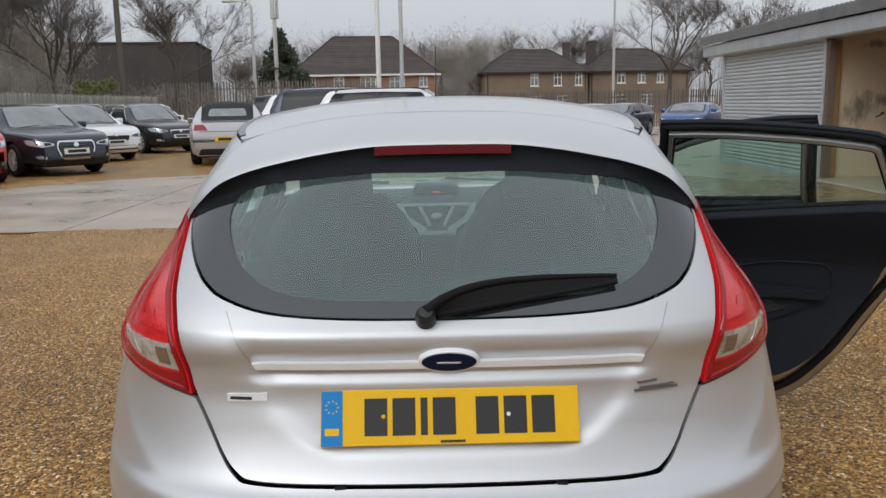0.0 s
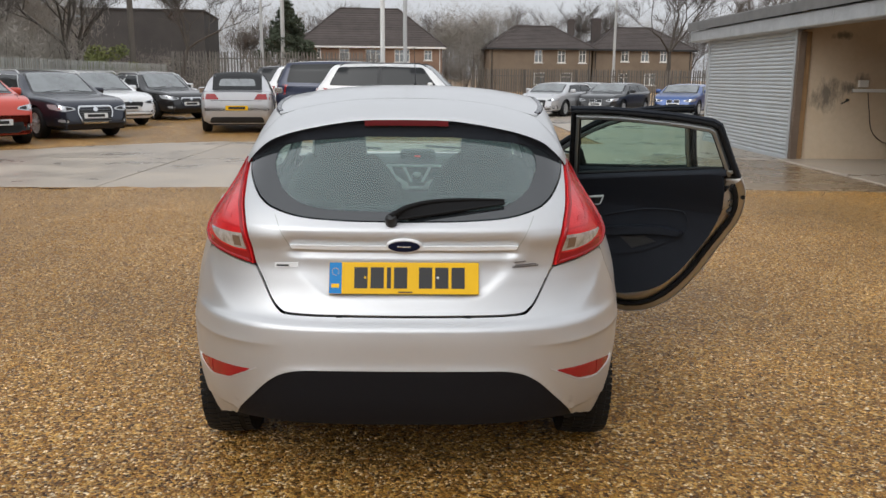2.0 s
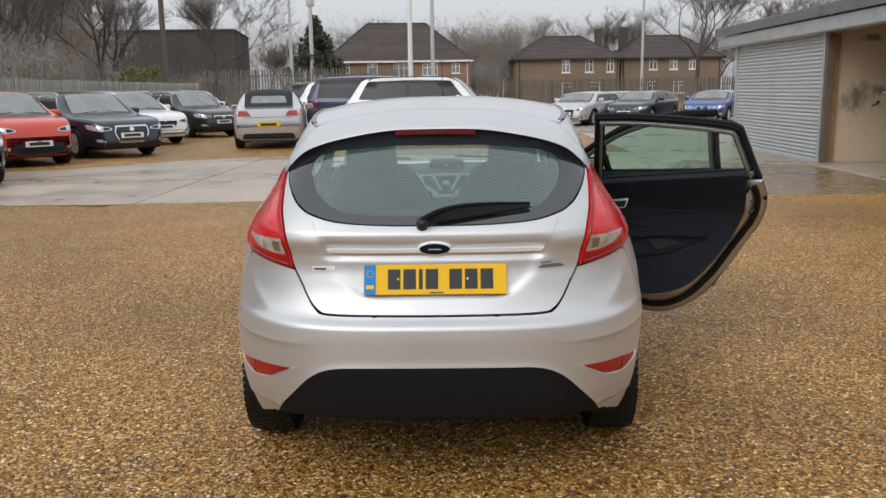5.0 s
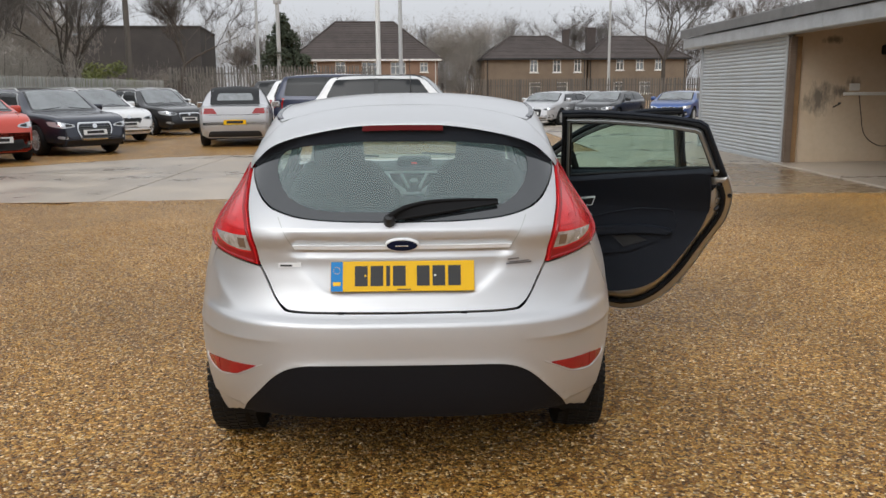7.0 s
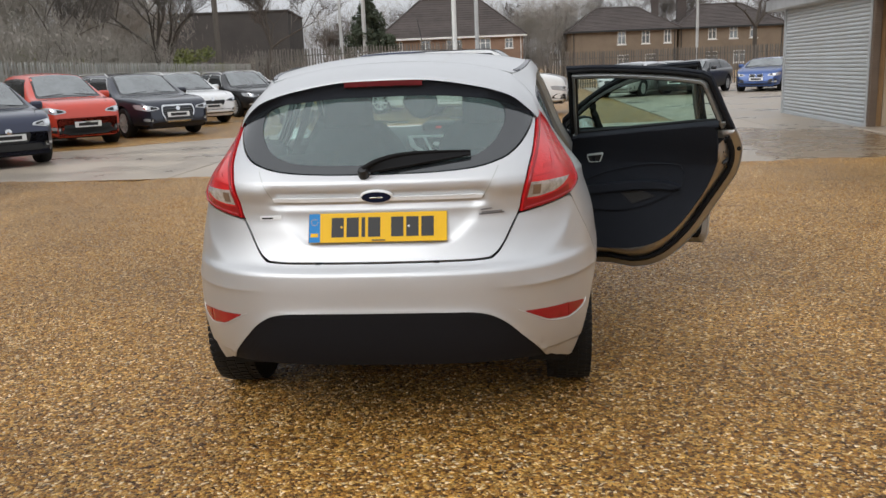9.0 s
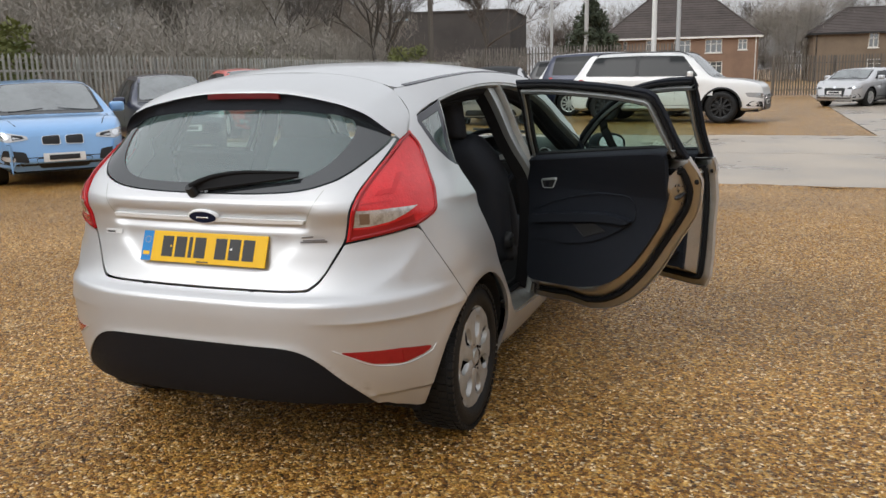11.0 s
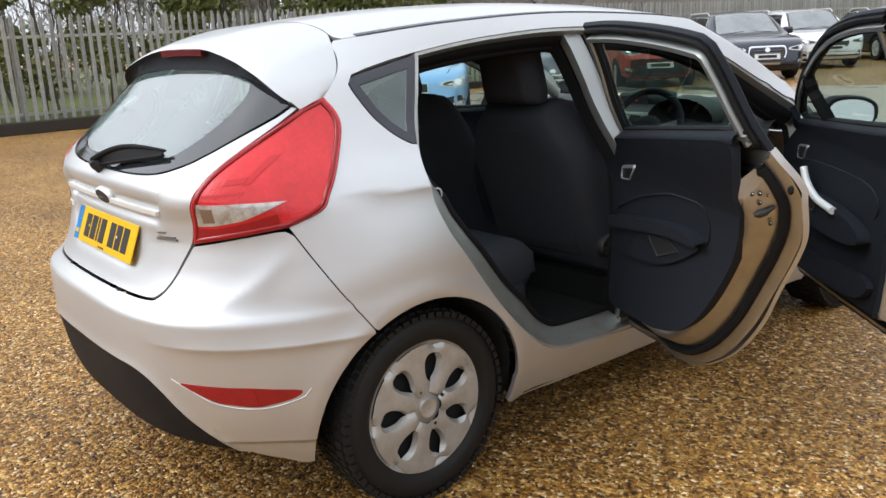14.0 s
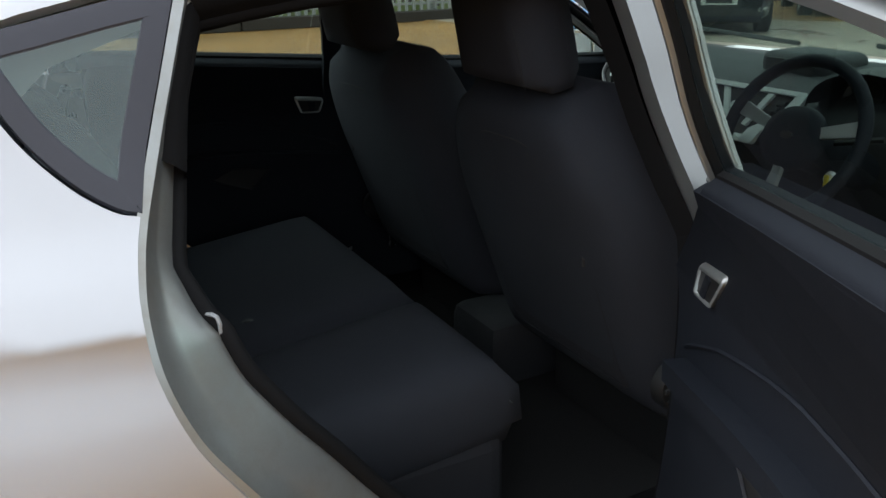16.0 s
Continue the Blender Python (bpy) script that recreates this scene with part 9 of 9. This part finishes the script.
def front_seat(x):
    seat = new("front_seat")
    seat.parent = hero
    seat.location = (x, 0, 0)
    tagged(seat, "black cloth front seat with headrest")
    bm = bmesh.new()
    m = pose(0, 1.715, 0.46, 20, 0, 0)
    cushion(bm, 0.61, 0.665, 0.16, m, crown=0.030, nx=20, nz=24, taper=0.02, dome=0.46)
    part("backrest", bm, "seat_cloth", seat, "black woven backrest", smooth=80)
    for k in (-1, 1):
        bm = bmesh.new()
        pts = [m @ Vector((k * (0.262 - 0.045 * f * f), 0.03, 0.06 + 0.48 * f)) for f in [j / 8 for j in range(9)]]
        tube(bm, pts, [0.05, 0.062, 0.066, 0.066, 0.064, 0.060, 0.054, 0.046, 0.03], 10)
        part("side_bolster", bm, "seat_side", seat, smooth=80)
    bm = bmesh.new()
    line = [m @ Vector((k, -0.098 - 0.004 * (1 - abs(k) / 0.2), 0.60 - 0.30 * (abs(k) / 0.2) ** 4)) for k in [-0.20 + 0.02 * j for j in range(21)]]
    tube(bm, line, 0.0013, 4)
    part("seam", bm, "stitch", seat, "grey stitched seam")
    bm = bmesh.new()
    box(bm, -0.20, -0.108, 0.09, 0.20, -0.094, 0.34, bevel=0.012, m=m, seg=2)
    part("back_pocket", bm, "seat_side", seat, "black map pocket")
    bm = bmesh.new()
    cushion(bm, 0.262, 0.215, 0.095, pose(0, 1.455, 1.085, 12, 0, 0), crown=0.018, nx=12, nz=10, taper=0.10)
    hr = part("headrest", bm, "seat_cloth", seat, "black cloth headrest", smooth=80)
    bm = bmesh.new()
    pts = [pose(0, 1.455, 1.080, 12, 0, 0) @ Vector((0.128 - 0.02 * f + 0.006 * math.sin(f * 3.1), -0.03, 0.012 + 0.17 * f)) for f in [j / 6 for j in range(7)]]
    tube(bm, [p + Vector((-0.022, -0.028, 0)) for p in pts], 0.0008, 4)
    part("headrest_seam", bm, "stitch", hr, "grey stitched seam")
    for k in (-1, 1):
        bm = bmesh.new()
        tube(bm, [(k * 0.062, 1.455, 1.10), (k * 0.062, 1.482, 1.02)], 0.006, 8)
        part("headrest_post", bm, "chrome", seat)
        bm = bmesh.new()
        box(bm, k * 0.062 - 0.018, 1.466, 1.030, k * 0.062 + 0.018, 1.500, 1.050, bevel=0.006)
        part("post_collar", bm, "ink", seat)
    bm = bmesh.new()
    cushion(bm, 0.50, 0.52, 0.15, pose(0, 1.68, 0.475, -84, 0, 0), crown=0.02, nx=12, nz=10)
    part("seat_cushion", bm, "seat_cloth", seat, "black woven seat cushion", smooth=80)
    bm = bmesh.new()
    box(bm, -0.22, 1.70, 0.27, 0.22, 2.16, 0.42, bevel=0.02)
    part("seat_base", bm, "under", seat)
    o = 1 if x > 0 else -1
    bm = bmesh.new()
    lathe(bm, [(0.0, 0.028), (0.040, 0.026), (0.046, 0.018), (0.046, 0.0)], 24, Matrix.Translation((o * 0.290, 1.600, 0.565)) @ Matrix.Scale(o, 4, (1, 0, 0)), "x")
    kn = part("recline_knob", bm, "ink", seat, "ribbed black recline knob", smooth=40)
    for k in range(4):
        bm = bmesh.new()
        box(bm, 0.026, -0.036, -0.005, 0.031, 0.036, 0.005, bevel=0.001, m=Matrix.Translation((o * 0.290, 1.600, 0.565)) @ Matrix.Scale(o, 4, (1, 0, 0)) @ Matrix.Rotation(k * math.pi / 4, 4, "X"))
        part("knob_rib", bm, "dash", kn)
    bm = bmesh.new()
    p = m @ Vector((o * 0.165, -0.10, 0.40))
    tube(bm, [p, p + Vector((0.012 * o, -0.004, -0.014)), p + Vector((0.010 * o, -0.004, -0.026))], 0.004, 5)
    part("bag_hook", bm, "stitch", seat)
    return seat


front_seat(0.365)
front_seat(-0.365)


def rear_bench():
    bm = bmesh.new()
    box(bm, -0.52, 0.90, 0.40, 0.52, 1.25, 0.50, bevel=0.03, seg=2)
    bench = part("rear_bench", bm, "seat_side", hero, "black cloth rear bench seat", smooth=80)
    for x, w in ((-0.192, 0.722), (0.357, 0.366)):
        bm = bmesh.new()
        cushion(bm, w, 0.47, 0.165, pose(x, 0.885, 0.478, -83, 0, 0), crown=0.022, nx=18, nz=16)
        part("bench_cushion", bm, "seat_cloth", bench, "padded black cloth cushion", smooth=80)
    bm = bmesh.new()
    box(bm, -0.54, 0.92, 0.27, 0.535, 1.335, 0.485, bevel=0.04, seg=3)
    part("bench_base", bm, "seat_side", bench)
    for x, w in ((-0.20, 0.74), (0.37, 0.40)):
        bm = bmesh.new()
        cushion(bm, w, 0.50, 0.13, pose(x, 0.90, 0.50, 26, 0, 0), crown=0.016, nx=14, nz=12)
        part("bench_back", bm, "seat_cloth", bench, "black cloth seat back", smooth=80)
    bm = bmesh.new()
    tube(bm, [(-0.55, 1.328, 0.545), (0.55, 1.328, 0.545)], 0.0016, 4)
    part("bench_seam", bm, "stitch", bench)
    for x in (-0.40, 0.42):
        bm = bmesh.new()
        cushion(bm, 0.26, 0.07, 0.08, pose(x, 0.665, 0.945, 20, 0, 0), crown=0.01)
        part("low_headrest", bm, "seat_side", bench, smooth=80)
    for x in (0.05, 0.30):
        bm = bmesh.new()
        tube(bm, curve_points([(x, 0.95, 0.555), (x + 0.01, 0.985, 0.585), (x + 0.02, 1.03, 0.565)], 4), 0.010, 6)
        part("belt_buckle", bm, "ink", bench)


rear_bench()


def cabin():
    # floor and boot
    bm = bmesh.new()
    box(bm, -0.74, 0.92, 0.268, 0.74, 2.78, 0.285)
    part("floor_carpet", bm, "carpet", hero, "black floor carpet")
    bm = bmesh.new()
    box(bm, -0.56, 0.14, 0.40, 0.56, 0.85, 0.43)
    box(bm, -0.56, 0.82, 0.28, 0.56, 0.86, 0.60)
    part("boot_floor", bm, "carpet", hero, "black boot carpet")
    # rear and quarter linings
    for s in (1, -1):
        pts = [(0.16, 0.44), (0.30, 0.44), (0.80, 0.62), (0.86, 0.80), (0.745, 0.92), (0.735, 1.03), (0.58, 1.16), (0.50, 1.14), (0.35, 0.98), (0.20, 0.90)]
        skin("boot_lining", [from_side(p[0], p[1], s) for p in dense(pts, 0.05)], plain_depth(0.104), "trim_black", hero, 0.05, 0.06, 0.0, "black boot side lining")
        pts = [(0.50, 1.16), (0.60, 1.16), (0.655, 1.21), (0.80, 1.26), (0.86, 1.30), (0.62, 1.32), (0.52, 1.28)]
        skin("rear_pillar_trim", [from_side(p[0], p[1], s) for p in dense(pts, 0.05)], plain_depth(0.040), "lining", hero, 0.05, 0.06, 0.0, "pale rear pillar trim")
        if s < 0:
            pts = [(1.47, 0.34), (1.60, 0.34), (1.59, 1.33), (1.48, 1.33)]
            skin("pillar_trim", [from_side(p[0], p[1], s) for p in dense(pts)], plain_depth(0.105), "trim_black", hero, 0.06, 0.06, 0.0, "black pillar trim")
            skin("pillar_trim", [from_side(p[0], p[1], s) for p in dense([(1.47, 0.97), (1.60, 0.97), (1.59, 1.33), (1.48, 1.33)])], plain_depth(0.108), "lining", hero, 0.06, 0.06, 0.0, "pale upper pillar trim")
        bm = bmesh.new()
        tube(bm, [Vector((s * 0.56, 2.10, 1.335)), Vector((s * 0.60, 2.45, 1.17)), Vector((s * 0.66, 2.74, 1.00))], [0.03, 0.032, 0.035], 8)
        part("windscreen_pillar_trim", bm, "lining", hero, "pale windscreen pillar trim", smooth=60)
    # tailgate inner panel
    bm = bmesh.new()
    box(bm, -0.42, 0.135, 0.70, 0.42, 0.165, 0.985, bevel=0.02)
    part("tailgate_lining", bm, "trim_black", hero, "black tailgate inner panel")
    # headlining
    def under(x, y):
        p, n = roof(x, y)
        return p - Vector((0, 0, 0.035)), n
    pts = [(x, 0.64) for x in (-0.46, -0.23, 0.0, 0.23, 0.46)] + [(0.52, 1.0), (0.56, 1.4), (0.55, 1.8), (0.50, 2.08)] + [(x, 2.12) for x in (0.3, 0.0, -0.3)] + [(-0.50, 2.08), (-0.55, 1.8), (-0.56, 1.4), (-0.52, 1.0)]
    skin("headlining", pts, under, "lining", hero, 0.10, 0.10, 0.0, "pale grey headlining")
    bm = bmesh.new()
    tube(bm, [(0, 2.16, 1.335), (0, 2.12, 1.30)], 0.012, 6)
    box(bm, -0.12, 2.10, 1.235, 0.12, 2.125, 1.300, bevel=0.012, seg=2)
    part("rear_view_mirror", bm, "ink", hero, "black rear-view mirror")
    for s in (1, -1):
        bm = bmesh.new()
        box(bm, s * 0.30 - 0.19, 2.10, 1.300, s * 0.30 + 0.19, 2.20, 1.318, bevel=0.008, m=None)
        part("sun_visor", bm, "lining", hero, "pale folded sun visor")


cabin()


def dashboard():
    bm = bmesh.new()
    prof = [(2.93, 0.965), (2.80, 0.985), (2.66, 0.975), (2.54, 0.945), (2.47, 0.905), (2.45, 0.86), (2.47, 0.78), (2.50, 0.70), (2.56, 0.60), (2.62, 0.52)]
    rows = []
    for k in range(25):
        x = -0.74 + 1.48 * k / 24
        lift = 0.012 * math.exp(-((x - 0.36) / 0.16) ** 2) + 0.012 * math.exp(-(x / 0.15) ** 2)
        end = 0.07 * (abs(x) / 0.74) ** 4
        rows.append([bm.verts.new((x, y + end - 0.03 * math.exp(-(x / 0.2) ** 2) * (z < 0.9), z + lift * (z > 0.84))) for y, z in prof])
    for a, b in zip(rows, rows[1:]):
        for j in range(len(prof) - 1):
            bm.faces.new((a[j], b[j], b[j + 1], a[j + 1]))
    d = part("dashboard", bm, "dash", hero, "dark grey moulded dashboard", smooth=50)
    # centre stack: satin frame with swept arms, buttons and knobs
    m = pose(0, 2.432, 0.880, -28, 0, 0) @ Matrix.Diagonal((1.36, 1, 0.80, 1))

    def plate(name, poly, y, mat, thick=0.012, parent=d, label="", bevel=0.0):
        bm = bmesh.new()
        f = bm.faces.new([bm.verts.new(m @ Vector((p[0], y, p[1]))) for p in poly])
        r = bmesh.ops.extrude_face_region(bm, geom=[f])
        off = m.to_3x3() @ Vector((0, thick, 0))
        for v in r["geom"]:
            if isinstance(v, bmesh.types.BMVert):
                v.co += off
        bmesh.ops.recalc_face_normals(bm, faces=list(bm.faces))
        return part(name, bm, mat, parent, label)

    stack = plate("centre_stack", [(p.x, p.y) for p in rounded([(-0.13, 0.075), (0.13, 0.075), (0.115, -0.02), (0.055, -0.105), (-0.055, -0.105), (-0.115, -0.02)], 0.02, 4)], -0.004, "ink", 0.03, label="dark centre stack")
    for s in (1, -1):
        plate("stack_arm", [(p.x, p.y) for p in rounded([(s * 0.140, 0.085), (s * 0.120, 0.085), (s * 0.098, 0.005), (s * 0.040, -0.062), (s * 0.030, -0.110), (s * 0.062, -0.110), (s * 0.072, -0.062), (s * 0.126, -0.002)], 0.008, 3)], -0.014, "satin", 0.014, stack, "satin silver swept frame")
        plate("stack_arm", [(p.x, p.y) for p in rounded([(s * 0.066, 0.070), (s * 0.052, 0.070), (s * 0.018, -0.050), (s * 0.030, -0.055)], 0.005, 3)], -0.013, "satin", 0.012, stack)
    plate("stack_top", [(p.x, p.y) for p in rounded([(-0.140, 0.074), (0.140, 0.074), (0.140, 0.090), (-0.140, 0.090)], 0.006, 3)], -0.014, "satin", 0.014, stack, "satin silver top bar")
    plate("stack_foot", [(p.x, p.y) for p in rounded([(-0.062, -0.11), (0.062, -0.11), (0.055, -0.086), (-0.055, -0.086)], 0.006, 3)], -0.014, "satin", 0.014, stack)
    for k in range(4):
        for s in (1, -1):
            plate("button", [(s * (0.078 - 0.009 * k), 0.052 - 0.024 * k), (s * (0.100 - 0.012 * k), 0.052 - 0.024 * k), (s * (0.097 - 0.012 * k), 0.036 - 0.024 * k), (s * (0.076 - 0.009 * k), 0.036 - 0.024 * k)], -0.012, "dash", 0.008, stack)
    bm = bmesh.new()
    lathe(bm, [(0.0, -0.03), (0.018, -0.03), (0.021, -0.012), (0.021, 0.0)], 20, m @ Matrix.Translation((0, 0, 0.005)), "y")
    part("volume_knob", bm, "satin", stack, smooth=40)
    # display hood
    bm = bmesh.new()
    box(bm, -0.115, 2.60, 0.955, 0.115, 2.80, 1.025, bevel=0.03, seg=3)
    hood = part("display_hood", bm, "dash", d, "hooded display", smooth=40)
    bm = bmesh.new()
    box(bm, -0.080, 2.594, 0.972, 0.080, 2.601, 1.008)
    part("display", bm, "ink", hood)
    bm = bmesh.new()
    box(bm, -0.018, 2.591, 0.985, 0.018, 2.595, 0.995)
    part("display_digits", bm, "lcd", hood, "glowing red display digits")
    # instrument hood
    bm = bmesh.new()
    rows = []
    for k in range(13):
        a = math.pi * k / 12
        rows.append([bm.verts.new((0.365 + 0.17 * math.cos(a), y, 0.925 + h * math.sin(a))) for y, h in ((2.44, 0.095), (2.52, 0.105), (2.70, 0.07))])
    for a, b in zip(rows, rows[1:]):
        for j in range(2):
            bm.faces.new((a[j], b[j], b[j + 1], a[j + 1]))
    part("instrument_hood", bm, "ink", d, "black instrument hood", smooth=50)
    for s in (0.30, 0.43):
        bm = bmesh.new()
        lathe(bm, [(0.0, 0.0), (0.045, 0.0), (0.055, -0.012), (0.058, -0.012), (0.058, 0.01)], 24, pose(s, 2.53, 0.945, -20, 0, 0), "y")
        part("dial", bm, "ink", d)
    # round vents with bright rings
    for x in (-0.63, 0.63):
        mm = pose(x, 2.492, 0.905, -15, 0, -8 if x > 0 else 8)
        bm = bmesh.new()
        lathe(bm, [(0.037, -0.018), (0.040, -0.022), (0.045, -0.019), (0.046, 0.0)], 28, mm, "y")
        v = part("air_vent", bm, "vent_ring", d, "round air vent with satin ring", smooth=40)
        bm = bmesh.new()
        lathe(bm, [(0.0, -0.010), (0.037, -0.010)], 24, mm, "y")
        box(bm, -0.003, -0.018, -0.034, 0.003, -0.008, 0.034, m=mm)
        part("vent_vane", bm, "ink", v)
        bm = bmesh.new()
        box(bm, -0.002, -0.022, -0.012, 0.002, -0.018, 0.012, m=mm)
        part("vent_mark", bm, "satin", v)
    # tunnel and gear lever
    bm = bmesh.new()
    box(bm, -0.11, 1.55, 0.28, 0.11, 2.50, 0.46, bevel=0.04, seg=2)
    t = part("centre_console", bm, "dash", hero, "dark centre console", smooth=40)
    bm = bmesh.new()
    tube(bm, [(0, 2.18, 0.45), (0, 2.16, 0.60)], [0.03, 0.012], 8)
    bmesh.ops.create_uvsphere(bm, u_segments=12, v_segments=8, radius=0.026, matrix=Matrix.Translation((0, 2.155, 0.62)))
    part("gear_lever", bm, "ink", t, "black gear lever", smooth=60)


dashboard()


def steering():
    m = pose(0.365, 2.19, 0.90, 66, 0, 0)
    bm = bmesh.new()
    pts = [m @ Vector((0.180 * math.cos(a), 0.180 * math.sin(a), 0)) for a in [k * math.tau / 40 for k in range(41)]]
    tube(bm, pts, 0.0155, 10, caps=False)
    w = part("steering_wheel", bm, "trim_black", hero, "black three-spoke steering wheel", smooth=80)
    bm = bmesh.new()
    lathe(bm, [(0.0, 0.012), (0.055, 0.010), (0.078, 0.0), (0.084, -0.02), (0.06, -0.05)], 28, m @ Matrix.Diagonal((1.0, 0.92, 1, 1)), "z")
    part("horn_pad", bm, "trim_black", w, "black horn pad", smooth=50)
    for a0, a1, mat in ((0.10, 0.45, "vent_ring"), (math.pi - 0.10, math.pi - 0.45, "vent_ring"), (-1.72, -1.42, "vent_ring")):
        bm = bmesh.new()
        am = (a0 + a1) / 2
        q = [(0.07, a0), (0.172, a0 + (am - a0) * 0.4), (0.172, a1 - (a1 - am) * 0.4), (0.07, a1)]
        f = bm.faces.new([bm.verts.new(m @ Vector((r * math.cos(a), r * math.sin(a), 0.0))) for r, a in q])
        r_ = bmesh.ops.extrude_face_region(bm, geom=[f])
        off = m.to_3x3() @ Vector((0, 0, -0.014))
        for v in r_["geom"]:
            if isinstance(v, bmesh.types.BMVert):
                v.co += off
        part("spoke", bm, mat, w, "satin silver spoke")
    bm = bmesh.new()
    lathe(bm, [(0.0, 0.016), (0.016, 0.015), (0.018, 0.010)], 20, m @ Matrix.Diagonal((1, 0.5, 1, 1)), "z")
    part("horn_badge", bm, "ink", w)
    bm = bmesh.new()
    tube(bm, [m @ Vector((0, 0, -0.04)), m @ Vector((0, 0, -0.30))], [0.06, 0.05], 12)
    part("column_cowl", bm, "trim_black", w, "black column cowl", smooth=50)
    for s in (1, -1):
        bm = bmesh.new()
        tube(bm, [m @ Vector((s * 0.05, 0.02, -0.09)), m @ Vector((s * 0.17, 0.05, -0.085))], 0.008, 6)
        part("stalk", bm, "ink", w)
    p = m @ Vector((0.075, -0.06, -0.10))
    bm = bmesh.new()
    lathe(bm, [(0.0, -0.012), (0.016, -0.010), (0.020, 0.0)], 16, Matrix.Translation(p), "y")
    key = part("ignition", bm, "satin", w, "bright ignition ring")
    bm = bmesh.new()
    box(bm, p.x - 0.006, p.y - 0.022, p.z - 0.030, p.x + 0.006, p.y - 0.016, p.z + 0.014, bevel=0.002)
    part("key_tag", bm, "bolt", key, "yellow key tag")


steering()
